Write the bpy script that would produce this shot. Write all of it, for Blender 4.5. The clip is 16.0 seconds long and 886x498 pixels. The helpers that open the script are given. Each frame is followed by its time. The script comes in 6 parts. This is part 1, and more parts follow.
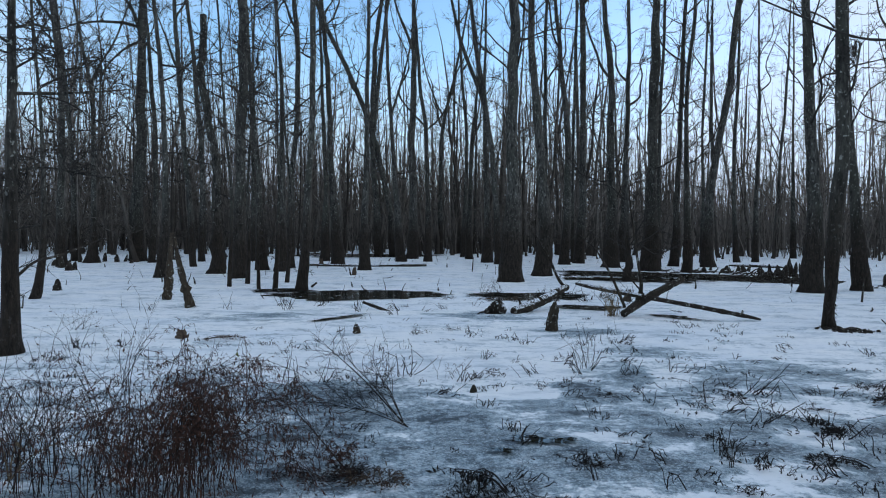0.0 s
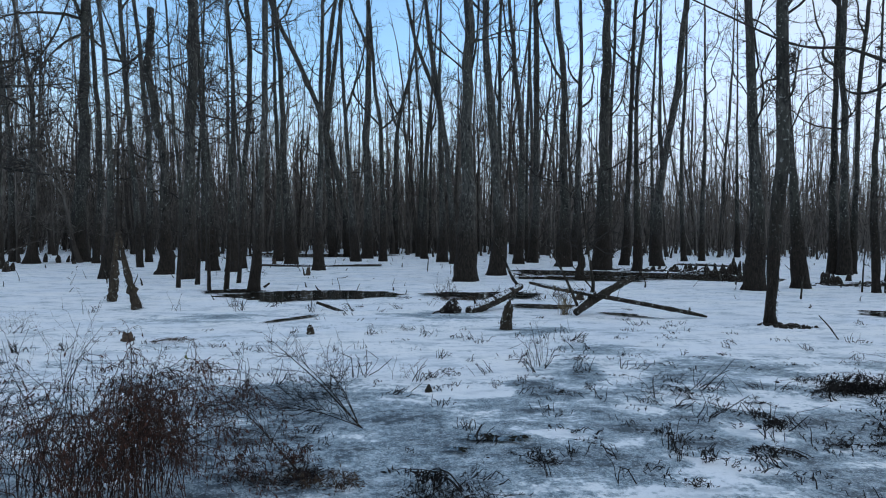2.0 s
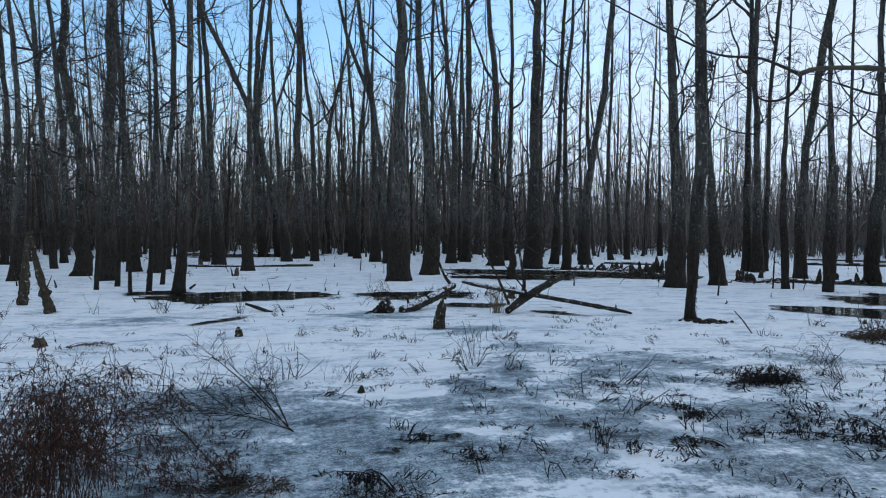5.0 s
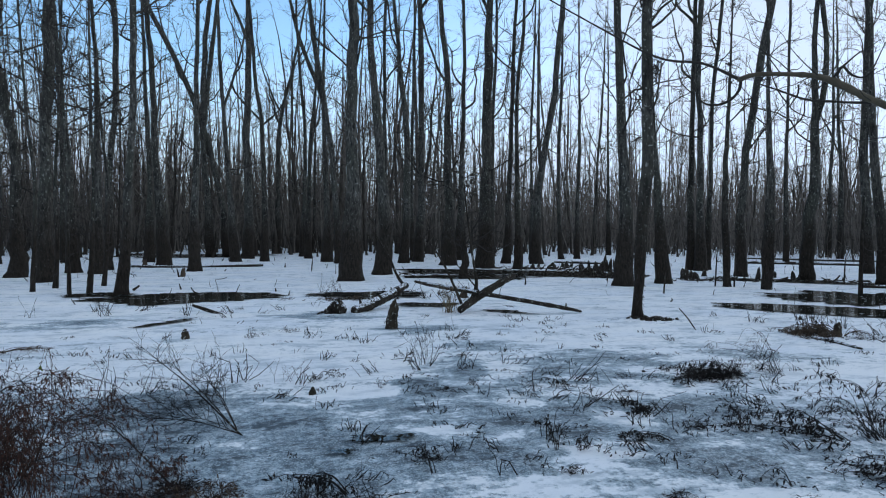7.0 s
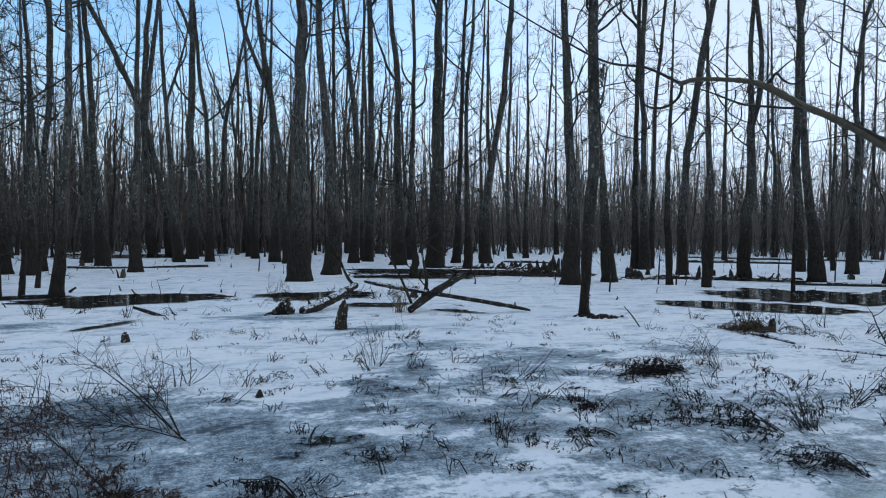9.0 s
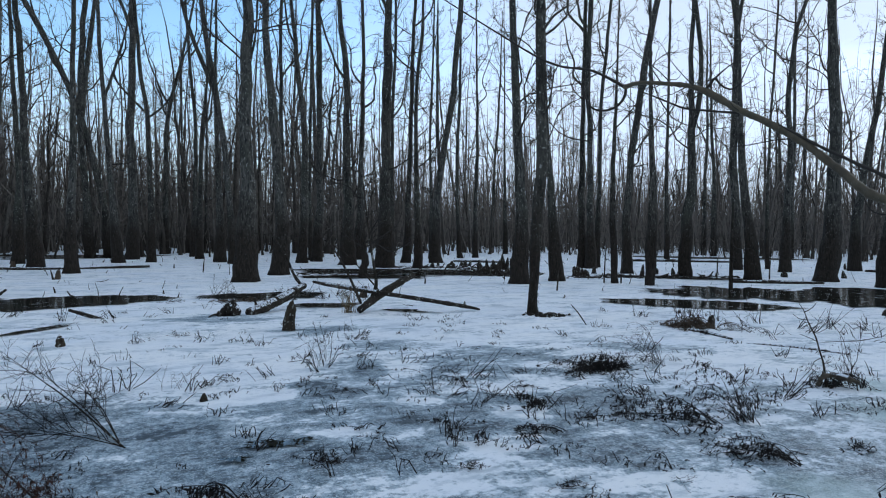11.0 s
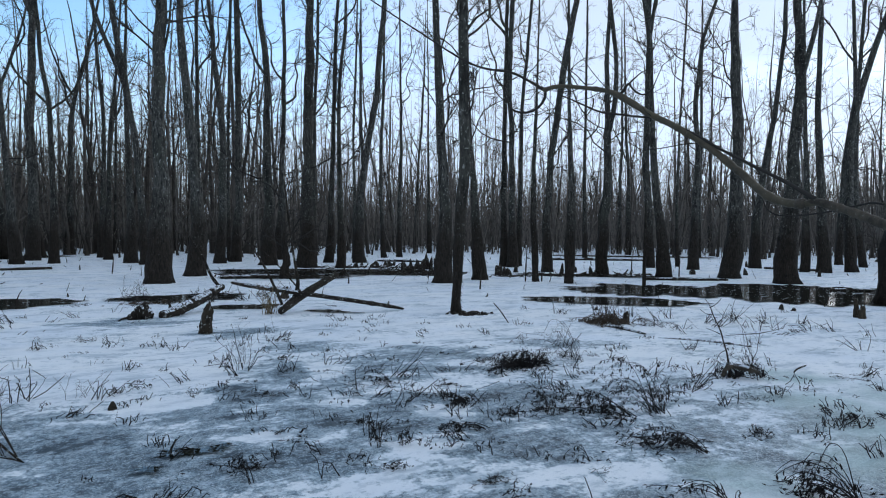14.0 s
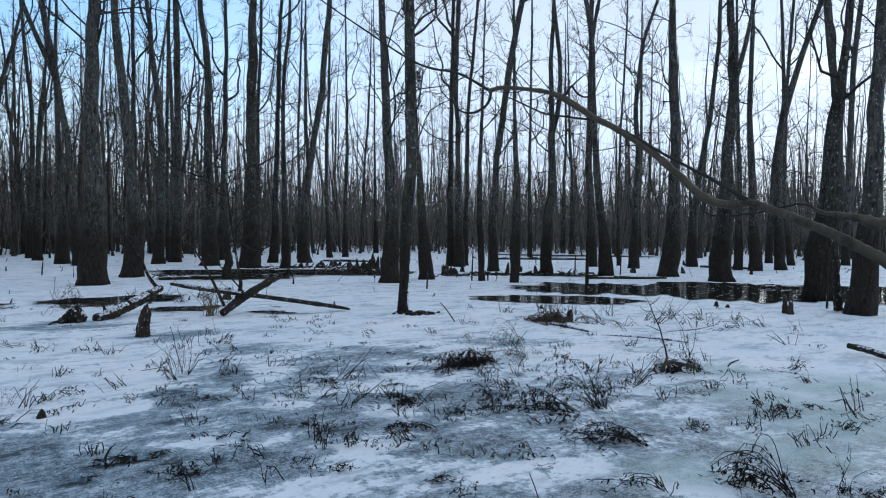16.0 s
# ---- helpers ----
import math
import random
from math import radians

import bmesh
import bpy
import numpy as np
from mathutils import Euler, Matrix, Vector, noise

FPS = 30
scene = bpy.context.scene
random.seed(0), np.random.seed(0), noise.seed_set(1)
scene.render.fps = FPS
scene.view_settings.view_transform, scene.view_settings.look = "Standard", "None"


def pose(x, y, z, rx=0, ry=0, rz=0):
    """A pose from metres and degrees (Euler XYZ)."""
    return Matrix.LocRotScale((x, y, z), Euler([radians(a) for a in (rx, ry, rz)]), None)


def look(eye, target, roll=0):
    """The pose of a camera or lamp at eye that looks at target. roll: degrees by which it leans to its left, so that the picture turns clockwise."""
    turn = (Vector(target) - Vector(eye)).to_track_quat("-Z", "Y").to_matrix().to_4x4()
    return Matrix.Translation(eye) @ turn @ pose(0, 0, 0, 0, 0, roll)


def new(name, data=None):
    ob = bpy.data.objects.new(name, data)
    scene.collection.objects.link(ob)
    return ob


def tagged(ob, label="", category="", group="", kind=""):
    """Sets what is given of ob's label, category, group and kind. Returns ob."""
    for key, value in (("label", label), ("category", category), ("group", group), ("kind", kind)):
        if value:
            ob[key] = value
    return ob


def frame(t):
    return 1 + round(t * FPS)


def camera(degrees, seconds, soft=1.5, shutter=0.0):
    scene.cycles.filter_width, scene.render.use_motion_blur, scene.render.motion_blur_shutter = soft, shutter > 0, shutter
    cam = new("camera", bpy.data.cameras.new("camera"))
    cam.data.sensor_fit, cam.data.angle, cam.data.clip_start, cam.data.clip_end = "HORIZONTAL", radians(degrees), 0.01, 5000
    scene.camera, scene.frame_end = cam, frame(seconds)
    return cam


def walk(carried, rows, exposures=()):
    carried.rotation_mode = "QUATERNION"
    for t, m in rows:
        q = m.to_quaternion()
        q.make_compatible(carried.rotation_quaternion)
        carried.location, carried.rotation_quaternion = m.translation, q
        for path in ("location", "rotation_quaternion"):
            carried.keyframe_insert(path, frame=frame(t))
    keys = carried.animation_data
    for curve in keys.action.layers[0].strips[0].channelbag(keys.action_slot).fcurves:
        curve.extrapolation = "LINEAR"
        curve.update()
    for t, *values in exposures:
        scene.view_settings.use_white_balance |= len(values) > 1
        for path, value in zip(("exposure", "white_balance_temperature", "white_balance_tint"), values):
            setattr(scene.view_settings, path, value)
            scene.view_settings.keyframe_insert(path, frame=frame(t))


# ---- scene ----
cam = camera(69.12, 16.0, soft=1.1)
EYE = 1.5
# the camera pans on a stand, a few centimetres off its axis
ROWS = [
    (0.0, 0.347),
    (0.5, -0.645),
    (1.0, -1.629),
    (1.5, -2.626),
    (2.0, -3.638),
    (2.5, -4.608),
    (3.0, -5.579),
    (3.5, -6.554),
    (4.0, -7.559),
    (6.5, -12.694),
    (7.0, -13.787),
    (7.5, -14.904),
    (8.0, -16.015),
    (8.5, -17.100),
    (9.0, -18.219),
    (11.5, -23.770),
    (12.0, -24.874),
    (12.5, -26.024),
    (13.0, -27.165),
    (13.5, -28.286),
    (14.0, -29.426),
    (14.5, -30.614),
    (15.0, -31.796),
    (15.5, -32.977),
    (16.0, -34.160),
]
TRIPOD = pose(0, 0, 0, -1.264) @ pose(0, 0, 0, 0, -0.406) @ pose(0, 0, 0, 90)
walk(cam, [(t, pose(0, 0, EYE, 0, 0, yaw) @ pose(-0.067, 0.052, 0) @ TRIPOD) for t, yaw in ROWS])

# ---- light ----
SUN_AZ, SUN_EL = 75.0, 12.0
world = bpy.data.worlds.new("dusk_sky")
scene.world = world
world.use_nodes = True
wt = world.node_tree
wt.nodes.clear()


def wn(kind, **kw):
    n = wt.nodes.new(kind)
    for k, v in kw.items():
        n.inputs[k.replace("_", " ")].default_value = v
    return n


sky = wt.nodes.new("ShaderNodeTexSky")
sky.sky_type = "NISHITA"
sky.sun_disc = False
sky.sun_elevation = radians(SUN_EL)
sky.sun_rotation = radians(SUN_AZ)
sky.altitude = 0
sky.air_density, sky.dust_density, sky.ozone_density = 1.0, 0.6, 2.0
coord = wt.nodes.new("ShaderNodeTexCoord")
sep = wt.nodes.new("ShaderNodeSeparateXYZ")
wt.links.new(coord.outputs["Generated"], sep.inputs[0])
# thin cloud veil, denser towards the setting sun and the horizon
stretch = wt.nodes.new("ShaderNodeMapping")
stretch.inputs["Scale"].default_value = (1.0, 1.0, 3.0)
wt.links.new(coord.outputs["Generated"], stretch.inputs[0])
puffs = wn("ShaderNodeTexNoise", Scale=2.6, Detail=6.0, Roughness=0.6)
wt.links.new(stretch.outputs[0], puffs.inputs["Vector"])
dot = wt.nodes.new("ShaderNodeVectorMath")
dot.operation = "DOT_PRODUCT"
dot.inputs[1].default_value = (math.sin(radians(SUN_AZ)), math.cos(radians(SUN_AZ)), 0.0)
wt.links.new(coord.outputs["Generated"], dot.inputs[0])


def wmath(op, a, b, clamp=False):
    n = wt.nodes.new("ShaderNodeMath")
    n.operation, n.use_clamp = op, clamp
    for i, v in enumerate((a, b)):
        if isinstance(v, (int, float)):
            n.inputs[i].default_value = v
        else:
            wt.links.new(v, n.inputs[i])
    return n.outputs[0]


# a wide blue opening in the cloud, away from the sun
gap = wt.nodes.new("ShaderNodeVectorMath")
gap.operation = "DOT_PRODUCT"
gap.inputs[1].default_value = tuple(Vector((math.sin(radians(-9)), math.cos(radians(-9)), 0.55)).normalized())
wt.links.new(coord.outputs["Generated"], gap.inputs[0])
opening = wt.nodes.new("ShaderNodeMapRange")
opening.interpolation_type = "SMOOTHSTEP"
for i, v in enumerate((0.70, 0.985, 0.0, 1.1)):
    opening.inputs[i + 1].default_value = v
wt.links.new(gap.outputs["Value"], opening.inputs[0])
rise = wt.nodes.new("ShaderNodeMapRange")
rise.interpolation_type = "SMOOTHSTEP"
for i, v in enumerate((0.06, 0.30, 0.25, 1.0)):
    rise.inputs[i + 1].default_value = v
wt.links.new(sep.outputs["Z"], rise.inputs[0])
cloud = wmath("ADD", wmath("MULTIPLY", puffs.outputs["Fac"], 1.1), 0.52)
veil = wmath("SUBTRACT", cloud, wmath("MULTIPLY", opening.outputs[0], rise.outputs[0]), clamp=True)
veil = wmath("MINIMUM", veil, 0.96)
# at dusk the cloud is brightest low down
height = wmath("MAXIMUM", sep.outputs["Z"], 0.0)
dome = wmath("ADD", wmath("MULTIPLY", height, -0.55), wmath("ADD", 1.12, wmath("MULTIPLY", dot.outputs["Value"], 0.17)))
glow = wt.nodes.new("ShaderNodeVectorMath")
glow.operation = "SCALE"
glow.inputs[0].default_value = (6.45, 7.8, 9.75)
wt.links.new(dome, glow.inputs["Scale"])
mix = wt.nodes.new("ShaderNodeMix")
mix.data_type = "RGBA"
wt.links.new(veil, mix.inputs["Factor"])
tint = wt.nodes.new("ShaderNodeMix")
tint.data_type, tint.blend_type = "RGBA", "MULTIPLY"
tint.inputs["Factor"].default_value = 1.0
wt.links.new(sky.outputs[0], tint.inputs["A"])
tint.inputs["B"].default_value = (2.95, 3.32, 3.62, 1)
wt.links.new(tint.outputs["Result"], mix.inputs["A"])
wt.links.new(glow.outputs[0], mix.inputs["B"])
bg = wn("ShaderNodeBackground", Strength=0.1)
wt.links.new(mix.outputs["Result"], bg.inputs["Color"])
out = wt.nodes.new("ShaderNodeOutputWorld")
wt.links.new(bg.outputs[0], out.inputs[0])

sun = new("sun", bpy.data.lights.new("sun", "SUN"))
sun.data.energy, sun.data.angle, sun.data.color = 0.85, radians(40), (1.0, 0.985, 0.97)
sun.matrix_world = look((0, 0, 0), (-math.sin(radians(SUN_AZ)), -math.cos(radians(SUN_AZ)), -math.tan(radians(SUN_EL + 5))))
scene.view_settings.exposure = 0.0

# ---- materials ----


class Mat:
    """A small builder of node materials."""

    def __init__(self, name, rough=0.8, spec=0.3, coat=0.0):
        self.m = bpy.data.materials.new(name)
        self.m.use_nodes = True
        self.t = self.m.node_tree
        self.b = self.t.nodes["Principled BSDF"]
        self.b.inputs["Roughness"].default_value = rough
        self.b.inputs["Specular IOR Level"].default_value = spec
        self.b.inputs["Coat Weight"].default_value = coat
        self.pos = self.t.nodes.new("ShaderNodeNewGeometry").outputs["Position"]

    def link(self, a, b):
        self.t.links.new(a, b)

    def mapped(self, scale=(1, 1, 1), src=None):
        n = self.t.nodes.new("ShaderNodeMapping")
        n.inputs["Scale"].default_value = scale
        self.link(src or self.pos, n.inputs[0])
        return n.outputs[0]

    def noise(self, scale, detail=4.0, rough=0.55, stretch=(1, 1, 1), src=None):
        n = self.t.nodes.new("ShaderNodeTexNoise")
        n.inputs["Scale"].default_value, n.inputs["Detail"].default_value, n.inputs["Roughness"].default_value = scale, detail, rough
        self.link(self.mapped(stretch, src), n.inputs["Vector"])
        return n.outputs["Fac"]

    def voronoi(self, scale, stretch=(1, 1, 1), feature="F1"):
        n = self.t.nodes.new("ShaderNodeTexVoronoi")
        n.feature = feature
        n.inputs["Scale"].default_value = scale
        self.link(self.mapped(stretch), n.inputs["Vector"])
        return n.outputs["Distance"]

    def math(self, op, a, b=0.0, clamp=False):
        n = self.t.nodes.new("ShaderNodeMath")
        n.operation, n.use_clamp = op, clamp
        for i, v in enumerate((a, b)):
            if isinstance(v, (int, float)):
                n.inputs[i].default_value = v
            else:
                self.link(v, n.inputs[i])
        return n.outputs[0]

    def step(self, v, lo, hi, a=0.0, b=1.0):
        n = self.t.nodes.new("ShaderNodeMapRange")
        n.interpolation_type = "SMOOTHSTEP"
        for i, x in enumerate((lo, hi, a, b)):
            n.inputs[i + 1].default_value = x
        self.link(v, n.inputs[0])
        return n.outputs[0]

    def ramp(self, v, stops):
        n = self.t.nodes.new("ShaderNodeValToRGB")
        while len(n.color_ramp.elements) < len(stops):
            n.color_ramp.elements.new(0.5)
        for e, (p, c) in zip(n.color_ramp.elements, stops):
            e.position, e.color = p, (*c, 1)
        self.link(v, n.inputs[0])
        return n.outputs[0]

    def mix(self, fac, a, b, blend="MIX"):
        n = self.t.nodes.new("ShaderNodeMix")
        n.data_type, n.blend_type = "RGBA", blend
        for k, v in (("Factor", fac), ("A", a), ("B", b)):
            s = [i for i in n.inputs if i.name == k and (i.type == "RGBA" or k == "Factor" and i.type == "VALUE")][0]
            if isinstance(v, tuple):
                s.default_value = (*v, 1)
            elif isinstance(v, (int, float)):
                s.default_value = v
            else:
                self.link(v, s)
        return [o for o in n.outputs if o.type == "RGBA"][0]

    def random(self):
        return self.t.nodes.new("ShaderNodeObjectInfo").outputs["Random"]

    def island(self):
        return self.t.nodes.new("ShaderNodeNewGeometry").outputs["Random Per Island"]

    def z(self):
        n = self.t.nodes.new("ShaderNodeSeparateXYZ")
        self.link(self.pos, n.inputs[0])
        return n.outputs["Z"]

    def color(self, c):
        if isinstance(c, tuple):
            self.b.inputs["Base Color"].default_value = (*c, 1)
        else:
            self.link(c, self.b.inputs["Base Color"])
        return self

    def rough(self, v):
        self.link(v, self.b.inputs["Roughness"])
        return self

    def bump(self, v, strength=0.5, dist=0.02):
        n = self.t.nodes.new("ShaderNodeBump")
        n.inputs["Strength"].default_value, n.inputs["Distance"].default_value = strength, dist
        self.link(v, n.inputs["Height"])
        self.link(n.outputs[0], self.b.inputs["Normal"])
        return self


def bark_material(name, dark, light, moss, stain=True):
    k = Mat(name, 0.9, 0.2)
    ridges = k.noise(24, 6, 0.68, (1, 1, 0.24))
    plates = k.noise(9, 5, 0.7, (1, 1, 0.45))
    blotch = k.noise(1.5, 4, 0.65, (1, 1, 0.5))
    c = k.ramp(k.math("ADD", k.math("MULTIPLY", ridges, 0.6), k.math("MULTIPLY", plates, 0.4)), [(0.40, dark), (0.60, light)])
    c = k.mix(k.step(blotch, 0.46, 0.66, 0, 0.75), c, moss)
    c = k.mix(k.step(k.noise(3.1, 4, 0.6, (1, 1, 0.35)), 0.50, 0.64, 0, 0.65), c, dark)
    c = k.mix(0.6, c, k.ramp(k.random(), [(0.0, (0.50, 0.46, 0.42)), (0.5, (0.8, 0.80, 0.77)), (1.0, (1.0, 1.0, 1.0))]), "MULTIPLY")
    lichen = k.step(k.noise(19, 3, 0.6, (1, 1, 0.7)), 0.615, 0.65, 0, 0.85)
    c = k.mix(lichen, c, (0.30, 0.31, 0.285))
    if stain:  # brown flood mark with a ragged upper edge
        edge = k.math("ADD", k.z(), k.math("MULTIPLY", k.noise(1.1, 5, 0.65), 2.4))
        c = k.mix(k.step(edge, 2.2, 4.4, 0.9, 0.0), c, k.ramp(ridges, [(0.3, (0.006, 0.0046, 0.0036)), (0.7, (0.036, 0.027, 0.020))]))
    k.color(c).bump(k.math("ADD", ridges, k.math("MULTIPLY", plates, 1.5)), 1.0, 0.03)
    return k.m


BARK = bark_material("grey_bark", (0.016, 0.0165, 0.0155), (0.128, 0.125, 0.112), (0.060, 0.064, 0.052))
TWIG = Mat("twig_bark", 0.9, 0.2)
TWIG = TWIG.color(TWIG.ramp(TWIG.island(), [(0.0, (0.018, 0.0165, 0.0145)), (1.0, (0.054, 0.050, 0.045))])).m
# far bark is paler than near bark: aerial haze put into its colour
HAZED_BARK = Mat("hazed_far_bark", 0.95, 0.1)
_far = HAZED_BARK.ramp(HAZED_BARK.island(), [(0.0, (0.054, 0.047, 0.041)), (1.0, (0.215, 0.197, 0.174))])
_far = HAZED_BARK.mix(HAZED_BARK.step(HAZED_BARK.noise(5.0, 5, 0.7, (1, 1, 0.3)), 0.45, 0.60, 0.0, 0.65), _far, (0.030, 0.027, 0.024))
_mark = HAZED_BARK.math("ADD", HAZED_BARK.z(), HAZED_BARK.math("MULTIPLY", HAZED_BARK.noise(0.8, 4, 0.6), 2.0))
HAZED_BARK = HAZED_BARK.color(HAZED_BARK.mix(HAZED_BARK.step(_mark, 1.6, 3.6, 0.7, 0.0), _far, (0.032, 0.026, 0.021))).m



def water_material():
    k = Mat("open_water", 0.04, 0.5)
    c = k.ramp(k.noise(2.0, 3), [(0.3, (0.006, 0.008, 0.007)), (0.7, (0.016, 0.017, 0.011))])
    flecks = k.step(k.noise(3.2, 6, 0.7, (1.0, 2.2, 1)), 0.605, 0.635)
    k.color(k.mix(flecks, c, (0.5, 0.56, 0.6)))
    k.rough(k.step(flecks, 0.0, 1.0, 0.03, 0.7))
    k.bump(k.noise(9, 2, 0.5, (1, 1, 1)), 0.10, 0.01)
    return k.m


WATER = water_material()

# patches of bare ice, thin snow and deep snow: place, half length, half width, turn in degrees
SHORE_ICE = [
    (-0.72, 3.96, 0.48, 0.37, 10), (-1.22, 3.84, 0.43, 0.27, 18), (1.23, 6.39, 0.34, 0.32, -11), (1.08, 5.42, 0.41, 0.23, -11), (3.28, 6.52, 0.52, 0.32, -27), (1.31, 4.02, 0.35, 0.39, -18), (0.47, 4.75, 0.33, 0.51, -6), (3.34, 5.13, 0.29, 0.26, -33), (2.33, 5.15, 0.43, 0.21, -24), (1.95, 6.86, 0.25, 0.65, -16),
    (-1.09, 5.88, 1.01, 0.84, 10), (-0.06, 5.20, 0.56, 0.76, 1), (0.59, 4.60, 0.68, 0.62, -7), (1.34, 6.11, 0.49, 0.41, -12), (1.76, 5.17, 0.57, 0.62, -19), (1.19, 4.25, 0.50, 0.51, -16), (2.21, 4.79, 0.41, 0.45, -25), (-1.29, 4.78, 0.80, 0.87, 15), (-0.23, 4.18, 0.78, 0.48, 3), (3.56, 4.96, 0.46, 0.54, -36), (-0.53, 5.37, 0.94, 0.68, 6), (-1.27, 4.48, 0.66, 0.86, 16), (1.37, 4.15, 0.40, 0.43, -18), (2.83, 4.16, 0.47, 0.25, -34), (2.74, 6.88, 0.80, 0.42, -22), (-1.59, 6.25, 0.70, 0.33, 14),
]
THIN_SNOW = [
    (2.68, 7.19, 1.14, 0.62, -20), (3.84, 7.25, 0.93, 0.78, -28), (3.11, 3.88, 0.53, 0.38, -39), (2.33, 3.56, 0.18, 0.16, -33), (4.04, 3.89, 0.52, 0.40, -46), (4.68, 2.97, 0.71, 0.66, -58), (3.11, 2.83, 0.29, 0.18, -48), (4.54, 2.31, 0.47, 0.67, -63), (3.06, 7.07, 1.13, 0.62, -23), (3.09, 3.55, 0.57, 0.23, -41), (2.53, 8.41, 0.83, 0.61, -17), (0.80, 12.02, 1.22, 0.83, -4), (5.78, 7.14, 1.06, 0.46, -39), (5.56, 3.93, 0.67, 0.56, -55), (1.98, 10.22, 0.91, 0.53, -11), (-3.45, 11.77, 1.51, 0.58, 16),
]
SMOOTH_ICE = [(5.68, 2.64, 0.75, 0.85, -65), (4.57, 2.36, 0.45, 0.45, -63), (3.55, 2.63, 0.40, 0.32, -53), (5.80, 3.45, 0.60, 0.48, -59), (6.90, 3.10, 0.70, 0.70, -66), (6.60, 4.30, 0.60, 0.40, -57)]
DEEP_SNOW = [
    (1.84, 3.79, 0.32, 0.28, -26), (2.22, 3.62, 0.34, 0.19, -32), (1.03, 4.86, 0.26, 0.13, -12), (2.68, 4.84, 0.27, 0.22, -29), (2.37, 6.96, 0.29, 0.31, -19), (0.61, 7.13, 0.56, 0.75, -5), (1.91, 5.50, 0.30, 0.16, -19),
    (3.05, 2.90, 0.42, 0.28, -46), (3.53, 2.42, 0.42, 0.40, -56), (2.57, 3.16, 0.43, 0.29, -39), (0.60, 6.20, 0.58, 0.27, -5), (2.10, 4.11, 0.32, 0.17, -27), (1.94, 3.51, 0.41, 0.22, -29), (-0.65, 7.45, 1.38, 0.85, 5), (6.53, 4.61, 1.65, 0.63, -55), (1.61, 3.61, 0.37, 0.22, -24), (-0.00, 7.64, 1.00, 0.86, 0), (0.34, 7.10, 0.79, 0.56, -3),
]


def snow_material():
    k = Mat("snow_and_ice", 0.75, 0.35)

    def patches(rows, soft):
        worst = None
        for x, y, a, b, turn in rows:
            n = k.t.nodes.new("ShaderNodeMapping")
            n.vector_type = "TEXTURE"
            n.inputs["Location"].default_value = (x, y, 0)
            n.inputs["Rotation"].default_value = (0, 0, radians(turn))
            n.inputs["Scale"].default_value = (a, b, 1)
            k.link(k.pos, n.inputs[0])
            d = k.t.nodes.new("ShaderNodeVectorMath")
            d.operation = "LENGTH"
            k.link(n.outputs[0], d.inputs[0])
            one = k.step(d.outputs["Value"], soft, 1.4, 1.0, 0.0)
            worst = one if worst is None else k.math("MAXIMUM", worst, one)
        return worst

    mask = k.math("MAXIMUM", patches(SHORE_ICE, 0.4), k.math("MULTIPLY", patches(THIN_SNOW, 0.2), 0.72))
    near = k.t.nodes.new("ShaderNodeVectorMath")
    near.operation = "LENGTH"
    k.link(k.pos, near.inputs[0])
    mask = k.math("MAXIMUM", mask, k.step(near.outputs["Value"], 4.2, 9.5, 0.74, 0.0))  # the snow thins towards the shore
    mask = k.math("SUBTRACT", mask, k.math("MULTIPLY", patches(DEEP_SNOW, 0.2), 0.62))
    big = k.noise(0.55, 4, 0.6, (1, 1.6, 1))
    mid = k.noise(1.5, 6, 0.64, (0.9, 1.35, 1))
    streak = k.noise(4.0, 6, 0.68, (0.8, 1.5, 1))
    fine = k.noise(14, 6, 0.72, (1, 0.9, 1))
    grain = k.noise(85, 3, 0.7, (1, 0.7, 1))
    n1, n2, n3 = k.step(mid, 0.36, 0.64), k.step(streak, 0.36, 0.64), k.step(fine, 0.36, 0.64)
    thin = k.math("ADD", k.math("MULTIPLY", mask, 0.64), k.math("MULTIPLY", n1, 0.42))
    thin = k.math("ADD", thin, k.math("MULTIPLY", k.step(big, 0.35, 0.65), 0.10))
    thin = k.math("ADD", thin, k.math("MULTIPLY", n2, 0.26))
    thin = k.math("ADD", thin, k.math("MULTIPLY", k.math("SUBTRACT", n3, 0.18), 0.25))
    cover = k.step(thin, 0.60, 0.87)
    drift = k.noise(0.5, 4, 0.6, (1, 1.5, 1))
    snow = k.ramp(drift, [(0.35, (0.84, 0.905, 0.97)), (0.62, (0.945, 0.98, 1.0))])
    worn = k.math("MAXIMUM", k.step(k.noise(1.7, 7, 0.70, (0.8, 1.6, 1)), 0.49, 0.62, 0.0, 0.50), k.step(k.noise(8.5, 6, 0.76, (0.8, 1.4, 1)), 0.53, 0.63, 0.0, 0.42))
    worn = k.math("MULTIPLY", worn, k.step(big, 0.34, 0.58, 0.45, 1.2))
    snow = k.mix(worn, snow, (0.36, 0.46, 0.53))
    crust = k.ramp(k.math("ADD", thin, k.math("MULTIPLY", k.math("SUBTRACT", n3, 0.5), 0.10)), [(0.62, (0.54, 0.66, 0.73)), (0.86, (0.312, 0.405, 0.465)), (1.06, (0.215, 0.29, 0.345)), (1.25, (0.126, 0.177, 0.215))])
    # pale frost, grains and dark specks frozen into the bare ice
    crust = k.mix(k.step(k.noise(7.5, 7, 0.76, (1, 1.1, 1)), 0.48, 0.60, 0.0, 0.62), crust, (0.475, 0.555, 0.61))
    crust = k.mix(k.step(k.noise(62, 4, 0.75), 0.53, 0.58, 0.0, 0.80), crust, (0.60, 0.70, 0.75))
    crust = k.mix(k.step(k.noise(44, 4, 0.72), 0.55, 0.61, 0.0, 0.80), crust, (0.075, 0.115, 0.14))
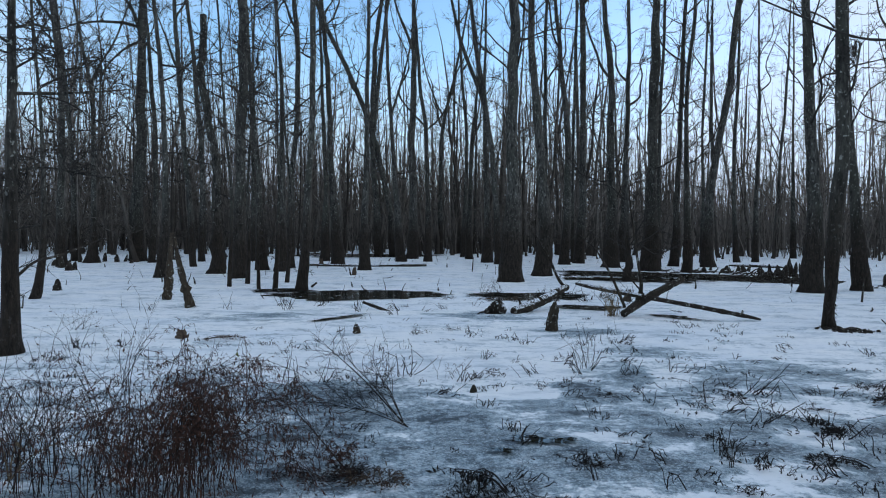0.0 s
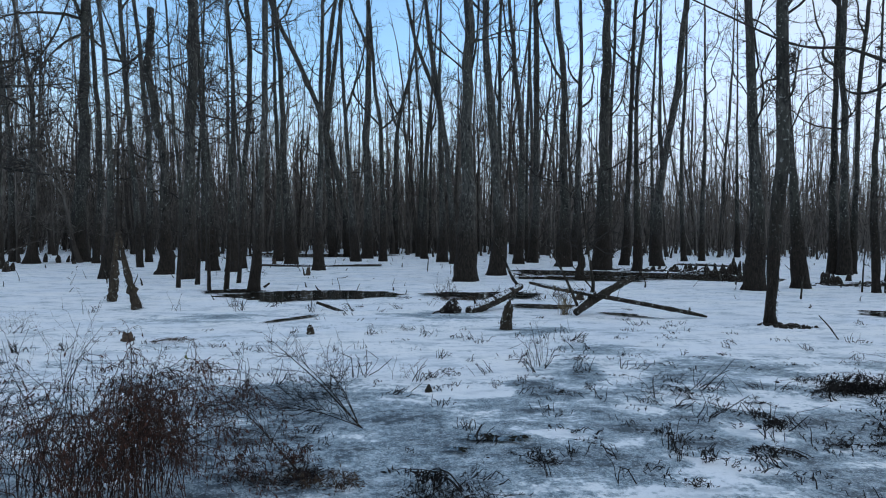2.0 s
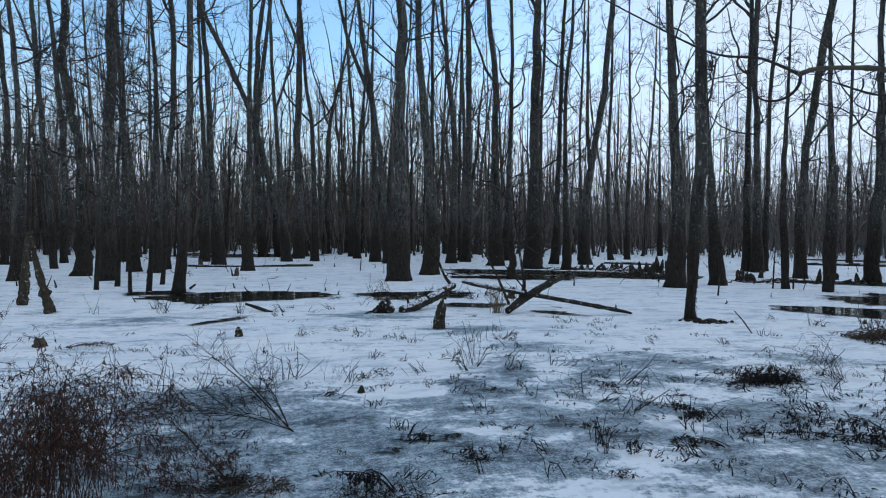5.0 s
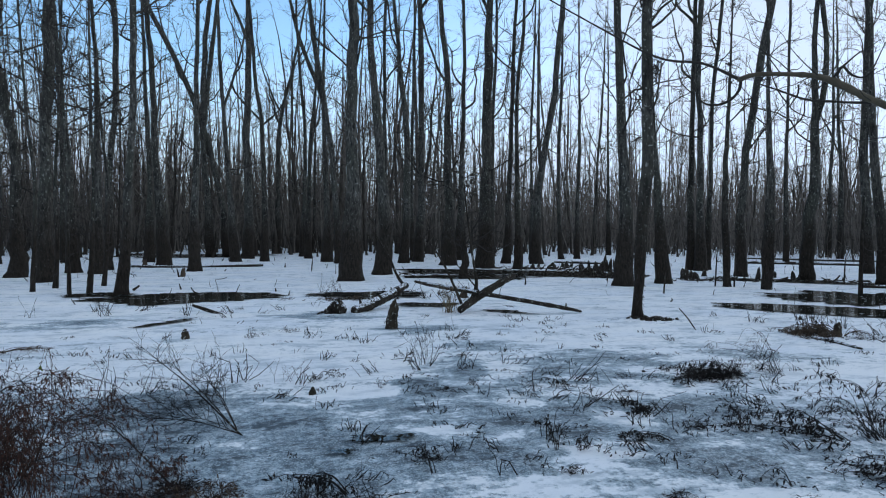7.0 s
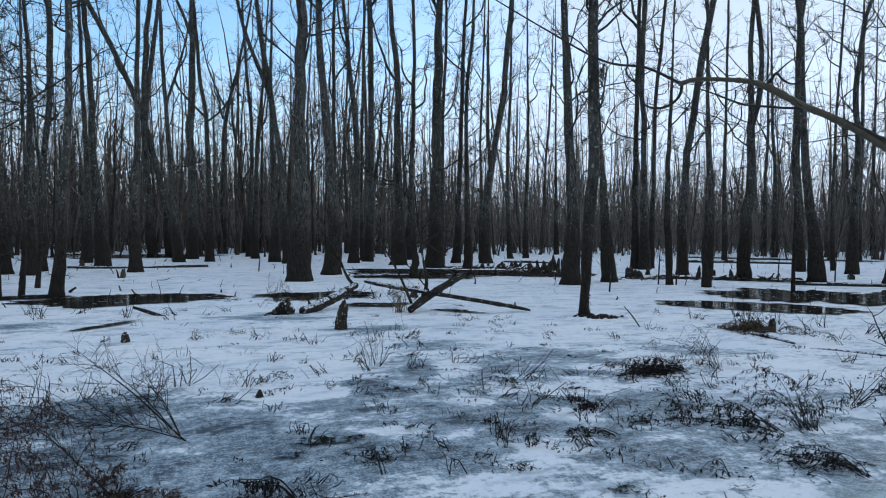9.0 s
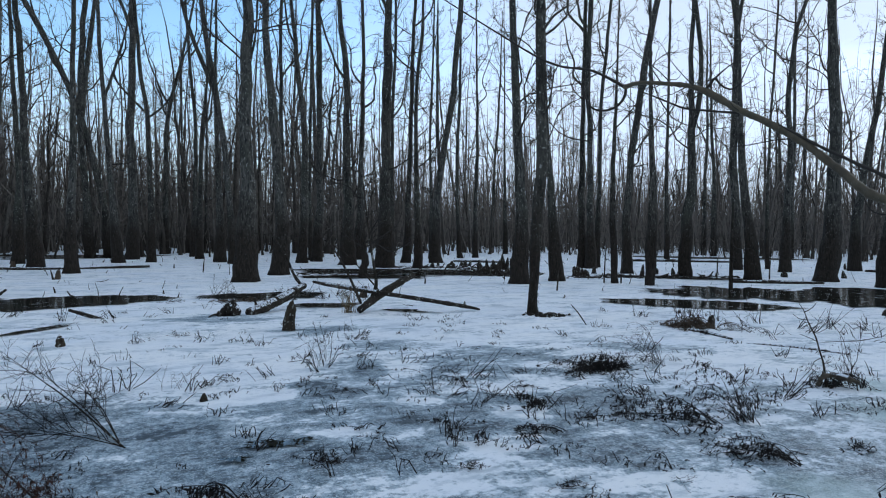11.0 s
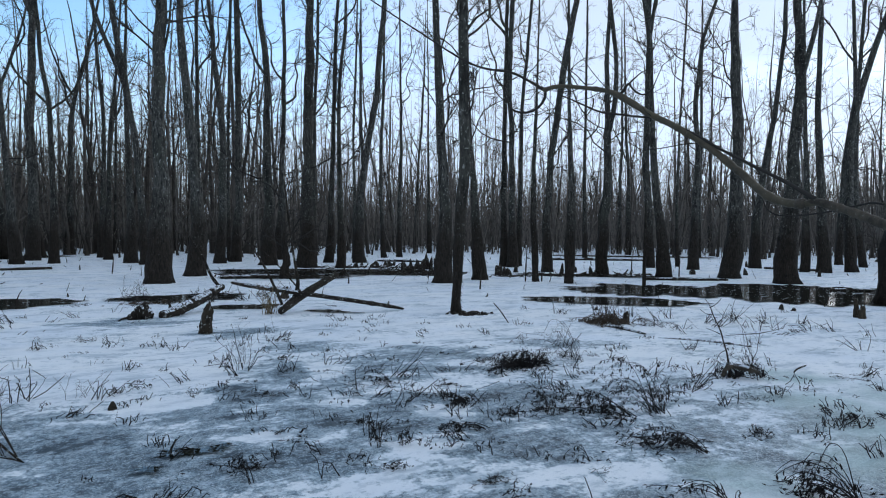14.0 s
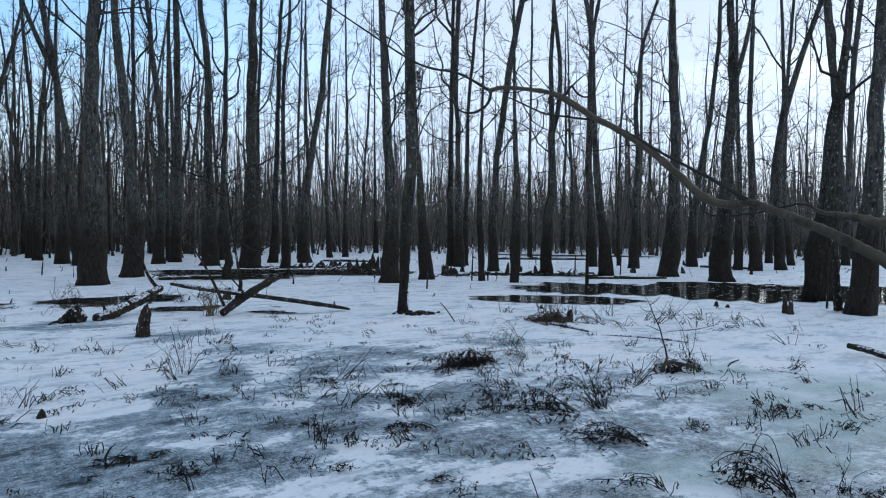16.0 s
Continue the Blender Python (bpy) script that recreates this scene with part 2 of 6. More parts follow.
    glaze = k.math("MULTIPLY", patches(SMOOTH_ICE, 0.3), k.step(n1, 0.0, 1.0, 0.85, 0.55))
    black = k.step(k.math("ADD", thin, k.math("MULTIPLY", n3, 0.10)), 1.20, 1.40, 0.0, 0.9)
    c = k.mix(cover, snow, crust)
    c = k.mix(glaze, c, k.ramp(k.math("ADD", k.math("MULTIPLY", fine, 0.5), k.math("MULTIPLY", grain, 0.5)), [(0.42, (0.275, 0.405, 0.412)), (0.58, (0.535, 0.68, 0.672))]))
    c = k.mix(black, c, (0.040, 0.058, 0.072))
    k.color(c)
    k.rough(k.step(cover, 0.3, 1.0, 0.85, 0.55))
    k.bump(k.math("ADD", k.math("MULTIPLY", mid, 1.2), k.math("ADD", k.math("MULTIPLY", fine, 0.5), k.math("MULTIPLY", grain, 0.25))), 0.65, 0.03)
    return k.m


SNOW = snow_material()

# ---- mesh helpers ----


def mesh_object(name, verts, faces, material, parent=None, label="", smooth=True):
    me = bpy.data.meshes.new(name)
    me.from_pydata(verts, [], faces)
    me.materials.append(material)
    if smooth:
        me.polygons.foreach_set("use_smooth", [True] * len(me.polygons))
    me.update()
    ob = new(name, me)
    if parent is not None:
        ob.parent = parent
    if label:
        tagged(ob, label)
    return ob


class Tubes:
    """Gathers tapering tubes, in batches of equal length, into one mesh."""

    def __init__(self):
        self.v, self.f, self.n = [], [], 0

    def spikes(self, points, radii, sides=3):
        """Tubes that run out in one point."""
        p, r = np.asarray(points, float), np.asarray(radii, float)
        if len(p) == 0:
            return self
        N, n, _ = p.shape
        d = unit(np.gradient(p, axis=1))
        mid = d[:, n // 2]
        ref = np.where(np.abs(mid[:, 2:3]) > 0.9, np.array([1.0, 0, 0]), np.array([0, 0, 1.0]))
        a = unit(np.cross(d, ref[:, None]))
        b = np.cross(d, a)
        ang = np.arange(sides) * 2 * np.pi / sides
        ring = p[:, :-1, None] + r[:, :-1, None, None] * (a[:, :-1, None] * np.cos(ang)[:, None] + b[:, :-1, None] * np.sin(ang)[:, None])
        m = (n - 1) * sides
        self.v.append(np.concatenate([ring.reshape(N, m, 3), p[:, -1:]], 1).reshape(-1, 3))
        j = np.arange(sides)
        k = (j + 1) % sides
        off = self.n + np.arange(N)[:, None, None] * (m + 1)
        if n > 2:
            i = np.arange(n - 2)[:, None] * sides
            quad = np.stack([i + j, i + k, i + sides + k, i + sides + j], -1).reshape(-1, 4)
            self.f.extend((quad[None] + off).reshape(-1, 4).tolist())
        tri = np.stack([m - sides + j, m - sides + k, np.full(sides, m)], -1)
        self.f.extend((tri[None] + off).reshape(-1, 3).tolist())
        self.n += N * (m + 1)
        return self

    def add(self, points, radii, sides=3, cap=False):
        """points: tubes x stations x 3; radii: tubes x stations."""
        p = np.asarray(points, float)
        r = np.asarray(radii, float)
        if p.ndim == 2:
            p, r = p[None], r[None]
        if len(p) == 0:
            return self
        N, n, _ = p.shape
        d = np.gradient(p, axis=1)
        d /= np.linalg.norm(d, axis=2, keepdims=True) + 1e-9
        ref = np.where(np.abs(d[..., 2:3]) > 0.9, np.array([1.0, 0, 0]), np.array([0, 0, 1.0]))
        ref = np.broadcast_to(ref[:, n // 2 : n // 2 + 1], d.shape)
        a = np.cross(d, ref)
        a /= np.linalg.norm(a, axis=2, keepdims=True) + 1e-9
        b = np.cross(d, a)
        ang = np.arange(sides) * 2 * np.pi / sides
        ring = p[:, :, None] + r[:, :, None, None] * (a[:, :, None] * np.cos(ang)[:, None] + b[:, :, None] * np.sin(ang)[:, None])
        self.v.append(ring.reshape(-1, 3))
        i = np.arange(n - 1)[:, None] * sides
        j = np.arange(sides)[None]
        k = (j + 1) % sides
        quad = np.stack([i + j, i + k, i + sides + k, i + sides + j], -1).reshape(-1, 4)
        off = self.n + np.arange(N)[:, None, None] * (n * sides)
        self.f.extend((quad[None] + off).reshape(-1, 4).tolist())
        if cap:
            for t in range(N):
                s = self.n + t * n * sides
                self.f.append([s + (n - 1) * sides + q for q in range(sides)])
                self.f.append([s + q for q in range(sides)][::-1])
        self.n += N * n * sides
        return self

    def verts(self):
        return np.concatenate(self.v) if self.v else np.zeros((0, 3))

    def object(self, name, material, parent=None, label=""):
        return mesh_object(name, self.verts().tolist(), self.f, material, parent, label)


def unit(v):
    return v / (np.linalg.norm(v, axis=-1, keepdims=True) + 1e-9)


def sprout(rng, base, way, length, r0, n, wander=0.25, rise=0.15, tip=0.25):
    """Curving shoots from base points along ways: returns points and radii."""
    N = len(base)
    s = np.linspace(0, 1, n)
    pts = np.zeros((N, n, 3))
    pts[:, 0] = base
    d = unit(way)
    for i in range(1, n):
        d = unit(d + rng.normal(0, wander, (N, 3)) + np.array([0, 0, rise]))
        pts[:, i] = pts[:, i - 1] + d * (length / (n - 1))[:, None]
    rad = r0[:, None] * (1 - (1 - tip) * s[None])
    return pts, rad


def along(pts, rad, idx, s):
    """Points, ways and radii at fractions s of the shoots idx."""
    n = pts.shape[1]
    q = np.clip(s * (n - 1), 0, n - 1.001)
    i = q.astype(int)
    w = (q - i)[:, None]
    p = pts[idx, i] * (1 - w) + pts[idx, i + 1] * w
    return p, unit(pts[idx, i + 1] - pts[idx, i]), rad[idx, i] * (1 - w[:, 0]) + rad[idx, i + 1] * w[:, 0]


def turn_off(rng, way, amount):
    """Ways that leave the given ones sideways."""
    side = unit(np.cross(way, rng.normal(0, 1, way.shape)))
    return unit(way + side * amount[:, None])


def branch_out(rng, tubes, line, rads, n1, start, reach, steep, m2=5, m3=4, thin=1.0, sides=4, rise=0.10, cones=0.0, fine=99.0):
    """Boughs, branches and twigs that grow from one stem; the finest twigs below the height fine."""
    base_p, base_r = np.asarray(line)[None], np.asarray(rads)[None]
    s = start + (1 - start) * rng.random(n1) ** 0.9
    p, w, r = along(base_p, base_r, np.zeros(n1, int), s)
    az = rng.random(n1) * 2 * np.pi
    tilt = rng.normal(steep, 0.24, n1)
    way = np.stack([np.cos(az) * np.sin(tilt), np.sin(az) * np.sin(tilt), np.cos(tilt)], -1)
    L = reach * (0.25 + 0.75 * rng.random(n1) ** 1.4) * (1.15 - 0.7 * (s - start) / (1.001 - start))
    p1, r1 = sprout(rng, p, way, L, np.minimum(r * 0.5, 0.005 + 0.0075 * L) * thin, 8, 0.30, rise, 0.3)
    tubes.spikes(p1, r1, sides)
    if m2:
        i2 = np.repeat(np.arange(n1), m2)
        q, w2, rr = along(p1, r1, i2, 0.15 + 0.85 * rng.random(len(i2)))
        L2 = L[i2] * (0.15 + 0.40 * rng.random(len(i2)) ** 1.3)
        p2, r2 = sprout(rng, q, turn_off(rng, w2, 0.5 + 0.6 * rng.random(len(i2))), L2, np.maximum(rr * 0.7, 0.0066 * thin), 4, 0.26, rise * 0.8)
        tubes.spikes(p2, r2, 3)
        low = np.nonzero(q[:, 2] < fine)[0]
        if m3 and len(low):
            i3 = np.repeat(low, m3)
            q, w3, rr = along(p2, r2, i3, 0.1 + 0.88 * rng.random(len(i3)))
            p3, r3 = sprout(rng, q, turn_off(rng, w3, 0.6 + 0.6 * rng.random(len(i3))), (0.12 + 0.36 * rng.random(len(i3))) * np.clip(L2[i3] * 1.6, 0.4, 1.3), np.maximum(rr * 0.7, 0.0054 * thin), 2, 0.25, 0.1, 0.5)
            tubes.spikes(p3, r3, 3)
            n4 = int(len(i3) * cones)
            if n4:  # small dry cones hanging near the twig ends
                k = rng.integers(0, len(i3), n4)
                c = p3[k, 0] * 0.3 + p3[k, 1] * 0.7 + rng.normal(0, 0.03, (n4, 3))
                pts = np.stack([c, c + np.array([0, 0, -0.012]), c + np.array([0, 0, -0.04])], 1)
                tubes.spikes(pts, np.array([[0.006, 0.017, 0.0]]) * (0.7 + 0.6 * rng.random((n4, 1))), 3)


def eased(points, n):
    """A smooth curve through control points (x, y, z, width)."""
    a = np.array(points, float)
    seg = np.r_[0, np.cumsum(np.linalg.norm(np.diff(a[:, :3], axis=0), axis=1))]
    t = np.linspace(0, seg[-1], n)
    q = np.stack([np.interp(t, seg, a[:, k]) for k in range(4)], -1)
    for _ in range(3):
        q[1:-1] = 0.25 * q[:-2] + 0.5 * q[1:-1] + 0.25 * q[2:]
    return q


def bough(name, points, material, parent, n=40, sides=10, rough=0.05, seed=1, label=""):
    """A round, slightly knotty piece of wood along a curve."""
    rng = np.random.default_rng(seed)
    q = eased(points, n)
    rad = q[:, 3] / 2 * (1 + rng.normal(0, rough, n))
    rad[rng.random(n) < 0.06] *= 1.18
    t = Tubes().add(q[:, :3], rad, sides, cap=True)
    v = t.verts()
    v += rng.normal(0, 1, v.shape) * (np.repeat(rad, sides) * rough * 0.5)[:, None]
    return mesh_object(name, v.tolist(), t.f, material, parent, label), q


# ---- ground ----


def ground_sheet():
    rings = [0.0, 0.6] + [1.2 * 1.085**i for i in range(90)]
    rings = [r for r in rings if r < 1400] + [1400]
    sides = 160
    verts, faces = [(0, 0, 0)], []
    for r in rings[1:]:
        for k in range(sides):
            a = 2 * math.pi * k / sides
            x, y = r * math.cos(a), r * math.sin(a)
            h = 0.012 * noise.noise((x * 0.35, y * 0.35, 3.0)) if r < 60 else 0
            verts.append((x, y, h - 0.006))
    for k in range(sides):
        faces.append((0, 1 + k, 1 + (k + 1) % sides))
    for i in range(len(rings) - 2):
        for k in range(sides):
            a, b = 1 + i * sides, 1 + (i + 1) * sides
            faces.append((a + k, b + k, b + (k + 1) % sides, a + (k + 1) % sides))
    ob = mesh_object("ground", verts, faces, SNOW)
    tagged(ob, "frozen swamp under thin patchy snow and grey ice", "ground", kind="structure")


ground_sheet()


def pool(x, y, half_len, half_wide, turn, seed, ragged=0.35):
    """A sheet of open water with a ragged outline, just above the ice."""
    n = 120
    z = 0.008 + 0.0008 * seed
    verts, c, s = [(0, 0, z)], math.cos(radians(turn)), math.sin(radians(turn))
    for i in range(n):
        a = 2 * math.pi * i / n
        k = 1 + ragged * noise.noise((1.6 * math.cos(a) + seed * 7.1, 1.6 * math.sin(a), seed)) + 0.7 * ragged * noise.noise((5 * math.cos(a) + seed, 5 * math.sin(a), seed * 3.0)) + 0.5 * ragged * noise.noise((14 * math.cos(a) + seed, 14 * math.sin(a), seed * 5.0))
        u, v = half_len * k * math.cos(a), half_wide * k * math.sin(a)
        verts.append((u * c - v * s, u * s + v * c, z))
    ob = mesh_object("water", verts, [(0, 1 + i, 1 + (i + 1) % n) for i in range(n)], WATER, smooth=False)
    ob.location = (x, y, 0)
    return tagged(ob, "dark open water pool in the snow-covered ice", "water", group="open pools", kind="structure")


pool(-2.24, 15.94, 1.98, 1.20, 8, 1, 0.3)
pool(-4.38, 16.88, 0.84, 0.52, 15, 12)
pool(1.89, 15.98, 1.34, 0.75, -7, 13, 0.5)
pool(-1.98, 11.53, 0.69, 0.11, 54, 2, 0.7)
pool(2.88, 13.46, 0.73, 0.38, -12, 3, 0.5)
pool(4.13, 11.93, 0.48, 0.20, -51, 4, 0.8)
pool(7.81, 25.72, 3.54, 1.21, -17, 5, 0.5)
pool(6.29, 22.03, 2.21, 1.18, -16, 14, 0.5)
pool(10.69, 22.79, 2.43, 1.68, -25, 6, 0.4)
pool(10.59, 10.99, 1.95, 0.94, -44, 7, 0.25)
pool(14.09, 12.86, 2.18, 1.87, -48, 15, 0.6)
pool(16.55, 10.20, 2.39, 3.26, -58, 8, 0.25)
pool(18.99, 7.83, 2.17, 3.12, -68, 9, 0.25)
pool(16.82, 18.16, 2.61, 0.71, -43, 16, 0.5)
pool(-6.00, 44.78, 4.76, 3.56, 8, 10)
pool(0.66, 4.70, 0.19, 0.10, -8, 11, 0.9)
pool(0.33, 4.46, 0.07, 0.05, -4, 17, 0.9)
pool(34.45, 34.66, 6.44, 2.06, -45, 18, 0.4)
pool(7.50, 24.19, 2.89, 0.90, -17, 19, 0.5)


# ---- trees ----
TREES = {"n": 0}


def smooth_line(st, n):
    """Stations (height, sideways, width) eased into n even steps."""
    h = np.array([a[0] for a in st])
    t = np.linspace(0, 1, n) ** 1.25 * (h[-1] - h[0]) + h[0]
    o = np.interp(t, h, [a[1] for a in st])
    d = np.interp(t, h, [a[2] for a in st])
    for _ in range(2):
        o[1:-1] = 0.25 * o[:-2] + 0.5 * o[1:-1] + 0.25 * o[2:]
        d[1:-1] = 0.25 * d[:-2] + 0.5 * d[1:-1] + 0.25 * d[2:]
    return t, o, d


def stem_mesh(rng, name, h, o, d, side, ahead, parent, sides=12, lobes=0.0, rough=0.03, material=None):
    """A trunk or limb: lobed at the foot, uneven all along."""
    n = len(h)
    ang = np.arange(sides) * 2 * np.pi / sides
    ph = rng.random(3) * 6.28
    drift = np.cumsum(rng.normal(0, 0.02, n)) * (np.linspace(0, 1, n)) * 0.6
    o = o + np.r_[0, np.cumsum(rng.normal(0, 0.17, n - 1))] * d * np.linspace(0, 1, n) ** 0.5 - np.linspace(0, 0, n)
    verts = []
    for i in range(n):
        foot = math.exp(-max(h[i], 0) / 0.40) * lobes
        k = 1 + foot * (0.6 * np.sin(5 * ang + ph[0]) + 0.5 * np.sin(3 * ang + ph[1])) + rng.normal(0, rough, sides)
        r = d[i] / 2 * k * (1 + 0.2 * lobes * math.exp(-max(h[i], 0) / 0.08) - 0.5 * lobes * math.exp(-((h[i] - 0.35) / 0.3) ** 2))
        for a, q in zip(ang, r):
            u, v = o[i] + q * math.cos(a), drift[i] + q * math.sin(a)
            verts.append((u * side[0] + v * ahead[0], u * side[1] + v * ahead[1], h[i]))
    j = np.arange(sides)
    k = (j + 1) % sides
    faces = [tuple(int(z) for z in q) for i in range(n - 1) for q in np.stack([i * sides + j, i * sides + k, (i + 1) * sides + k, (i + 1) * sides + j], -1)]
    faces.append(tuple(range((n - 1) * sides, n * sides)))
    faces.append(tuple(range(sides))[::-1])
    mesh_object(name, verts, faces, material or BARK, parent)
    return np.stack([o * side[0] + drift * ahead[0], o * side[1] + drift * ahead[1], h], -1), d / 2


def tree(x, y, stations, limbs=(), cut=False, dead=False, shaggy=False, height=None):
    """A bare swamp tree. stations: height, sideways offset and width of the trunk, from its foot up."""
    TREES["n"] += 1
    rng = np.random.default_rng(TREES["n"])
    far = math.hypot(x, y)
    ahead = np.array([x, y]) / far
    side = np.array([ahead[1], -ahead[0]])
    root = new("tree")
    root.location = (x, y, -0.02)
    st = list(stations)
    w = st[1][2]
    top = height or (min(23.0, max(st[-1][0] + 2.5, 13 + 34 * w)) + rng.normal(0, 0.8))
    thin = w < 0.14
    if not (cut or dead) and top > st[-1][0] + 0.5:
        lean = (st[-1][1] - st[-2][1]) / max(0.5, st[-1][0] - st[-2][0])
        st.append((top, st[-1][1] + 0.5 * lean * (top - st[-1][0]), max(0.02, 0.25 * st[-1][2])))
    h, o, d = smooth_line(st, 44 if far < 32 else 26)
    line, rad = stem_mesh(rng, "trunk", h, o, d, side, ahead, root, 18 if far < 32 else 10, 0.06 if thin else 0.17, 0.045)
    tubes = Tubes()
    big = max(0.25, min(1.0, w / 0.3))
    az = math.degrees(math.atan2(x, y))
    fine = 3.0 + 0.42 * far
    if cut:
        branch_out(rng, tubes, line, rad, 6, 0.4, 1.2, 1.0, 3, 3)
    else:
        crown_from = 0.24 if not thin else 0.32
        west = az < -12  # the stand is closer-grown there, with flatter boughs
        n1 = int(float(np.interp(az, [-30, -14, -8, 6, 12, 30, 36], [1.8, 1.3, 0.8, 0.8, 1.4, 1.4, 1.0])) * (13 + 12 * big))
        branch_out(rng, tubes, line, rad, n1, crown_from, (1.6 if west else 1.2) + (2.6 if west else 2.2) * big, 1.12 if west else 0.85, 7, 5 if far < 30 else 3, 1.15, 4, 0.05 if west else 0.12, 0.18 if west else 0.08, fine)
        branch_out(rng, tubes, line, rad, 34, 0.05, 0.55, 1.15, 3, 2, 1.0, 3, 0.05, 0.0, fine)
    limbs = list(limbs)
    if not limbs and not cut and not dead and rng.random() < 0.75:  # one or two crooked forks high up
        for _ in range(1 if thin else 2):
            h0 = top * rng.uniform(0.34, 0.72)
            o0, d0 = float(np.interp(h0, h, o)), float(np.interp(h0, h, d))
            go, rise, arm_ = rng.choice((-1, 1)) * rng.uniform(0.12, 0.42), (top - h0) * rng.uniform(0.3, 0.6), [(h0, o0, d0 * 0.55)]
            for f in (0.12, 0.26, 0.42, 0.58, 0.72, 0.86, 1.0):
                arm_.append((h0 + rise * f, o0 + go * rise * f**0.6 + rng.normal(0, 0.045 * rise), max(0.018, d0 * 0.55 * (1 - 0.8 * f))))
            limbs.append(arm_)
    for limb in limbs:
        pts = [tuple(a) for a in limb]
        up = (pts[-1][1] - pts[-2][1]) / max(0.3, pts[-1][0] - pts[-2][0])
        if pts[-1][2] > 0.06 and pts[-1][0] > pts[-2][0] + 0.5:
            pts.append((pts[-1][0] + 4.5, pts[-1][1] + up * 2.5, 0.03))
        away = rng.normal(0, 0.25)
        h0 = pts[0][0]
        foot = np.array([np.interp(h0, line[:, 2], line[:, 0]), np.interp(h0, line[:, 2], line[:, 1]), h0])
        drift = foot[:2] - pts[0][1] * side
        reach_ = np.linspace(0, 1, len(pts))
        ctrl = [(*(side * p[1] + drift * (1 - f) + ahead * away * f), p[0], p[2]) for p, f in zip(pts, reach_)]
        ctrl[0] = (*foot, pts[0][2])
        arm, ql = bough("limb", ctrl, BARK, root, 22, 8, 0.07, TREES["n"])
        spray = Tubes()
        branch_out(rng, spray, ql[:, :3], ql[:, 3] / 2, 9, 0.10, 1.2 * big + 0.6, 0.9, 6, 3, 1.0, 4, 0.08, 0.08, fine)
        tagged(spray.object("twig_spray", TWIG, arm), kind="stuff")
    if shaggy:  # hanging shreds of bark and water weed round the lower trunk
        n = 150
        s = rng.random(n) * 0.16
        p, wy, r = along(line[None], rad[None], np.zeros(n, int), s)
        a = rng.random(n) * 6.28
        outw = np.stack([np.cos(a), np.sin(a), 0 * a], -1)
        pts, rr = sprout(rng, p + outw * r[:, None] * 0.95, outw * 0.4 + np.array([0, 0, -0.6]), 0.03 + 0.05 * rng.random(n), np.full(n, 0.007), 3, 0.3, -0.2)
        tubes.add(pts, rr, 3)
    tubes.object("crown", TWIG, root)
    if cut:
        label = "broken-topped grey swamp tree trunk with bare stubs"
    elif dead or thin:
        label = "slender leafless swamp tree standing in snowy ice"
    else:
        label = "tall leafless swamp tree with flared dark foot in ice"
    return tagged(root, label, "tree", group="swamp trees")


tree(-5.44, 7.95, [(0.00, -0.03, 0.315), (0.35, -0.03, 0.235), (0.74, -0.03, 0.195), (1.57, -0.02, 0.165), (2.61, -0.01, 0.120), (4.20, 0.02, 0.083)], limbs=[[(4.02, 0.01, 0.042), (4.09, 0.25, 0.035), (4.00, 0.52, 0.022)], [(3.22, -0.00, 0.049), (3.28, 0.49, 0.036), (3.37, 1.00, 0.030), (3.45, 1.35, 0.015)], [(2.27, -0.01, 0.035), (2.35, 0.36, 0.028), (2.28, 0.80, 0.022), (2.26, 1.12, 0.015)], [(1.88, -0.01, 0.035), (1.93, 0.14, 0.028), (2.03, 0.19, 0.021), (2.19, 0.15, 0.014)], [(3.51, -0.00, 0.035), (3.69, 0.25, 0.021), (3.64, 0.49, 0.014)]])
tree(6.34, 10.83, [(0.00, 0.00, 0.250), (0.18, 0.00, 0.165), (0.50, -0.00, 0.150), (0.95, 0.04, 0.219), (2.76, 0.08, 0.219), (6.01, 0.02, 0.185)], limbs=[[(3.74, 0.08, 0.044), (3.96, 0.25, 0.033), (4.62, 0.35, 0.033)], [(5.37, 0.05, 0.054), (5.70, 0.32, 0.044), (5.83, 0.57, 0.033)]], shaggy=True)
tree(13.86, 5.92, [(0.00, 0.00, 0.578), (1.51, 0.09, 0.398), (2.83, 0.17, 0.308), (4.14, 0.21, 0.263), (6.07, 0.32, 0.195)])
tree(-9.39, 14.53, [(0.00, 0.00, 0.256), (1.00, 0.16, 0.141), (2.15, 0.19, 0.103), (3.81, 0.15, 0.077), (6.19, -0.04, 0.063)])
tree(-3.89, 16.93, [(0.00, 0.00, 0.357), (1.26, 0.13, 0.208), (2.90, 0.18, 0.163), (4.97, 0.22, 0.148), (7.61, 0.19, 0.148)])
tree(16.25, 7.86, [(0.00, -0.00, 0.823), (1.65, 0.14, 0.627), (3.13, 0.27, 0.460), (4.74, 0.39, 0.296), (5.40, 0.47, 0.174), (7.11, 0.58, 0.160)], limbs=[[(4.67, 0.38, 0.202), (5.42, 0.26, 0.189), (7.19, 0.09, 0.176)]])
tree(-5.13, 17.34, [(0.00, 0.00, 0.107), (1.10, -0.04, 0.076), (2.62, -0.03, 0.061), (3.67, -0.09, 0.045)])
tree(-4.75, 17.56, [(0.00, -0.00, 0.154), (1.10, 0.09, 0.108), (2.64, 0.10, 0.077), (4.17, 0.04, 0.061)])
tree(-6.22, 18.19, [(0.00, 0.00, 0.128), (1.39, 0.08, 0.096), (2.83, 0.11, 0.080), (4.25, -0.06, 0.064)])
tree(-6.04, 19.27, [(0.00, 0.00, 0.152), (1.05, 0.06, 0.102), (2.91, 0.03, 0.084), (4.26, 0.13, 0.068)])
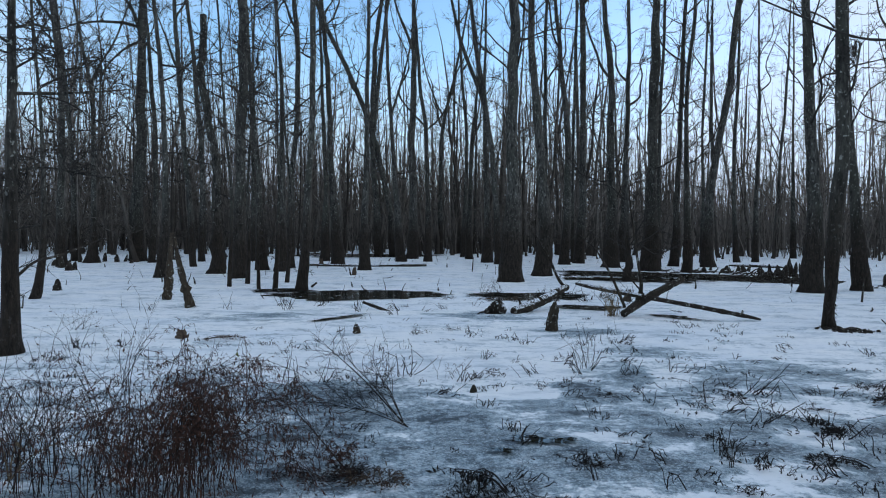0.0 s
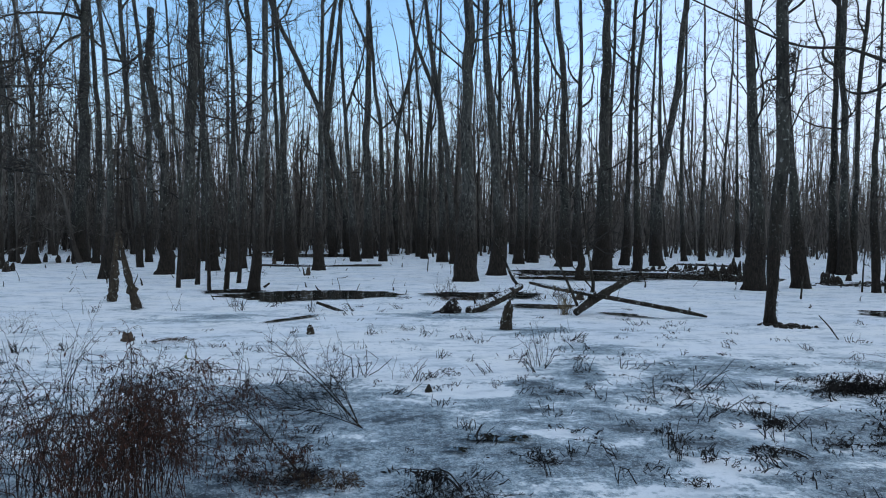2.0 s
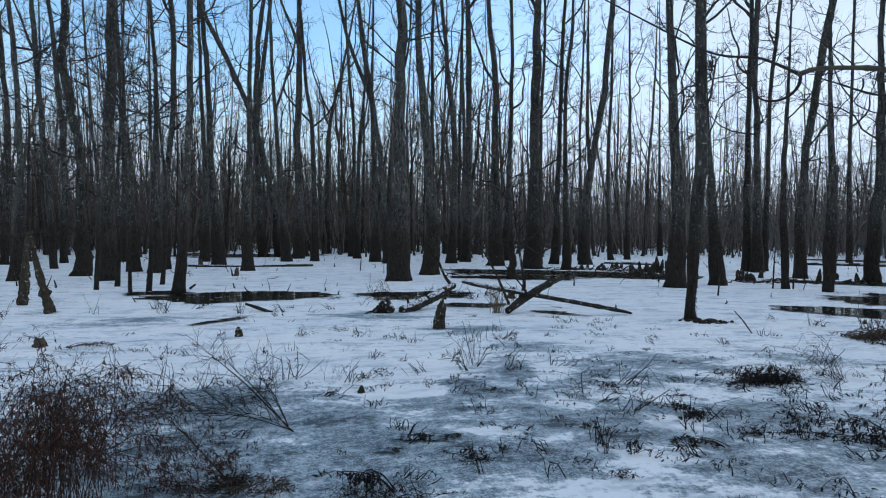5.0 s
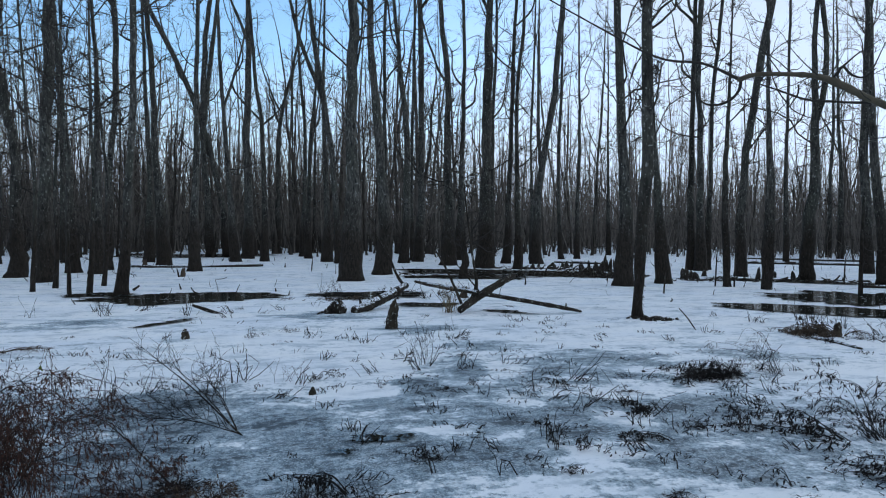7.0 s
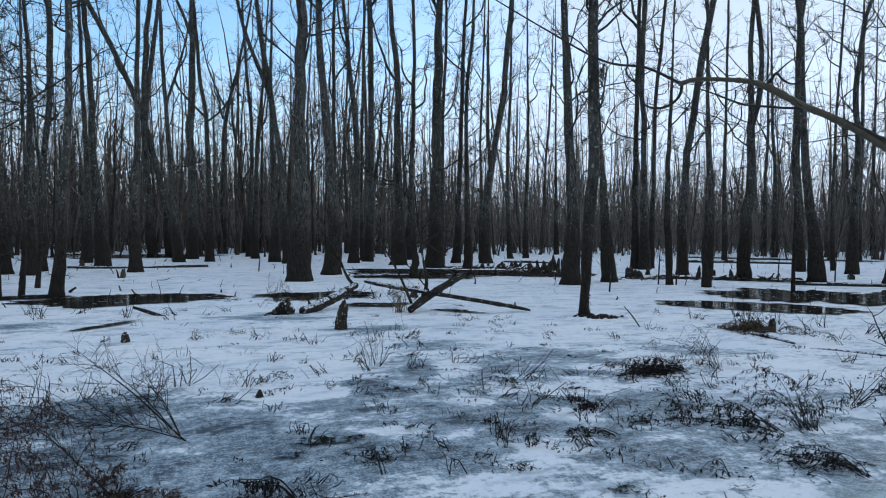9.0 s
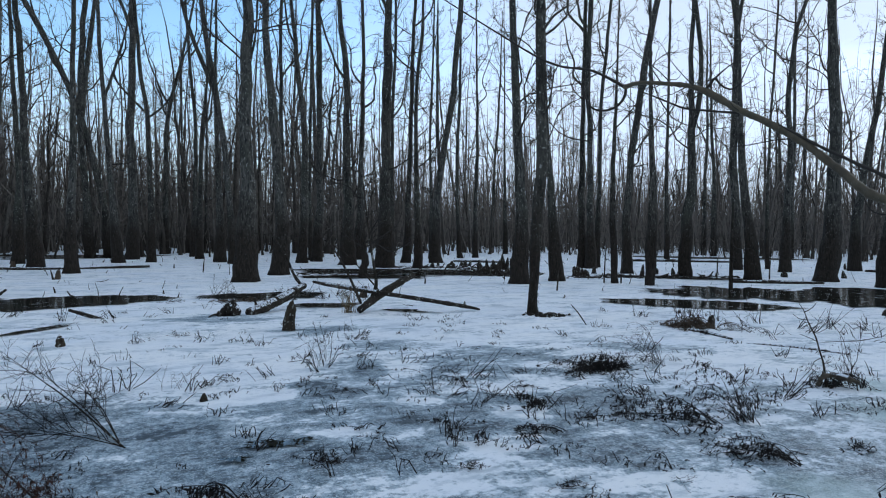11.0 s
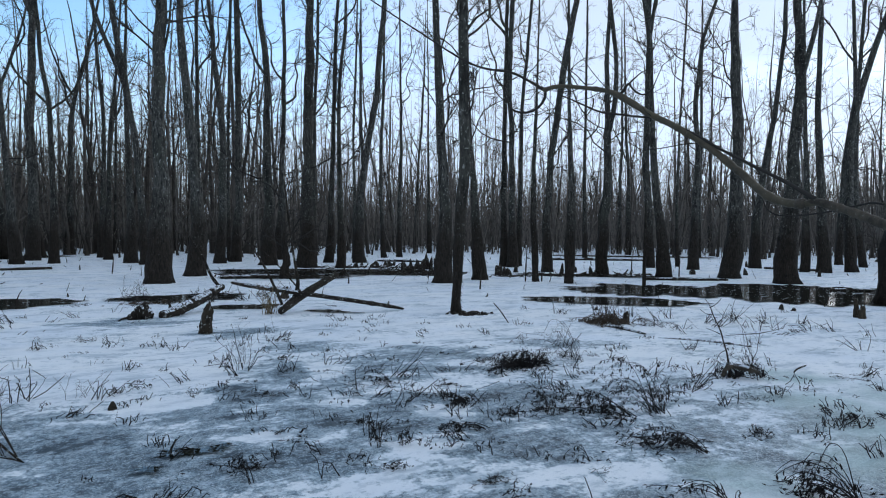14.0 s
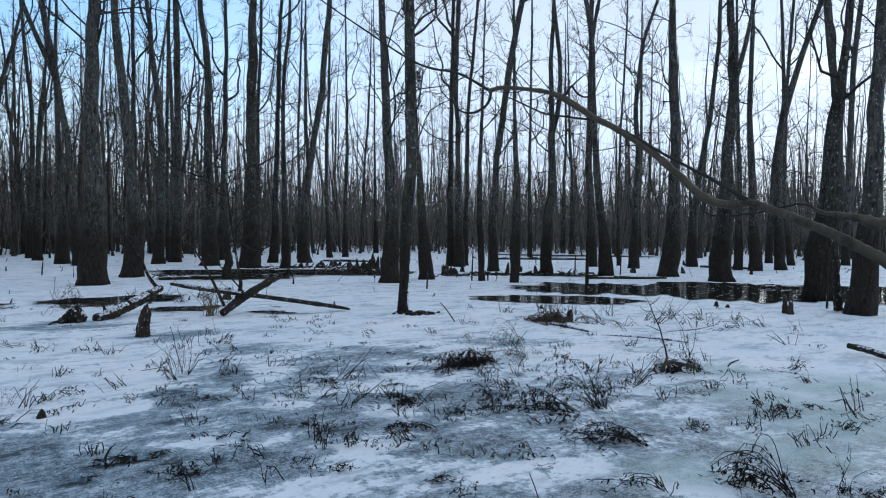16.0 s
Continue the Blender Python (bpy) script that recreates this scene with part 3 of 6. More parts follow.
tree(9.90, 17.66, [(0.00, 0.00, 0.672), (1.77, -0.01, 0.389), (3.53, -0.11, 0.300), (6.15, -0.24, 0.246), (8.76, -0.36, 0.193)])
tree(14.74, 13.94, [(0.00, 0.00, 0.122), (1.11, 0.00, 0.087), (3.02, -0.00, 0.069), (4.74, 0.03, 0.052)])
tree(-4.99, 19.84, [(0.00, 0.00, 0.139), (1.22, 0.07, 0.105), (2.96, 0.08, 0.087), (4.00, -0.06, 0.069)])
tree(13.37, 15.76, [(0.00, -0.00, 0.288), (0.90, 0.01, 0.360), (1.98, 0.02, 0.270), (3.60, 0.02, 0.180), (5.74, -0.04, 0.090)], shaggy=True)
tree(2.00, 20.98, [(0.00, 0.00, 0.876), (1.69, 0.01, 0.583), (3.30, -0.03, 0.387), (5.70, -0.07, 0.338), (8.09, -0.11, 0.320)], limbs=[[(5.72, 0.07, 0.097), (6.85, 0.14, 0.081), (7.44, 0.33, 0.065), (8.17, 0.36, 0.065)]])
tree(12.90, 16.87, [(0.00, 0.00, 0.242), (1.80, -0.05, 0.186), (3.66, -0.07, 0.148), (5.50, -0.03, 0.093), (6.97, 0.02, 0.055)])
tree(11.75, 18.41, [(0.00, 0.00, 0.575), (1.80, -0.11, 0.306), (4.46, -0.32, 0.172), (6.55, -0.42, 0.114)])
tree(5.96, 21.52, [(0.00, 0.00, 0.371), (1.19, 0.05, 0.167), (2.67, 0.07, 0.130), (4.52, 0.05, 0.092)], dead=True)
tree(-7.09, 21.69, [(0.00, 0.00, 0.648), (1.75, -0.00, 0.381), (3.65, -0.00, 0.285), (6.49, 0.04, 0.303), (9.31, 0.04, 0.321)])
tree(19.95, 12.75, [(0.00, 0.00, 0.840), (1.87, 0.02, 0.533), (3.77, 0.12, 0.379), (6.97, 0.19, 0.283), (9.40, 0.17, 0.226)], limbs=[[(6.59, 0.19, 0.170), (7.68, 0.52, 0.150), (9.13, 0.80, 0.130)]])
tree(-9.73, 21.68, [(0.00, 0.00, 0.458), (1.35, 0.11, 0.267), (3.64, 0.17, 0.172), (6.48, 0.12, 0.152), (9.26, -0.17, 0.113)])
tree(3.45, 24.13, [(0.00, -0.00, 0.769), (1.73, 0.01, 0.518), (3.64, -0.04, 0.345), (6.48, -0.22, 0.285), (9.27, -0.43, 0.227)])
tree(18.75, 16.76, [(0.00, 0.00, 0.642), (1.88, -0.04, 0.342), (4.66, -0.37, 0.214), (7.86, -0.51, 0.192), (10.43, -0.79, 0.171)], limbs=[[(8.92, -0.50, 0.171), (9.66, -0.43, 0.149), (10.39, -0.31, 0.149)]])
tree(-8.71, 24.04, [(0.00, 0.00, 0.677), (1.78, 0.20, 0.360), (3.89, 0.28, 0.275), (6.40, 0.10, 0.295), (9.55, 0.20, 0.231)], cut=True)
tree(20.62, 15.40, [(0.00, 0.00, 0.811), (1.90, -0.05, 0.533), (4.03, -0.08, 0.383), (7.63, -0.13, 0.340), (10.36, -0.06, 0.212)])
tree(17.68, 18.92, [(0.00, 0.00, 0.539), (1.88, 0.02, 0.403), (4.12, 0.07, 0.313), (7.46, 0.01, 0.178), (10.77, 0.11, 0.133)], limbs=[[(5.35, 0.05, 0.201), (6.23, 0.35, 0.178), (8.11, 0.46, 0.156), (10.77, 0.17, 0.133)]])
tree(-6.73, 25.80, [(0.00, -0.00, 0.635), (1.81, -0.00, 0.317), (4.97, -0.03, 0.181), (7.44, -0.01, 0.135), (10.33, -0.21, 0.112)])
tree(16.83, 21.12, [(0.00, 0.00, 0.520), (2.36, 0.03, 0.283), (5.18, 0.19, 0.259), (8.68, 0.60, 0.258), (11.23, 1.11, 0.233)])
tree(-3.53, 27.07, [(0.00, 0.00, 0.571), (1.62, -0.03, 0.332), (4.22, -0.07, 0.237), (7.76, -0.06, 0.165), (11.27, -0.05, 0.141)])
tree(-7.70, 26.50, [(0.00, 0.00, 0.606), (1.82, -0.11, 0.302), (5.05, -0.23, 0.185), (8.03, -0.41, 0.184), (10.98, -0.65, 0.161)])
tree(9.99, 27.03, [(0.00, 0.00, 0.491), (1.84, -0.00, 0.270), (4.53, -0.03, 0.196), (7.94, -0.06, 0.146), (11.59, 0.19, 0.122)])
tree(-6.98, 28.43, [(0.00, 0.00, 0.400), (4.34, 0.04, 0.224), (6.58, 0.28, 0.199), (9.07, 0.44, 0.224), (11.77, 0.22, 0.198)])
tree(8.83, 28.14, [(0.00, 0.00, 0.992), (1.83, -0.05, 0.643), (4.30, -0.10, 0.420), (7.98, -0.10, 0.443), (11.65, -0.03, 0.295)])
tree(17.74, 24.91, [(0.00, 0.00, 0.644), (1.93, -0.01, 0.322), (5.14, -0.07, 0.241), (9.39, -0.12, 0.213), (12.56, 0.04, 0.213)])
tree(-11.41, 28.78, [(0.00, 0.00, 0.329), (3.84, -0.07, 0.202), (6.34, -0.23, 0.201), (8.33, -0.36, 0.225), (11.78, -0.56, 0.150)])
tree(17.71, 25.53, [(0.00, -0.00, 0.545), (1.93, -0.07, 0.300), (6.01, -0.13, 0.217), (9.52, -0.12, 0.190), (12.74, -0.09, 0.162)])
tree(-5.28, 30.80, [(0.00, 0.00, 0.758), (1.89, -0.11, 0.405), (4.85, -0.23, 0.296), (9.39, -0.51, 0.214), (12.56, -0.83, 0.187)])
tree(24.24, 19.96, [(0.00, 0.00, 0.582), (1.98, 0.02, 0.317), (4.88, 0.11, 0.237), (7.51, -0.15, 0.211), (10.87, 0.33, 0.157), (12.37, 0.96, 0.130)])
tree(18.65, 25.71, [(0.00, -0.00, 0.390), (3.06, 0.00, 0.195), (7.49, 0.16, 0.166), (12.99, 0.62, 0.138)])
tree(7.81, 30.92, [(0.00, 0.00, 0.947), (1.84, -0.02, 0.525), (4.72, -0.05, 0.393), (8.64, 0.06, 0.262), (12.24, -0.14, 0.234)])
tree(27.79, 16.05, [(0.00, 0.00, 0.659), (2.00, -0.10, 0.380), (4.79, -0.33, 0.305), (8.33, -0.34, 0.203), (12.09, -0.33, 0.151)])
tree(27.45, 16.73, [(0.00, 0.00, 0.462), (2.51, 0.01, 0.256), (5.33, -0.04, 0.205), (7.63, -0.14, 0.128)])
tree(23.69, 22.01, [(0.00, 0.00, 0.553), (1.99, -0.08, 0.387), (4.75, -0.14, 0.331), (7.50, -0.14, 0.275), (9.68, -0.12, 0.192)])
tree(-16.86, 27.97, [(0.00, -0.00, 0.493), (2.26, -0.03, 0.320), (5.45, -0.01, 0.245), (9.09, -0.14, 0.244), (11.45, -0.44, 0.194)])
tree(4.94, 32.30, [(0.00, 0.00, 0.363), (3.10, -0.01, 0.181), (6.18, -0.10, 0.180), (9.50, -0.13, 0.180), (12.06, -0.08, 0.154)])
tree(29.34, 15.78, [(0.00, 0.00, 0.570), (2.54, -0.09, 0.363), (5.64, -0.21, 0.285), (8.43, 0.22, 0.282), (12.07, 1.34, 0.226)])
tree(2.62, 33.41, [(0.00, -0.00, 0.460), (3.06, -0.10, 0.280), (5.59, -0.24, 0.279), (8.30, -0.70, 0.301), (11.67, -1.32, 0.223)], limbs=[[(8.30, -0.70, 0.251), (9.82, -1.35, 0.223), (11.53, -2.05, 0.196)]])
tree(10.48, 32.27, [(0.00, 0.00, 0.401), (3.31, -0.03, 0.200), (7.57, -0.09, 0.171), (11.53, -0.01, 0.142)])
tree(25.88, 22.23, [(0.00, 0.00, 0.231), (2.60, -0.09, 0.144), (6.34, -0.05, 0.115), (12.89, 0.17, 0.086)])
tree(6.08, 33.65, [(0.00, 0.00, 0.659), (1.84, 0.03, 0.384), (5.39, 0.01, 0.355), (9.17, -0.25, 0.272), (12.61, -0.64, 0.189)])
tree(12.81, 31.92, [(0.00, 0.00, 0.767), (2.51, 0.08, 0.413), (4.86, 0.28, 0.324), (7.82, 0.85, 0.325), (13.72, 1.41, 0.265)], limbs=[[(4.86, 0.25, 0.206), (7.20, 0.07, 0.176), (10.70, 0.06, 0.147)]])
tree(11.38, 32.58, [(0.00, 0.00, 0.586), (2.49, 0.11, 0.293), (5.99, 0.19, 0.234), (10.06, 0.27, 0.204), (13.54, 0.38, 0.175)])
tree(28.39, 19.71, [(0.00, 0.00, 0.623), (2.32, 0.07, 0.367), (4.85, 0.43, 0.281), (7.61, 0.95, 0.223), (11.18, 1.18, 0.194)])
tree(2.15, 35.50, [(0.00, 0.00, 0.752), (1.80, 0.03, 0.402), (4.47, -0.00, 0.268), (7.13, -0.08, 0.213), (8.98, -0.09, 0.160)])
tree(-14.93, 32.30, [(0.00, 0.00, 0.398), (3.84, 0.14, 0.227), (6.09, 0.02, 0.227), (8.88, -0.23, 0.197), (11.65, -0.45, 0.168)])
tree(-2.61, 35.86, [(0.00, 0.00, 0.693), (1.98, -0.23, 0.346), (6.05, -0.53, 0.219), (10.10, -0.87, 0.187), (13.81, -1.01, 0.156)], limbs=[[(8.08, -0.73, 0.125), (9.49, -0.24, 0.125), (11.37, 0.31, 0.094)]])
tree(7.16, 35.27, [(0.00, -0.00, 0.700), (2.45, 0.03, 0.408), (6.22, 0.01, 0.348), (9.68, -0.01, 0.319), (13.41, -0.03, 0.289)])
tree(-1.14, 36.12, [(0.00, 0.00, 0.507), (3.58, 0.01, 0.253), (7.68, -0.08, 0.221), (9.87, -0.54, 0.189), (13.31, -0.75, 0.157)])
tree(-17.66, 31.83, [(0.00, 0.00, 0.841), (0.98, 0.05, 0.280), (4.62, 0.07, 0.224), (8.79, 0.09, 0.195), (11.20, -0.51, 0.110)], limbs=[[(8.79, 0.09, 0.140), (9.96, 0.51, 0.112), (11.02, 1.09, 0.085)]])
tree(-13.07, 34.00, [(0.00, 0.00, 0.389), (4.87, 0.03, 0.239), (7.82, -0.16, 0.238), (11.04, -0.43, 0.207), (13.63, -0.81, 0.176)])
tree(-6.87, 35.87, [(0.00, -0.00, 0.630), (3.53, 0.08, 0.252), (8.22, -0.12, 0.188), (11.01, -0.25, 0.156)])
tree(-10.61, 35.19, [(0.00, 0.00, 0.309), (5.00, -0.06, 0.185), (8.06, -0.21, 0.154), (11.71, -0.42, 0.153)])
tree(7.14, 36.83, [(0.00, 0.00, 0.363), (3.38, -0.05, 0.181), (7.90, -0.01, 0.151), (13.88, 0.06, 0.150)])
tree(-16.46, 34.13, [(0.00, 0.00, 1.022), (1.86, -0.05, 0.660), (4.85, -0.07, 0.569), (9.31, -0.11, 0.477), (13.17, -0.07, 0.357)], limbs=[[(11.98, -0.10, 0.238), (13.26, -0.42, 0.178), (13.67, -0.57, 0.148)], [(12.34, -0.07, 0.179), (12.52, -0.84, 0.147), (12.40, -2.06, 0.116), (11.97, -3.44, 0.057)], [(11.64, -0.02, 0.149), (11.26, 0.71, 0.120), (11.04, 1.13, 0.061)], [(11.69, -0.05, 0.149), (11.18, -0.77, 0.118), (10.34, -1.43, 0.088), (9.28, -1.82, 0.058)]])
tree(10.01, 37.25, [(0.00, 0.00, 0.576), (2.56, 0.06, 0.288), (6.70, 0.06, 0.255), (11.45, 0.07, 0.223), (14.60, 0.07, 0.190)])
tree(-19.52, 33.57, [(0.00, -0.00, 0.414), (3.31, -0.04, 0.236), (6.24, -0.10, 0.206), (9.14, -0.34, 0.176), (11.99, -0.65, 0.145)])
tree(34.61, 18.03, [(0.00, 0.00, 0.422), (3.62, -0.38, 0.302), (6.92, -0.20, 0.271), (8.73, -0.31, 0.211)])
tree(14.62, 37.11, [(0.00, 0.00, 0.342), (4.37, 0.02, 0.170), (7.41, -0.15, 0.136), (10.80, -0.02, 0.136)])
tree(-2.21, 40.20, [(0.00, 0.00, 0.847), (2.40, -0.01, 0.494), (6.62, -0.04, 0.422), (12.21, -0.00, 0.351), (16.03, -0.10, 0.245)], limbs=[[(12.73, -0.01, 0.210), (14.11, -0.50, 0.175), (15.04, -0.96, 0.140)]])
tree(1.31, 40.25, [(0.00, 0.00, 0.538), (3.31, 0.07, 0.269), (6.29, 0.04, 0.238), (9.28, 0.26, 0.179), (11.09, 0.47, 0.120)])
tree(37.55, 16.62, [(0.00, 0.00, 0.489), (3.66, 0.01, 0.336), (7.61, 0.02, 0.274), (11.22, 0.16, 0.273), (14.18, 0.41, 0.241)])
tree(36.33, 20.22, [(0.00, 0.00, 0.456), (3.77, 0.11, 0.325), (7.31, 0.40, 0.291), (8.90, 0.63, 0.225)])
tree(17.04, 38.15, [(0.00, 0.00, 0.433), (2.74, -0.12, 0.216), (7.05, -0.23, 0.216), (9.91, -0.17, 0.180)])
tree(18.44, 38.69, [(0.00, 0.00, 0.446), (2.79, -0.08, 0.260), (6.49, 0.01, 0.222), (10.18, -0.04, 0.148)])
tree(-4.61, 42.78, [(0.00, 0.00, 0.676), (3.94, -0.17, 0.375), (8.41, -0.41, 0.336), (13.25, -0.14, 0.298), (16.97, 0.25, 0.261)], limbs=[[(7.67, -0.26, 0.262), (11.40, 0.02, 0.262), (16.98, 0.59, 0.224)]])
tree(-3.61, 42.99, [(0.00, -0.00, 0.529), (3.96, -0.36, 0.377), (8.51, -1.43, 0.338), (13.04, -3.53, 0.335), (16.85, -5.45, 0.297)])
tree(1.07, 43.88, [(0.00, 0.00, 0.583), (3.47, 0.08, 0.259), (8.31, 0.13, 0.226), (11.48, -0.12, 0.193), (14.62, -0.32, 0.160)])
tree(29.44, 32.95, [(0.00, 0.00, 0.384), (4.84, -0.09, 0.230), (9.80, -0.10, 0.153), (15.12, -0.08, 0.153)])
tree(-0.68, 50.01, [(0.00, 0.00, 0.790), (3.07, 0.02, 0.351), (8.32, 0.03, 0.306), (10.93, 0.27, 0.262), (13.11, 1.00, 0.218)])
tree(2.13, 51.36, [(0.00, -0.00, 0.384), (3.83, 0.05, 0.192), (7.65, 0.04, 0.153)])
tree(40.02, 32.42, [(0.00, 0.00, 0.433), (4.45, -0.02, 0.259), (9.19, 0.00, 0.216)])
tree(24.58, 45.98, [(0.00, 0.00, 0.455), (4.91, -0.07, 0.227), (10.33, -0.18, 0.136)])
tree(38.18, 37.64, [(0.00, 0.00, 0.508), (5.53, -0.02, 0.276), (10.58, -0.25, 0.184), (14.71, -0.44, 0.138)])
tree(0.57, 54.74, [(0.00, 0.00, 0.401), (2.72, 0.02, 0.240), (5.91, -0.03, 0.160)])
tree(25.02, 49.35, [(0.00, 0.00, 0.482), (6.06, 0.21, 0.192), (11.82, 0.52, 0.192)])
tree(39.89, 40.39, [(0.00, 0.00, 0.490), (4.80, -0.00, 0.245), (11.13, -0.03, 0.195)])
tree(51.32, 40.21, [(0.00, -0.00, 0.545), (6.31, -0.14, 0.272), (13.36, -0.08, 0.163)])


def woods(name, count, near, far_, arc, seed, forks, arms, twigs, tall=17.0, n=9, sides=4, width=1.0):
    """Bare crooked trees too far off and too many to count, in one mesh."""
    rng = np.random.default_rng(seed)
    az = radians(arc[0]) + rng.random(count) * radians(arc[1] - arc[0])
    dist = np.sqrt(near**2 + rng.random(count) * (far_**2 - near**2))
    tubes = Tubes()
    hh = np.r_[0, 0.025, 0.08, np.linspace(0.16, 1, n - 3)]
    H = rng.normal(tall, 3.2, count).clip(7, 24)
    w = (0.08 + 0.26 * rng.random(count) ** 1.7) * width
    pts = np.zeros((count, n, 3))
    crook = np.cumsum(rng.normal(0, 0.20, (count, n, 2)) * hh[None, :, None] ** 0.4, axis=1)
    bow = rng.normal(0, 0.6, (count, 1, 2)) * (np.sin(hh * 3.1) * hh)[None, :, None]
    lean = rng.normal(0, 0.05, (count, 1, 2)) * (hh[None, :] * H[:, None])[..., None]
    pts[..., :2] = np.stack([np.sin(az) * dist, np.cos(az) * dist], -1)[:, None] + lean + bow + crook
    pts[..., 2] = hh[None] * H[:, None] - 0.03
    rad = w[:, None] / 2 * np.interp(hh, [0, 0.025, 0.08, 0.16, 0.5, 1], [2.3, 1.6, 1.2, 1.0, 0.58, 0.12])[None]
    tubes.spikes(pts, rad, sides)
    stems = [(pts, rad, H)]
    for k in range(forks):
        sf = 0.30 + 0.45 * rng.random(count)
        p, way, r = along(pts, rad, np.arange(count), sf)
        L = H * (1 - sf) * (0.55 + 0.4 * rng.random(count))
        p1, r1 = sprout(rng, p, turn_off(rng, way, 0.35 + 0.45 * rng.random(count)), L, r * 0.72, 6, 0.20, 0.14, 0.15)
        tubes.spikes(p1, r1, 3)
        stems.append((p1, r1, L * 1.6))
    for k in range(arms):
        sp, sr, sl = stems[k % len(stems)]
        sf = (0.22 if k % len(stems) == 0 else 0.1) + 0.72 * rng.random(count)
        p, way, r = along(sp, sr, np.arange(count), np.minimum(sf, 0.98))
        L = (0.6 + 1.9 * rng.random(count)) * (1.25 - 0.6 * sf)
        p1, r1 = sprout(rng, p, turn_off(rng, way, 0.9 + 0.9 * rng.random(count)), L, np.minimum(r * 0.7, 0.034), 4, 0.34, 0.08, 0.35)
        tubes.spikes(p1, r1, 3)
        if twigs:
            i2 = np.repeat(np.arange(count), twigs)
            q, w2, rr = along(p1, r1, i2, 0.15 + 0.85 * rng.random(len(i2)))
            p2, r2 = sprout(rng, q, turn_off(rng, w2, 0.6 + 0.6 * rng.random(len(i2))), L[i2] * (0.22 + 0.45 * rng.random(len(i2))), np.maximum(rr * 0.7, 0.014), 2, 0.4, 0.12)
            tubes.spikes(p2, r2, 3)
    return tagged(tubes.object(name, HAZED_BARK), "distant leafless swamp woods with haze in their bark colour", "woods", kind="stuff")


# all of these wear the bark with haze in its colour
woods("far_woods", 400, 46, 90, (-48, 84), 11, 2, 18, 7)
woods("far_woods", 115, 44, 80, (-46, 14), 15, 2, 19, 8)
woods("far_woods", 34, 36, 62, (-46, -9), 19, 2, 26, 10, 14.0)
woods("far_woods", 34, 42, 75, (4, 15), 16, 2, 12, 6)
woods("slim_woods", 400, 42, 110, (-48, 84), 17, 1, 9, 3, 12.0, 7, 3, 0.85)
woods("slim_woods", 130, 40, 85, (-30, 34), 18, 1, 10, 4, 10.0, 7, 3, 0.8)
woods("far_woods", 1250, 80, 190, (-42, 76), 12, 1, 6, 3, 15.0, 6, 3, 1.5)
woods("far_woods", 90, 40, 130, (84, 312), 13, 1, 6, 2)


def brush(count, near, far_, arc, seed, tall, boughs=6, twigs=2):
    """Thin leafless undergrowth and young growth between the far trunks."""
    rng = np.random.default_rng(seed)
    az = radians(arc[0]) + rng.random(count) * radians(arc[1] - arc[0])
    dist = np.sqrt(near**2 + rng.random(count) * (far_**2 - near**2))
    base = np.stack([np.sin(az) * dist, np.cos(az) * dist, 0 * az - 0.03], -1)
    H = tall * (0.35 + 0.85 * rng.random(count))
    tubes = Tubes()
    p1, r1 = sprout(rng, base, rng.normal(0, 0.15, (count, 3)) + np.array([0, 0, 1.0]), H, 0.008 + 0.0045 * H, 4, 0.14, 0.12, 0.3)
    tubes.spikes(p1, r1, 3)
    i2 = np.repeat(np.arange(count), boughs)
    q, w2, rr = along(p1, r1, i2, 0.12 + 0.85 * rng.random(len(i2)))
    L2 = H[i2] * (0.10 + 0.22 * rng.random(len(i2)))
    p2, r2 = sprout(rng, q, turn_off(rng, w2, 0.8 + 0.9 * rng.random(len(i2))), L2, np.maximum(rr * 0.6, 0.00016 * dist[i2]), 2, 0.25, 0.12)
    tubes.spikes(p2, r2, 3)
    if twigs:
        i3 = np.repeat(np.arange(len(i2)), twigs)
        q, w3, rr = along(p2, r2, i3, 0.2 + 0.75 * rng.random(len(i3)))
        p3, r3 = sprout(rng, q, turn_off(rng, w3, 0.8 + 0.5 * rng.random(len(i3))), L2[i3] * (0.3 + 0.4 * rng.random(len(i3))), np.full(len(i3), 0.010), 2, 0.3, 0.1)
        tubes.spikes(p3, r3, 3)
    return tagged(tubes.object("undergrowth", HAZED_BRUSH), "thin brown leafless undergrowth among far trunks, paled for haze", "undergrowth", kind="stuff")


# brown stem colours raised to stand in for haze over distant undergrowth
HAZED_BRUSH = Mat("hazed_brush_stems", 0.9, 0.2)
HAZED_BRUSH = HAZED_BRUSH.color(HAZED_BRUSH.ramp(HAZED_BRUSH.island(), [(0.0, (0.055, 0.048, 0.041)), (1.0, (0.205, 0.180, 0.157))])).m
brush(830, 50, 100, (-42, 76), 21, 4.0, 5, 1)
brush(3130, 56, 130, (-42, 76), 24, 8.5, 6, 0)
brush(5160, 100, 225, (-42, 76), 22, 14.0, 6, 0)
brush(1400, 50, 100, (-46, 4), 25, 11.0, 6, 0)
brush(1800, 52, 110, (10, 66), 29, 8.0, 6, 0)
brush(500, 44, 80, (36, 72), 26, 1.6, 4, 1)


# backdrop tone lightened as by aerial haze; upright streaks suggest trunks
DISTANCE = Mat("distant_woods", 1.0, 0.0)
DISTANCE.color(DISTANCE.ramp(DISTANCE.noise(0.9, 3, 0.6, (1, 1, 0.04)), [(0.3, (0.045, 0.037, 0.031)), (0.7, (0.12, 0.10, 0.085))]))
DISTANCE = DISTANCE.m


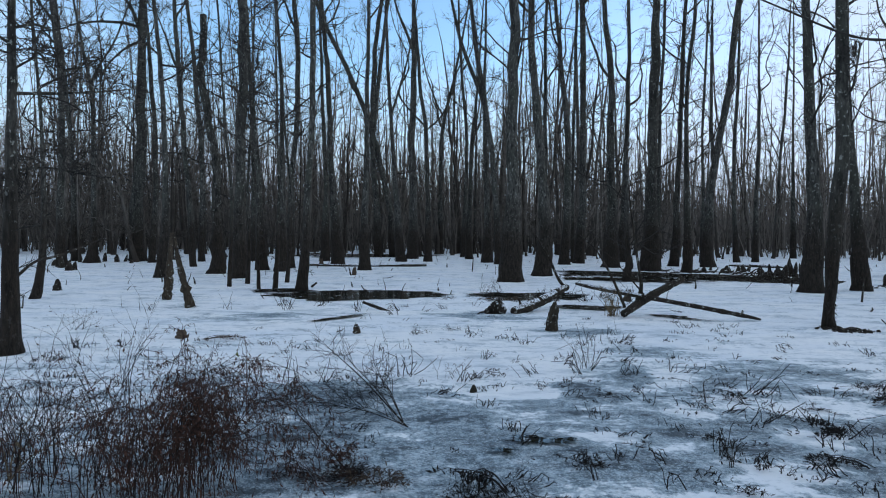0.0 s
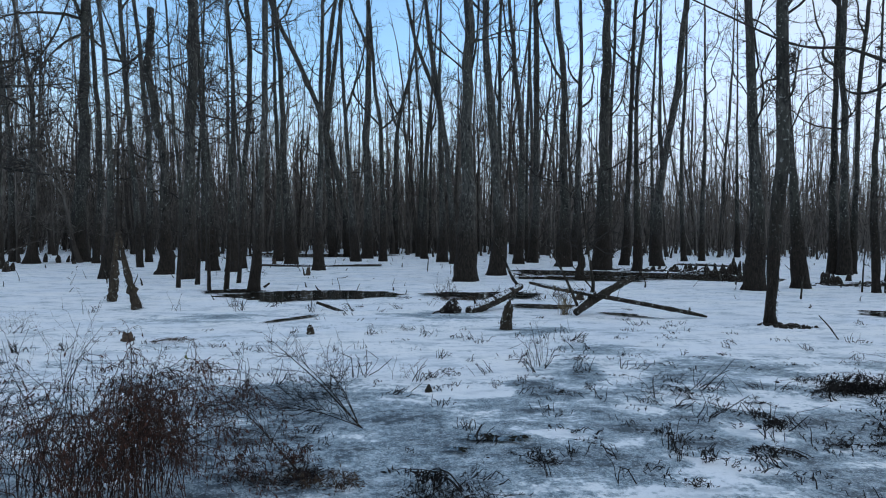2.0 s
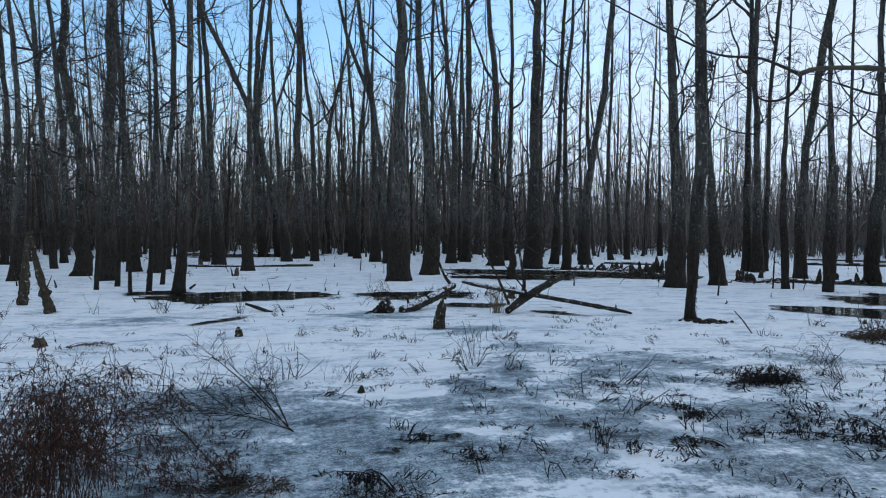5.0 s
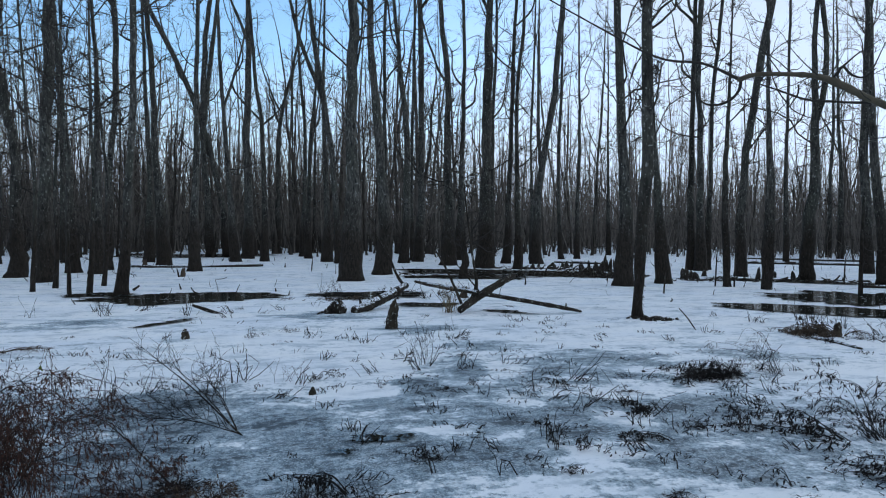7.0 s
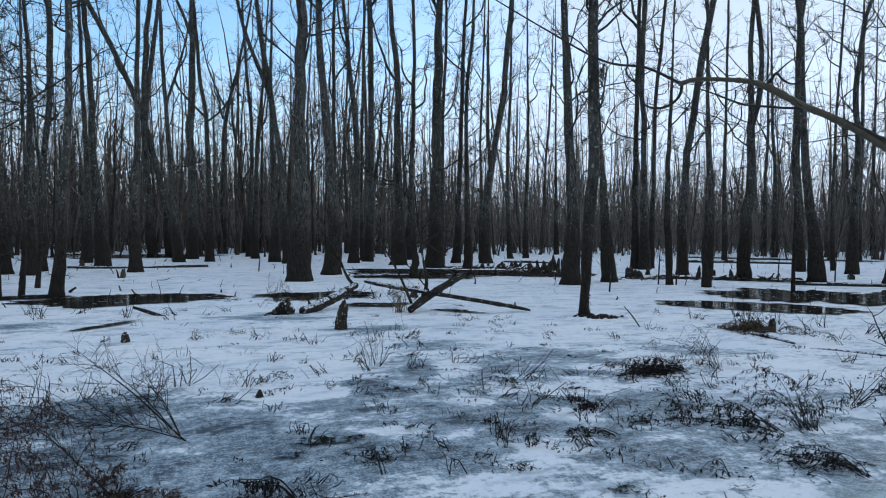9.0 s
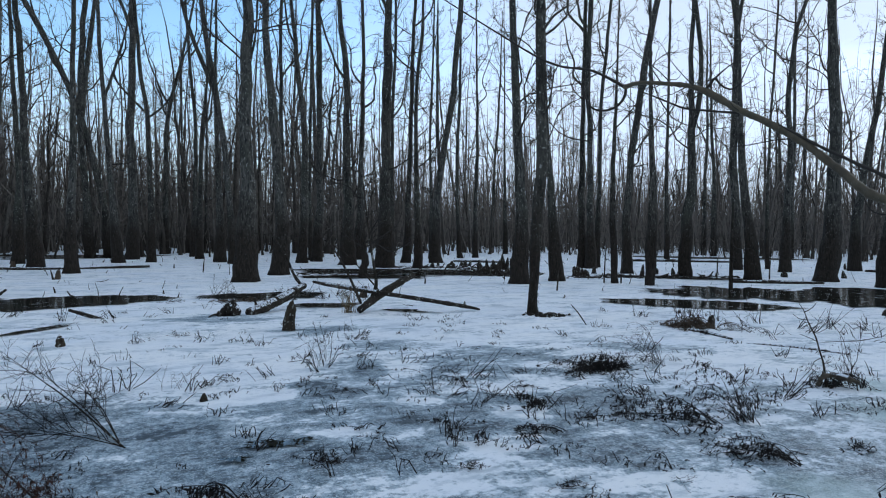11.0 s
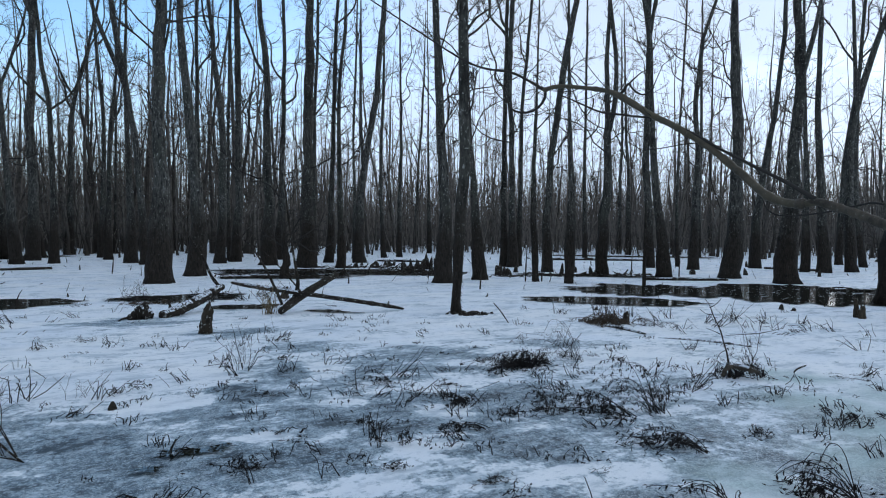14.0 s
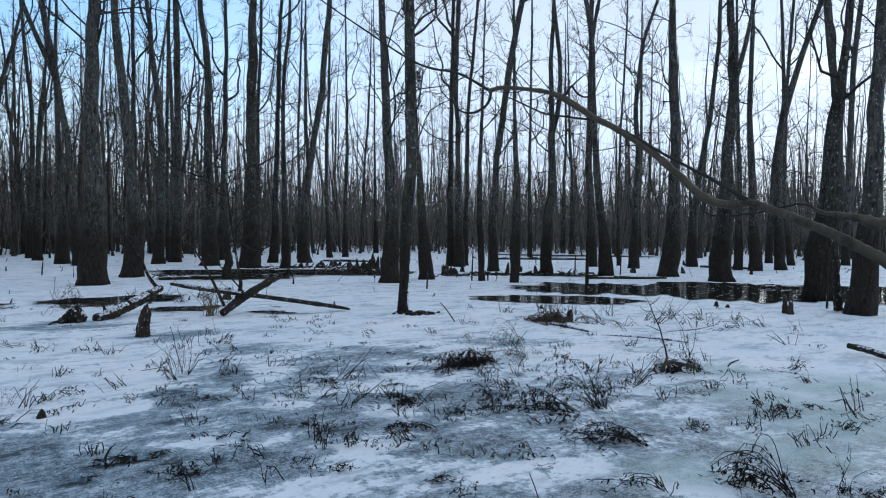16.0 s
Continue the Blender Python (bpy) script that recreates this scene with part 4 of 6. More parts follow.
def far_treeline():
    """The closed edge of the woods, so far off that it no longer shifts."""
    rng = np.random.default_rng(5)
    n, verts, faces = 1400, [], []
    for i in range(n):
        a = radians(-60) + radians(160) * i / (n - 1)
        top = 6.0 + 1.5 * noise.noise((i * 0.02, 0, 0)) + 1.5 * noise.noise((i * 0.21, 1, 0)) + rng.normal(0, 0.8)
        for z in (-0.5, top):
            verts.append((230 * math.sin(a), 230 * math.cos(a), z))
    for i in range(n - 1):
        faces.append((2 * i, 2 * i + 2, 2 * i + 3, 2 * i + 1))
    return tagged(mesh_object("backdrop", verts, faces, DISTANCE, smooth=False), "dim edge of the distant woods", "backdrop", kind="structure")


far_treeline()
# ---- plants and small things ----


def plant_material(name, dark, light, rough=0.85):
    k = Mat(name, rough, 0.25)
    c = k.ramp(k.island(), [(0.0, dark), (1.0, light)])
    k.color(k.mix(k.step(k.noise(60, 3), 0.4, 0.7, 0, 0.5), c, dark))
    return k.m


STEM = plant_material("dead_stem", (0.0065, 0.0060, 0.0058), (0.027, 0.0235, 0.022))
LEAF = plant_material("withered_leaf", (0.0065, 0.0060, 0.0058), (0.025, 0.020, 0.018))
RUST = plant_material("rust_leaf", (0.026, 0.012, 0.0088), (0.135, 0.062, 0.042))
CANE = plant_material("brown_cane", (0.015, 0.0088, 0.0070), (0.082, 0.045, 0.033))
DRAB = plant_material("drab_grass", (0.030, 0.022, 0.016), (0.13, 0.095, 0.068))
STRAW = plant_material("straw", (0.10, 0.075, 0.045), (0.26, 0.20, 0.12))
GREEN = plant_material("green_leaf", (0.12, 0.16, 0.03), (0.2, 0.25, 0.05))
LOGBARK = bark_material("wet_log", (0.016, 0.013, 0.011), (0.060, 0.048, 0.038), (0.036, 0.034, 0.024), stain=False)
OLIVE = Mat("olive_bark", 0.62, 0.35)
_sheen = OLIVE.ramp(OLIVE.noise(9, 4, 0.6), [(0.3, (0.040, 0.032, 0.021)), (0.7, (0.110, 0.091, 0.058))])
_sheen = OLIVE.mix(OLIVE.step(OLIVE.noise(3.5, 4, 0.6), 0.45, 0.7, 0, 0.6), _sheen, (0.062, 0.058, 0.033))
_sheen = OLIVE.mix(OLIVE.step(OLIVE.noise(90, 2), 0.64, 0.70, 0, 0.6), _sheen, (0.17, 0.16, 0.13))
OLIVE = OLIVE.color(_sheen).bump(OLIVE.noise(60, 3), 0.4, 0.004).m
DUN = Mat("dun_bark", 0.75, 0.3)
_dun = DUN.ramp(DUN.noise(14, 5, 0.65), [(0.35, (0.035, 0.028, 0.020)), (0.68, (0.110, 0.090, 0.066))])
_dun = DUN.mix(DUN.step(DUN.noise(3.0, 4, 0.6), 0.48, 0.66, 0, 0.6), _dun, (0.072, 0.064, 0.040))
_dun = DUN.mix(DUN.step(DUN.noise(70, 2), 0.64, 0.70, 0, 0.6), _dun, (0.16, 0.15, 0.12))
DUN = DUN.color(_dun).bump(DUN.noise(50, 4, 0.7), 0.7, 0.006).m
KNEE = bark_material("knee_wood", (0.022, 0.017, 0.013), (0.085, 0.066, 0.046), (0.05, 0.045, 0.03), stain=False)
CAP = Mat("snow_cap", 0.8, 0.3)
CAP = CAP.color(CAP.mix(CAP.step(CAP.noise(26, 5, 0.7), 0.44, 0.50, 1.0, 0.0), CAP.ramp(CAP.noise(12, 3), [(0.3, (0.62, 0.68, 0.75)), (0.7, (0.80, 0.85, 0.90))]), (0.040, 0.034, 0.028))).m


class Blades:
    """Gathers small folded leaf blades into one mesh."""

    def __init__(self):
        self.v, self.f, self.n = [], [], 0

    def add(self, rng, base, way, length, width):
        N = len(base)
        if N == 0:
            return self
        d = unit(way)
        s = unit(np.cross(d, rng.normal(0, 1, (N, 3))))
        up = np.cross(s, d)
        L, W = length[:, None], width[:, None]
        v = np.stack([base, base + d * L * 0.45 + s * W + up * W * 0.5, base + d * L + up * W * rng.normal(0, 1.5, (N, 1)), base + d * L * 0.5 - s * W + up * W * 0.4, base + d * L * 0.5], 1)
        self.v.append(v.reshape(-1, 3))
        o = self.n + 5 * np.arange(N)[:, None]
        for tri in ((0, 4, 1), (1, 4, 2), (0, 3, 4), (4, 3, 2)):
            self.f.extend((o + np.array(tri)).tolist())
        self.n += 5 * N
        return self

    def object(self, name, material, parent=None, label=""):
        return mesh_object(name, np.concatenate(self.v).tolist(), self.f, material, parent, label)


SEED = {"n": 100}


def weed(x, y, wide, tall, stems=14, leaves=8, droop=0.25, lean=(0.0, 0.0), label="", stem_mat=None, leaf_mat=None, leaf=0.05, side_shoots=2, group="dead weeds", category="weed", name="weed", thick=1.0):
    """A withered plant: arching stems, side shoots and hanging leaf blades."""
    SEED["n"] += 1
    rng = np.random.default_rng(SEED["n"])
    root = new(name)
    root.location = (x, y, -0.004)
    base = np.stack([rng.normal(0, wide * 0.16, stems), rng.normal(0, wide * 0.10, stems), np.zeros(stems)], -1)
    spread = wide / max(tall, 0.02) * 0.42
    way = np.stack([rng.normal(lean[0], spread, stems), rng.normal(lean[1], spread * 0.6, stems), np.ones(stems)], -1)
    L = tall * (0.45 + 0.5 * rng.random(stems)) * (1 + 0.3 * min(spread, 1.5))
    n = 7
    p, r = sprout(rng, base, way, L, np.clip(L * 0.0058, 0.0015, 0.0048) * thick, n, 0.20, -droop, 0.28)
    if droop > 0.05:  # many stems are snapped and hang from the break
        for k in np.nonzero(rng.random(stems) < 0.5)[0]:
            b = rng.integers(2, 5)
            p[k, b + 1 :, 2] = p[k, b, 2] - rng.uniform(0.4, 1.1) * np.abs(p[k, b + 1 :, 2] - p[k, b, 2]) - 0.01
            p[k, b + 1 :, :2] += rng.normal(0, 0.12 * tall, 2) * np.linspace(0.3, 1, n - b - 1)[:, None]
    p[..., 2] = np.maximum(p[..., 2], 0.004)
    pts, rad = p, r
    if side_shoots:
        i2 = np.repeat(np.arange(stems), side_shoots)
        q, w2, rr = along(p, r, i2, 0.3 + 0.65 * rng.random(len(i2)))
        p2, r2 = sprout(rng, q, turn_off(rng, w2, 0.7 + 0.6 * rng.random(len(i2))), L[i2] * (0.15 + 0.3 * rng.random(len(i2))), np.maximum(rr * 0.6, 0.0009), n, 0.2, -droop * 0.7, 0.5)
        p2[..., 2] = np.maximum(p2[..., 2], 0.003)
        pts, rad = np.concatenate([p, p2]), np.concatenate([r, r2])
    few = stems <= 16
    made = []
    if few:
        for k in range(stems):
            one = Tubes().add(p[k], r[k], 4)
            if side_shoots:
                one.add(p2[k * side_shoots : (k + 1) * side_shoots], r2[k * side_shoots : (k + 1) * side_shoots], 3)
            made.append(one.object("stem", stem_mat or STEM, root))
    else:
        tubes = Tubes().add(p, r, 4)
        if side_shoots:
            tubes.add(p2, r2, 3)
        tagged(tubes.object("stalk_tangle", stem_mat or STEM, root), kind="stuff")
    if leaves:
        m = max(1, round(leaves * 0.45))
        i = np.repeat(np.arange(len(pts)), m)
        q, w, _ = along(pts, rad, i, 0.25 + 0.75 * rng.random(len(i)))
        d = w * 0.5 + rng.normal(0, 0.5, q.shape) + np.array([0, 0, -0.9])
        Lf = leaf * 0.75 * (0.4 + 0.8 * rng.random(len(i)))
        low = q[:, 2] < 0.03
        d[low, 2] = np.abs(d[low, 2]) * 0.2
        Wf = Lf * (0.07 + 0.06 * rng.random(len(i)))
        owner = np.where(i < stems, i, (i - stems) // max(1, side_shoots)) if few else np.zeros(len(i), int)
        for k in range(stems if few else 1):
            s = owner == k
            if s.any():
                tagged(Blades().add(rng, q[s], d[s], Lf[s], Wf[s]).object("foliage", leaf_mat or LEAF, made[k] if few else root), kind="stuff")
    return tagged(root, label or "withered dark weed bent over the snowy ice", category, group=group)


def trailing_weed(x0, y0, x1, y1, high, strands=6, leaves=16, leaf=0.06, thick=1.0, label="", mat=None):
    """Long stems that arch from one foot over to the ice, hung with curled leaves."""
    SEED["n"] += 1
    rng = np.random.default_rng(SEED["n"])
    root = new("trailing_weed")
    root.location = (x0, y0, -0.004)
    reach = np.array([x1 - x0, y1 - y0])
    span = np.linalg.norm(reach)
    s = np.linspace(0, 1, 12)
    for k in range(strands):
        far = rng.uniform(0.55, 1.05)
        off = rng.normal(0, 0.20 * span, 2)
        base = rng.normal(0, 0.03 * span, 2)
        top = high * rng.uniform(0.3, 0.85)
        peak = rng.uniform(0.35, 0.6)
        z = top * np.where(s < peak, 1 - (1 - s / peak) ** 2, 1 - 0.85 * ((s - peak) / (1 - peak)) ** 2)
        p = np.zeros((12, 3))
        p[:, :2] = base + s[:, None] * far * reach + (s**1.5)[:, None] * off + np.cumsum(rng.normal(0, 0.012 * span, (12, 2)), axis=0) * s[:, None]
        p[:, 2] = np.maximum(z + rng.normal(0, 0.03 * high, 12) * s, 0.004)
        r = np.linspace(0.0030, 0.0013, 12) * thick
        one = Tubes().add(p, r, 4)
        q, w, rr = along(p[None], r[None], np.zeros(5, int), 0.35 + 0.6 * rng.random(5))
        p2, r2 = sprout(rng, q, turn_off(rng, w, np.full(5, 0.8)), span * (0.06 + 0.14 * rng.random(5)), rr * 0.7, 12, 0.12, -0.10, 0.5)
        p2[..., 2] = np.maximum(p2[..., 2], 0.003)
        stem = one.add(p2, r2, 3).object("stem", mat or STEM, root)
        if leaves:
            pts, rad = np.concatenate([p[None], p2]), np.concatenate([r[None], r2])
            m = max(2, round(leaves * 0.7))
            i = np.r_[np.zeros(m, int), rng.integers(1, 6, m)]
            q, w, _ = along(pts, rad, i, 0.3 + 0.7 * rng.random(len(i)))
            d = w * 0.4 + rng.normal(0, 0.35, q.shape) + np.array([0, 0, -1.3])
            d[q[:, 2] < 0.03, 2] = 0.1
            Lf = leaf * (0.3 + 0.5 * rng.random(len(i)))
            tagged(Blades().add(rng, q, d, Lf, Lf * (0.13 + 0.08 * rng.random(len(i)))).object("foliage", mat or LEAF, stem), kind="stuff")
    return tagged(root, label or "long dark weed arching low over the ice", "weed", group="trailing weeds")


def snow_ridge(q, parent, seed, part_of=(0.0, 1.0), cover=1.3):
    """A ridge of snow lying along the top of a log."""
    rng = np.random.default_rng(seed)
    n = len(q)
    a, b = int(part_of[0] * (n - 1)), int(part_of[1] * (n - 1))
    if b - a < 3:
        return
    k = q[a : b + 1]
    m = len(k)
    r = k[:, 3] / 2
    d = unit(np.gradient(k[:, :3], axis=0))
    side = unit(np.cross(d, np.array([0, 0, 1.0])))
    up = np.cross(side, d)
    prof = np.linspace(-1, 1, 7)
    thick = np.abs(rng.normal(0.12, 0.10, m)) * np.sin(np.linspace(0.05, 3.09, m)) ** 0.4
    verts = []
    for i in range(m):
        for s in prof:
            ang = 0.5 + s * 0.75 * (0.55 + 0.45 * rng.random())
            h = r[i] * (1.06 + thick[i] * (1 - s * s) * 1.6)
            verts.append(tuple(k[i, :3] + side[i] * math.sin(ang) * h + up[i] * math.cos(ang) * h))
    faces = [(i * 7 + j, i * 7 + j + 1, (i + 1) * 7 + j + 1, (i + 1) * 7 + j) for i in range(m - 1) for j in range(6)]
    mesh_object("snow", verts, faces, CAP, parent, "thin ridge of snow")


def fallen_log(points, label, seed, snow=(), material=None, name="fallen_log", rough=0.06, n=36, category="log"):
    root = new(name)
    a = points[0]
    root.location = (a[0], a[1], 0)
    local = [(p[0] - a[0], p[1] - a[1], p[2], p[3]) for p in points]
    _, q = bough("trunk", local, material or LOGBARK, root, n, 12, rough, seed)
    for k, s in enumerate(snow):
        snow_ridge(q, root, seed * 10 + k, s)
    tagged(root, label, category)
    return root, q, np.array([a[0], a[1], 0])


def knee(x, y, tall, wide, lean=0.0, jagged=False, label="", snow=False, material=None, squat=0.0):
    """A knobbly upright root knee or rotten stump."""
    SEED["n"] += 1
    rng = np.random.default_rng(SEED["n"])
    root = new("stump" if jagged else "root_knee")
    root.location = (x, y, -0.01)
    sides, n = 14, 9
    ph = rng.random(4) * 6.28
    verts, faces = [], []
    for i in range(n):
        s = i / (n - 1)
        w = wide / 2 * ((1.08 - 0.35 * s - 0.1 * s**2) if jagged else (1.15 - 0.55 * s - 0.35 * s**4) + squat * math.sin(3.14 * s))
        for j in range(sides):
            a = 2 * math.pi * j / sides
            k = 1 + (0.16 * math.sin(3 * a + ph[0]) + 0.10 * math.sin(5 * a + ph[1])) * (1.2 - s) + rng.normal(0, 0.10)
            z = tall * s
            if jagged and i == n - 1:
                z *= 0.82 + 0.26 * (0.5 + 0.5 * math.sin(2 * a + ph[2])) + rng.normal(0, 0.05)
            verts.append((w * k * math.cos(a) + lean * z, w * k * math.sin(a), z))
    for i in range(n - 1):
        for j in range(sides):
            faces.append((i * sides + j, i * sides + (j + 1) % sides, (i + 1) * sides + (j + 1) % sides, (i + 1) * sides + j))
    verts.append((lean * tall, 0, tall * (0.7 if jagged else 1.03)))
    for j in range(sides):
        faces.append(((n - 1) * sides + j, (n - 1) * sides + (j + 1) % sides, len(verts) - 1))
    mesh_object("wood", verts, faces, material or (KNEE if jagged else LOGBARK), root, smooth=False)
    if snow:
        q = [(lean * tall + wide * 0.42 * math.cos(a) * r, wide * 0.42 * math.sin(a) * r, tall * (1.05 - 0.22 * r * r)) for r in (1.0, 0.6) for a in [2 * math.pi * j / 12 for j in range(12)]]
        f = [(j, (j + 1) % 12, 12 + (j + 1) % 12, 12 + j) for j in range(12)] + [tuple(range(12, 24))]
        mesh_object("snow", q, f, CAP, root, "small cap of snow")
    return tagged(root, label or ("rotten broken stump standing in the snowy ice" if jagged else "small dark root knee poking through the ice"), "stump" if jagged else "root knee", group="stumps and knees")


# leaning broken stems with shaggy bark
def broken_stem(points, seed, label):
    root, q, o = fallen_log(points, label, seed, material=KNEE, name="broken_stem", rough=0.14, n=26, category="dead sapling")
    rng = np.random.default_rng(seed)
    n = 90
    p, w, r = along(q[None, :, :3], q[None, :, 3] / 2, np.zeros(n, int), rng.random(n))
    out = rng.normal(0, 1, (n, 3)) * np.array([1, 1, 0.3])
    pts, rr = sprout(rng, p + unit(out) * r[:, None] * 0.8, out + np.array([0, 0, -0.4]), 0.03 + 0.08 * rng.random(n), np.full(n, 0.005), 3, 0.3, -0.1)
    Tubes().add(pts, rr, 3).object("shaggy_bark", STEM, root)["kind"] = "stuff"
    return root


broken_stem([(*(-6.37, 14.49, 0.00), 0.213), (*(-6.33, 14.50, 0.51), 0.163), (*(-6.31, 14.51, 0.96), 0.125), (*(-6.27, 14.53, 1.50), 0.088)], 31, "shaggy broken dead stem leaning out of the ice")
broken_stem([(*(-5.24, 12.99, 0.00), 0.178), (*(-5.36, 13.00, 0.44), 0.167), (*(-5.44, 13.02, 0.73), 0.119), (*(-5.56, 13.10, 1.07), 0.095), (*(-5.66, 13.19, 1.48), 0.071)], 32, "shaggy broken dead stem leaning towards another stem")

# the fallen wood in the middle
log_a, qa, oa = fallen_log([(*(1.21, 12.39, 0.02), 0.15), (*(1.54, 12.65, 0.10), 0.19), (*(1.99, 13.09, 0.24), 0.19), (*(2.47, 13.62, 0.42), 0.13)], "rotten snow-dusted log lying on the ice", 41, snow=((0.03, 0.40), (0.45, 0.74), (0.78, 0.97)), rough=0.08, n=60)
bough("branch", [(*(np.array((2.39, 13.53, 0.44)) - oa), 0.075), (*(np.array((2.23, 13.46, 0.63)) - oa), 0.06), (*(np.array((2.07, 13.48, 1.05)) - oa), 0.045), (*(np.array((1.76, 13.43, 1.52)) - oa), 0.02)], LOGBARK, log_a, 18, 7, 0.05, 42)
log_b, qb, ob_ = fallen_log([(*(3.17, 11.81, 0.07), 0.13), (*(3.54, 12.13, 0.24), 0.16), (*(4.04, 12.38, 0.47), 0.145), (*(4.55, 12.63, 0.67), 0.115)], "thick dark broken log leaning up from the ice", 43, rough=0.06)
bough("branch", [(*(np.array((3.52, 12.13, 0.29)) - ob_), 0.10), (*(np.array((3.60, 12.11, 0.51)) - ob_), 0.07), (*(np.array((3.54, 12.12, 0.85)) - ob_), 0.05), (*(np.array((3.47, 12.15, 1.32)) - ob_), 0.04), (*(np.array((3.38, 12.17, 2.01)) - ob_), 0.03), (*(np.array((3.33, 12.18, 2.60)) - ob_), 0.015)], LOGBARK, log_b, 30, 7, 0.06, 44)
bough("branch", [(*(np.array((3.25, 12.00, 0.17)) - ob_), 0.06), (*(np.array((3.14, 12.13, 0.50)) - ob_), 0.05), (*(np.array((3.00, 12.27, 0.86)) - ob_), 0.04), (*(np.array((2.79, 12.43, 1.26)) - ob_), 0.03), (*(np.array((2.52, 12.59, 1.52)) - ob_), 0.012)], LOGBARK, log_b, 24, 7, 0.05, 45)
bough("branch", [(*(np.array((3.66, 12.19, 0.40)) - ob_), 0.035), (*(np.array((3.26, 12.31, 0.89)) - ob_), 0.022), (*(np.array((2.98, 12.48, 1.20)) - ob_), 0.016), (*(np.array((2.66, 12.56, 1.37)) - ob_), 0.01)], LOGBARK, log_b, 20, 6, 0.05, 46)
pole, qp, op = fallen_log([(*(2.61, 13.39, 0.51), 0.050), (*(2.80, 13.14, 0.47), 0.080), (*(3.59, 11.95, 0.38), 0.085), (*(4.61, 11.64, 0.21), 0.079), (*(5.30, 11.63, 0.08), 0.077), (*(5.61, 11.68, 0.01), 0.039)], "long thin bare pole resting across a leaning log", 47, snow=((0.1, 0.45),), rough=0.05, n=60)
bough("stub", [(*(np.array((5.25, 11.66, 0.10)) - op), 0.05), (*(np.array((5.25, 11.59, 0.16)) - op), 0.04), (*(np.array((5.24, 11.59, 0.19)) - op), 0.02)], LOGBARK, pole, 6, 6, 0.05, 48)
root_lump, ql, ol = fallen_log([(*(0.67, 12.33, 0.02), 0.05), (*(0.76, 12.37, 0.05), 0.16), (*(0.90, 12.41, 0.10), 0.29), (*(1.06, 12.45, 0.03), 0.12)], "rotten root lump with snow on one side", 49, snow=((0.55, 0.98),), rough=0.2, n=20, name="root_lump", category="root")
bough("root", [(*(np.array((0.73, 12.38, 0.03)) - ol), 0.05), (*(np.array((0.60, 12.33, 0.03)) - ol), 0.035), (*(np.array((0.52, 12.24, 0.00)) - ol), 0.015)], LOGBARK, root_lump, 10, 6, 0.08, 50)
bough("root", [(*(np.array((1.38, 12.57, 0.09)) - ol), 0.06), (*(np.array((1.37, 12.57, 0.20)) - ol), 0.05), (*(np.array((1.32, 12.58, 0.28)) - ol), 0.03)], LOGBARK, root_lump, 10, 6, 0.08, 51)
fallen_log([(*(-1.75, 12.94, 0.14), 0.05), (*(-1.48, 12.87, 0.05), 0.07), (*(-1.16, 12.70, -0.04), 0.055)], "short dark stick lying on the snow", 52, name="stick", n=16, category="stick")
fallen_log([(*(-3.87, 18.08, 0.01), 0.078), (*(-3.72, 18.11, 0.13), 0.044)], "small dark snag sticking out of a pool", 53, name="stick", n=8, category="stick")
fallen_log([(*(-6.38, 29.63, 0.07), 0.088), (*(-3.53, 30.10, 0.01), 0.110), (*(-1.02, 30.29, 0.06), 0.099)], "thin log lying flat among the far trees", 54, snow=((0.1, 0.6),), n=30)
fallen_log([(*(9.06, 4.03, 0.09), 0.058), (*(9.05, 4.00, 0.09), 0.087), (*(9.03, 3.82, 0.08), 0.082), (*(8.90, 3.50, 0.04), 0.076), (*(8.81, 3.08, 0.03), 0.070)], "dark log end half buried in snow", 55, snow=((0.18, 0.34), (0.4, 0.62), (0.66, 0.95)), n=22)
fallen_log([(*(6.76, 4.29, 0.02), 0.014), (*(6.79, 4.28, 0.06), 0.019), (*(6.87, 4.22, 0.10), 0.014)], "small bent twig lying on the snow", 56, name="stick", n=9, category="stick")
fallen_log([(*(6.54, 9.83, 0.26), 0.017), (*(6.46, 9.48, 0.15), 0.025), (*(6.37, 9.13, -0.00), 0.017)], "thin bare twig stuck in the snow", 58, name="stick", n=10, category="stick")
fallen_log([(*(-8.99, 13.33, 0.57), 0.06), (*(-8.74, 13.50, 0.89), 0.06), (*(-8.39, 13.71, 0.98), 0.05), (*(-7.61, 14.16, 1.37), 0.03)], "drooping dead branch hanging between the trunks", 59, name="dead_branch", n=24, category="branch")

knee(1.61, 10.27, 0.42, 0.19, 0.10, True, "rotten pointed stump standing in the snow", material=KNEE)
knee(-1.44, 9.82, 0.13, 0.11, 0.0, True, snow=True)
knee(0.19, 6.19, 0.075, 0.06, 0.15)
knee(-3.86, 9.21, 0.13, 0.15, 0.0, True, label="squat knobbly brown root lump in the snow", material=DRAB)
knee(-10.10, 16.55, 0.30, 0.19)
knee(4.12, 14.92, 0.26, 0.18, 0.05, True)
knee(-3.47, 23.65, 0.30, 0.16, 0.1, True, "pale broken stump beside a thin dark log", material=DRAB)
knee(-6.05, 30.68, 0.34, 0.2, 0.0, True, material=DRAB)
knee(12.74, 6.80, 0.36, 0.09, -0.05, True)
knee(12.64, 6.65, 0.27, 0.11, 0.1, True)
knee(12.68, 8.25, 0.12, 0.09)
knee(12.69, 7.99, 0.07, 0.09)
knee(8.13, 8.13, 0.20, 0.12, 0.05, True, "rotten brown stump in a heap of dead grass")
knee(9.08, 9.88, 0.08, 0.06)
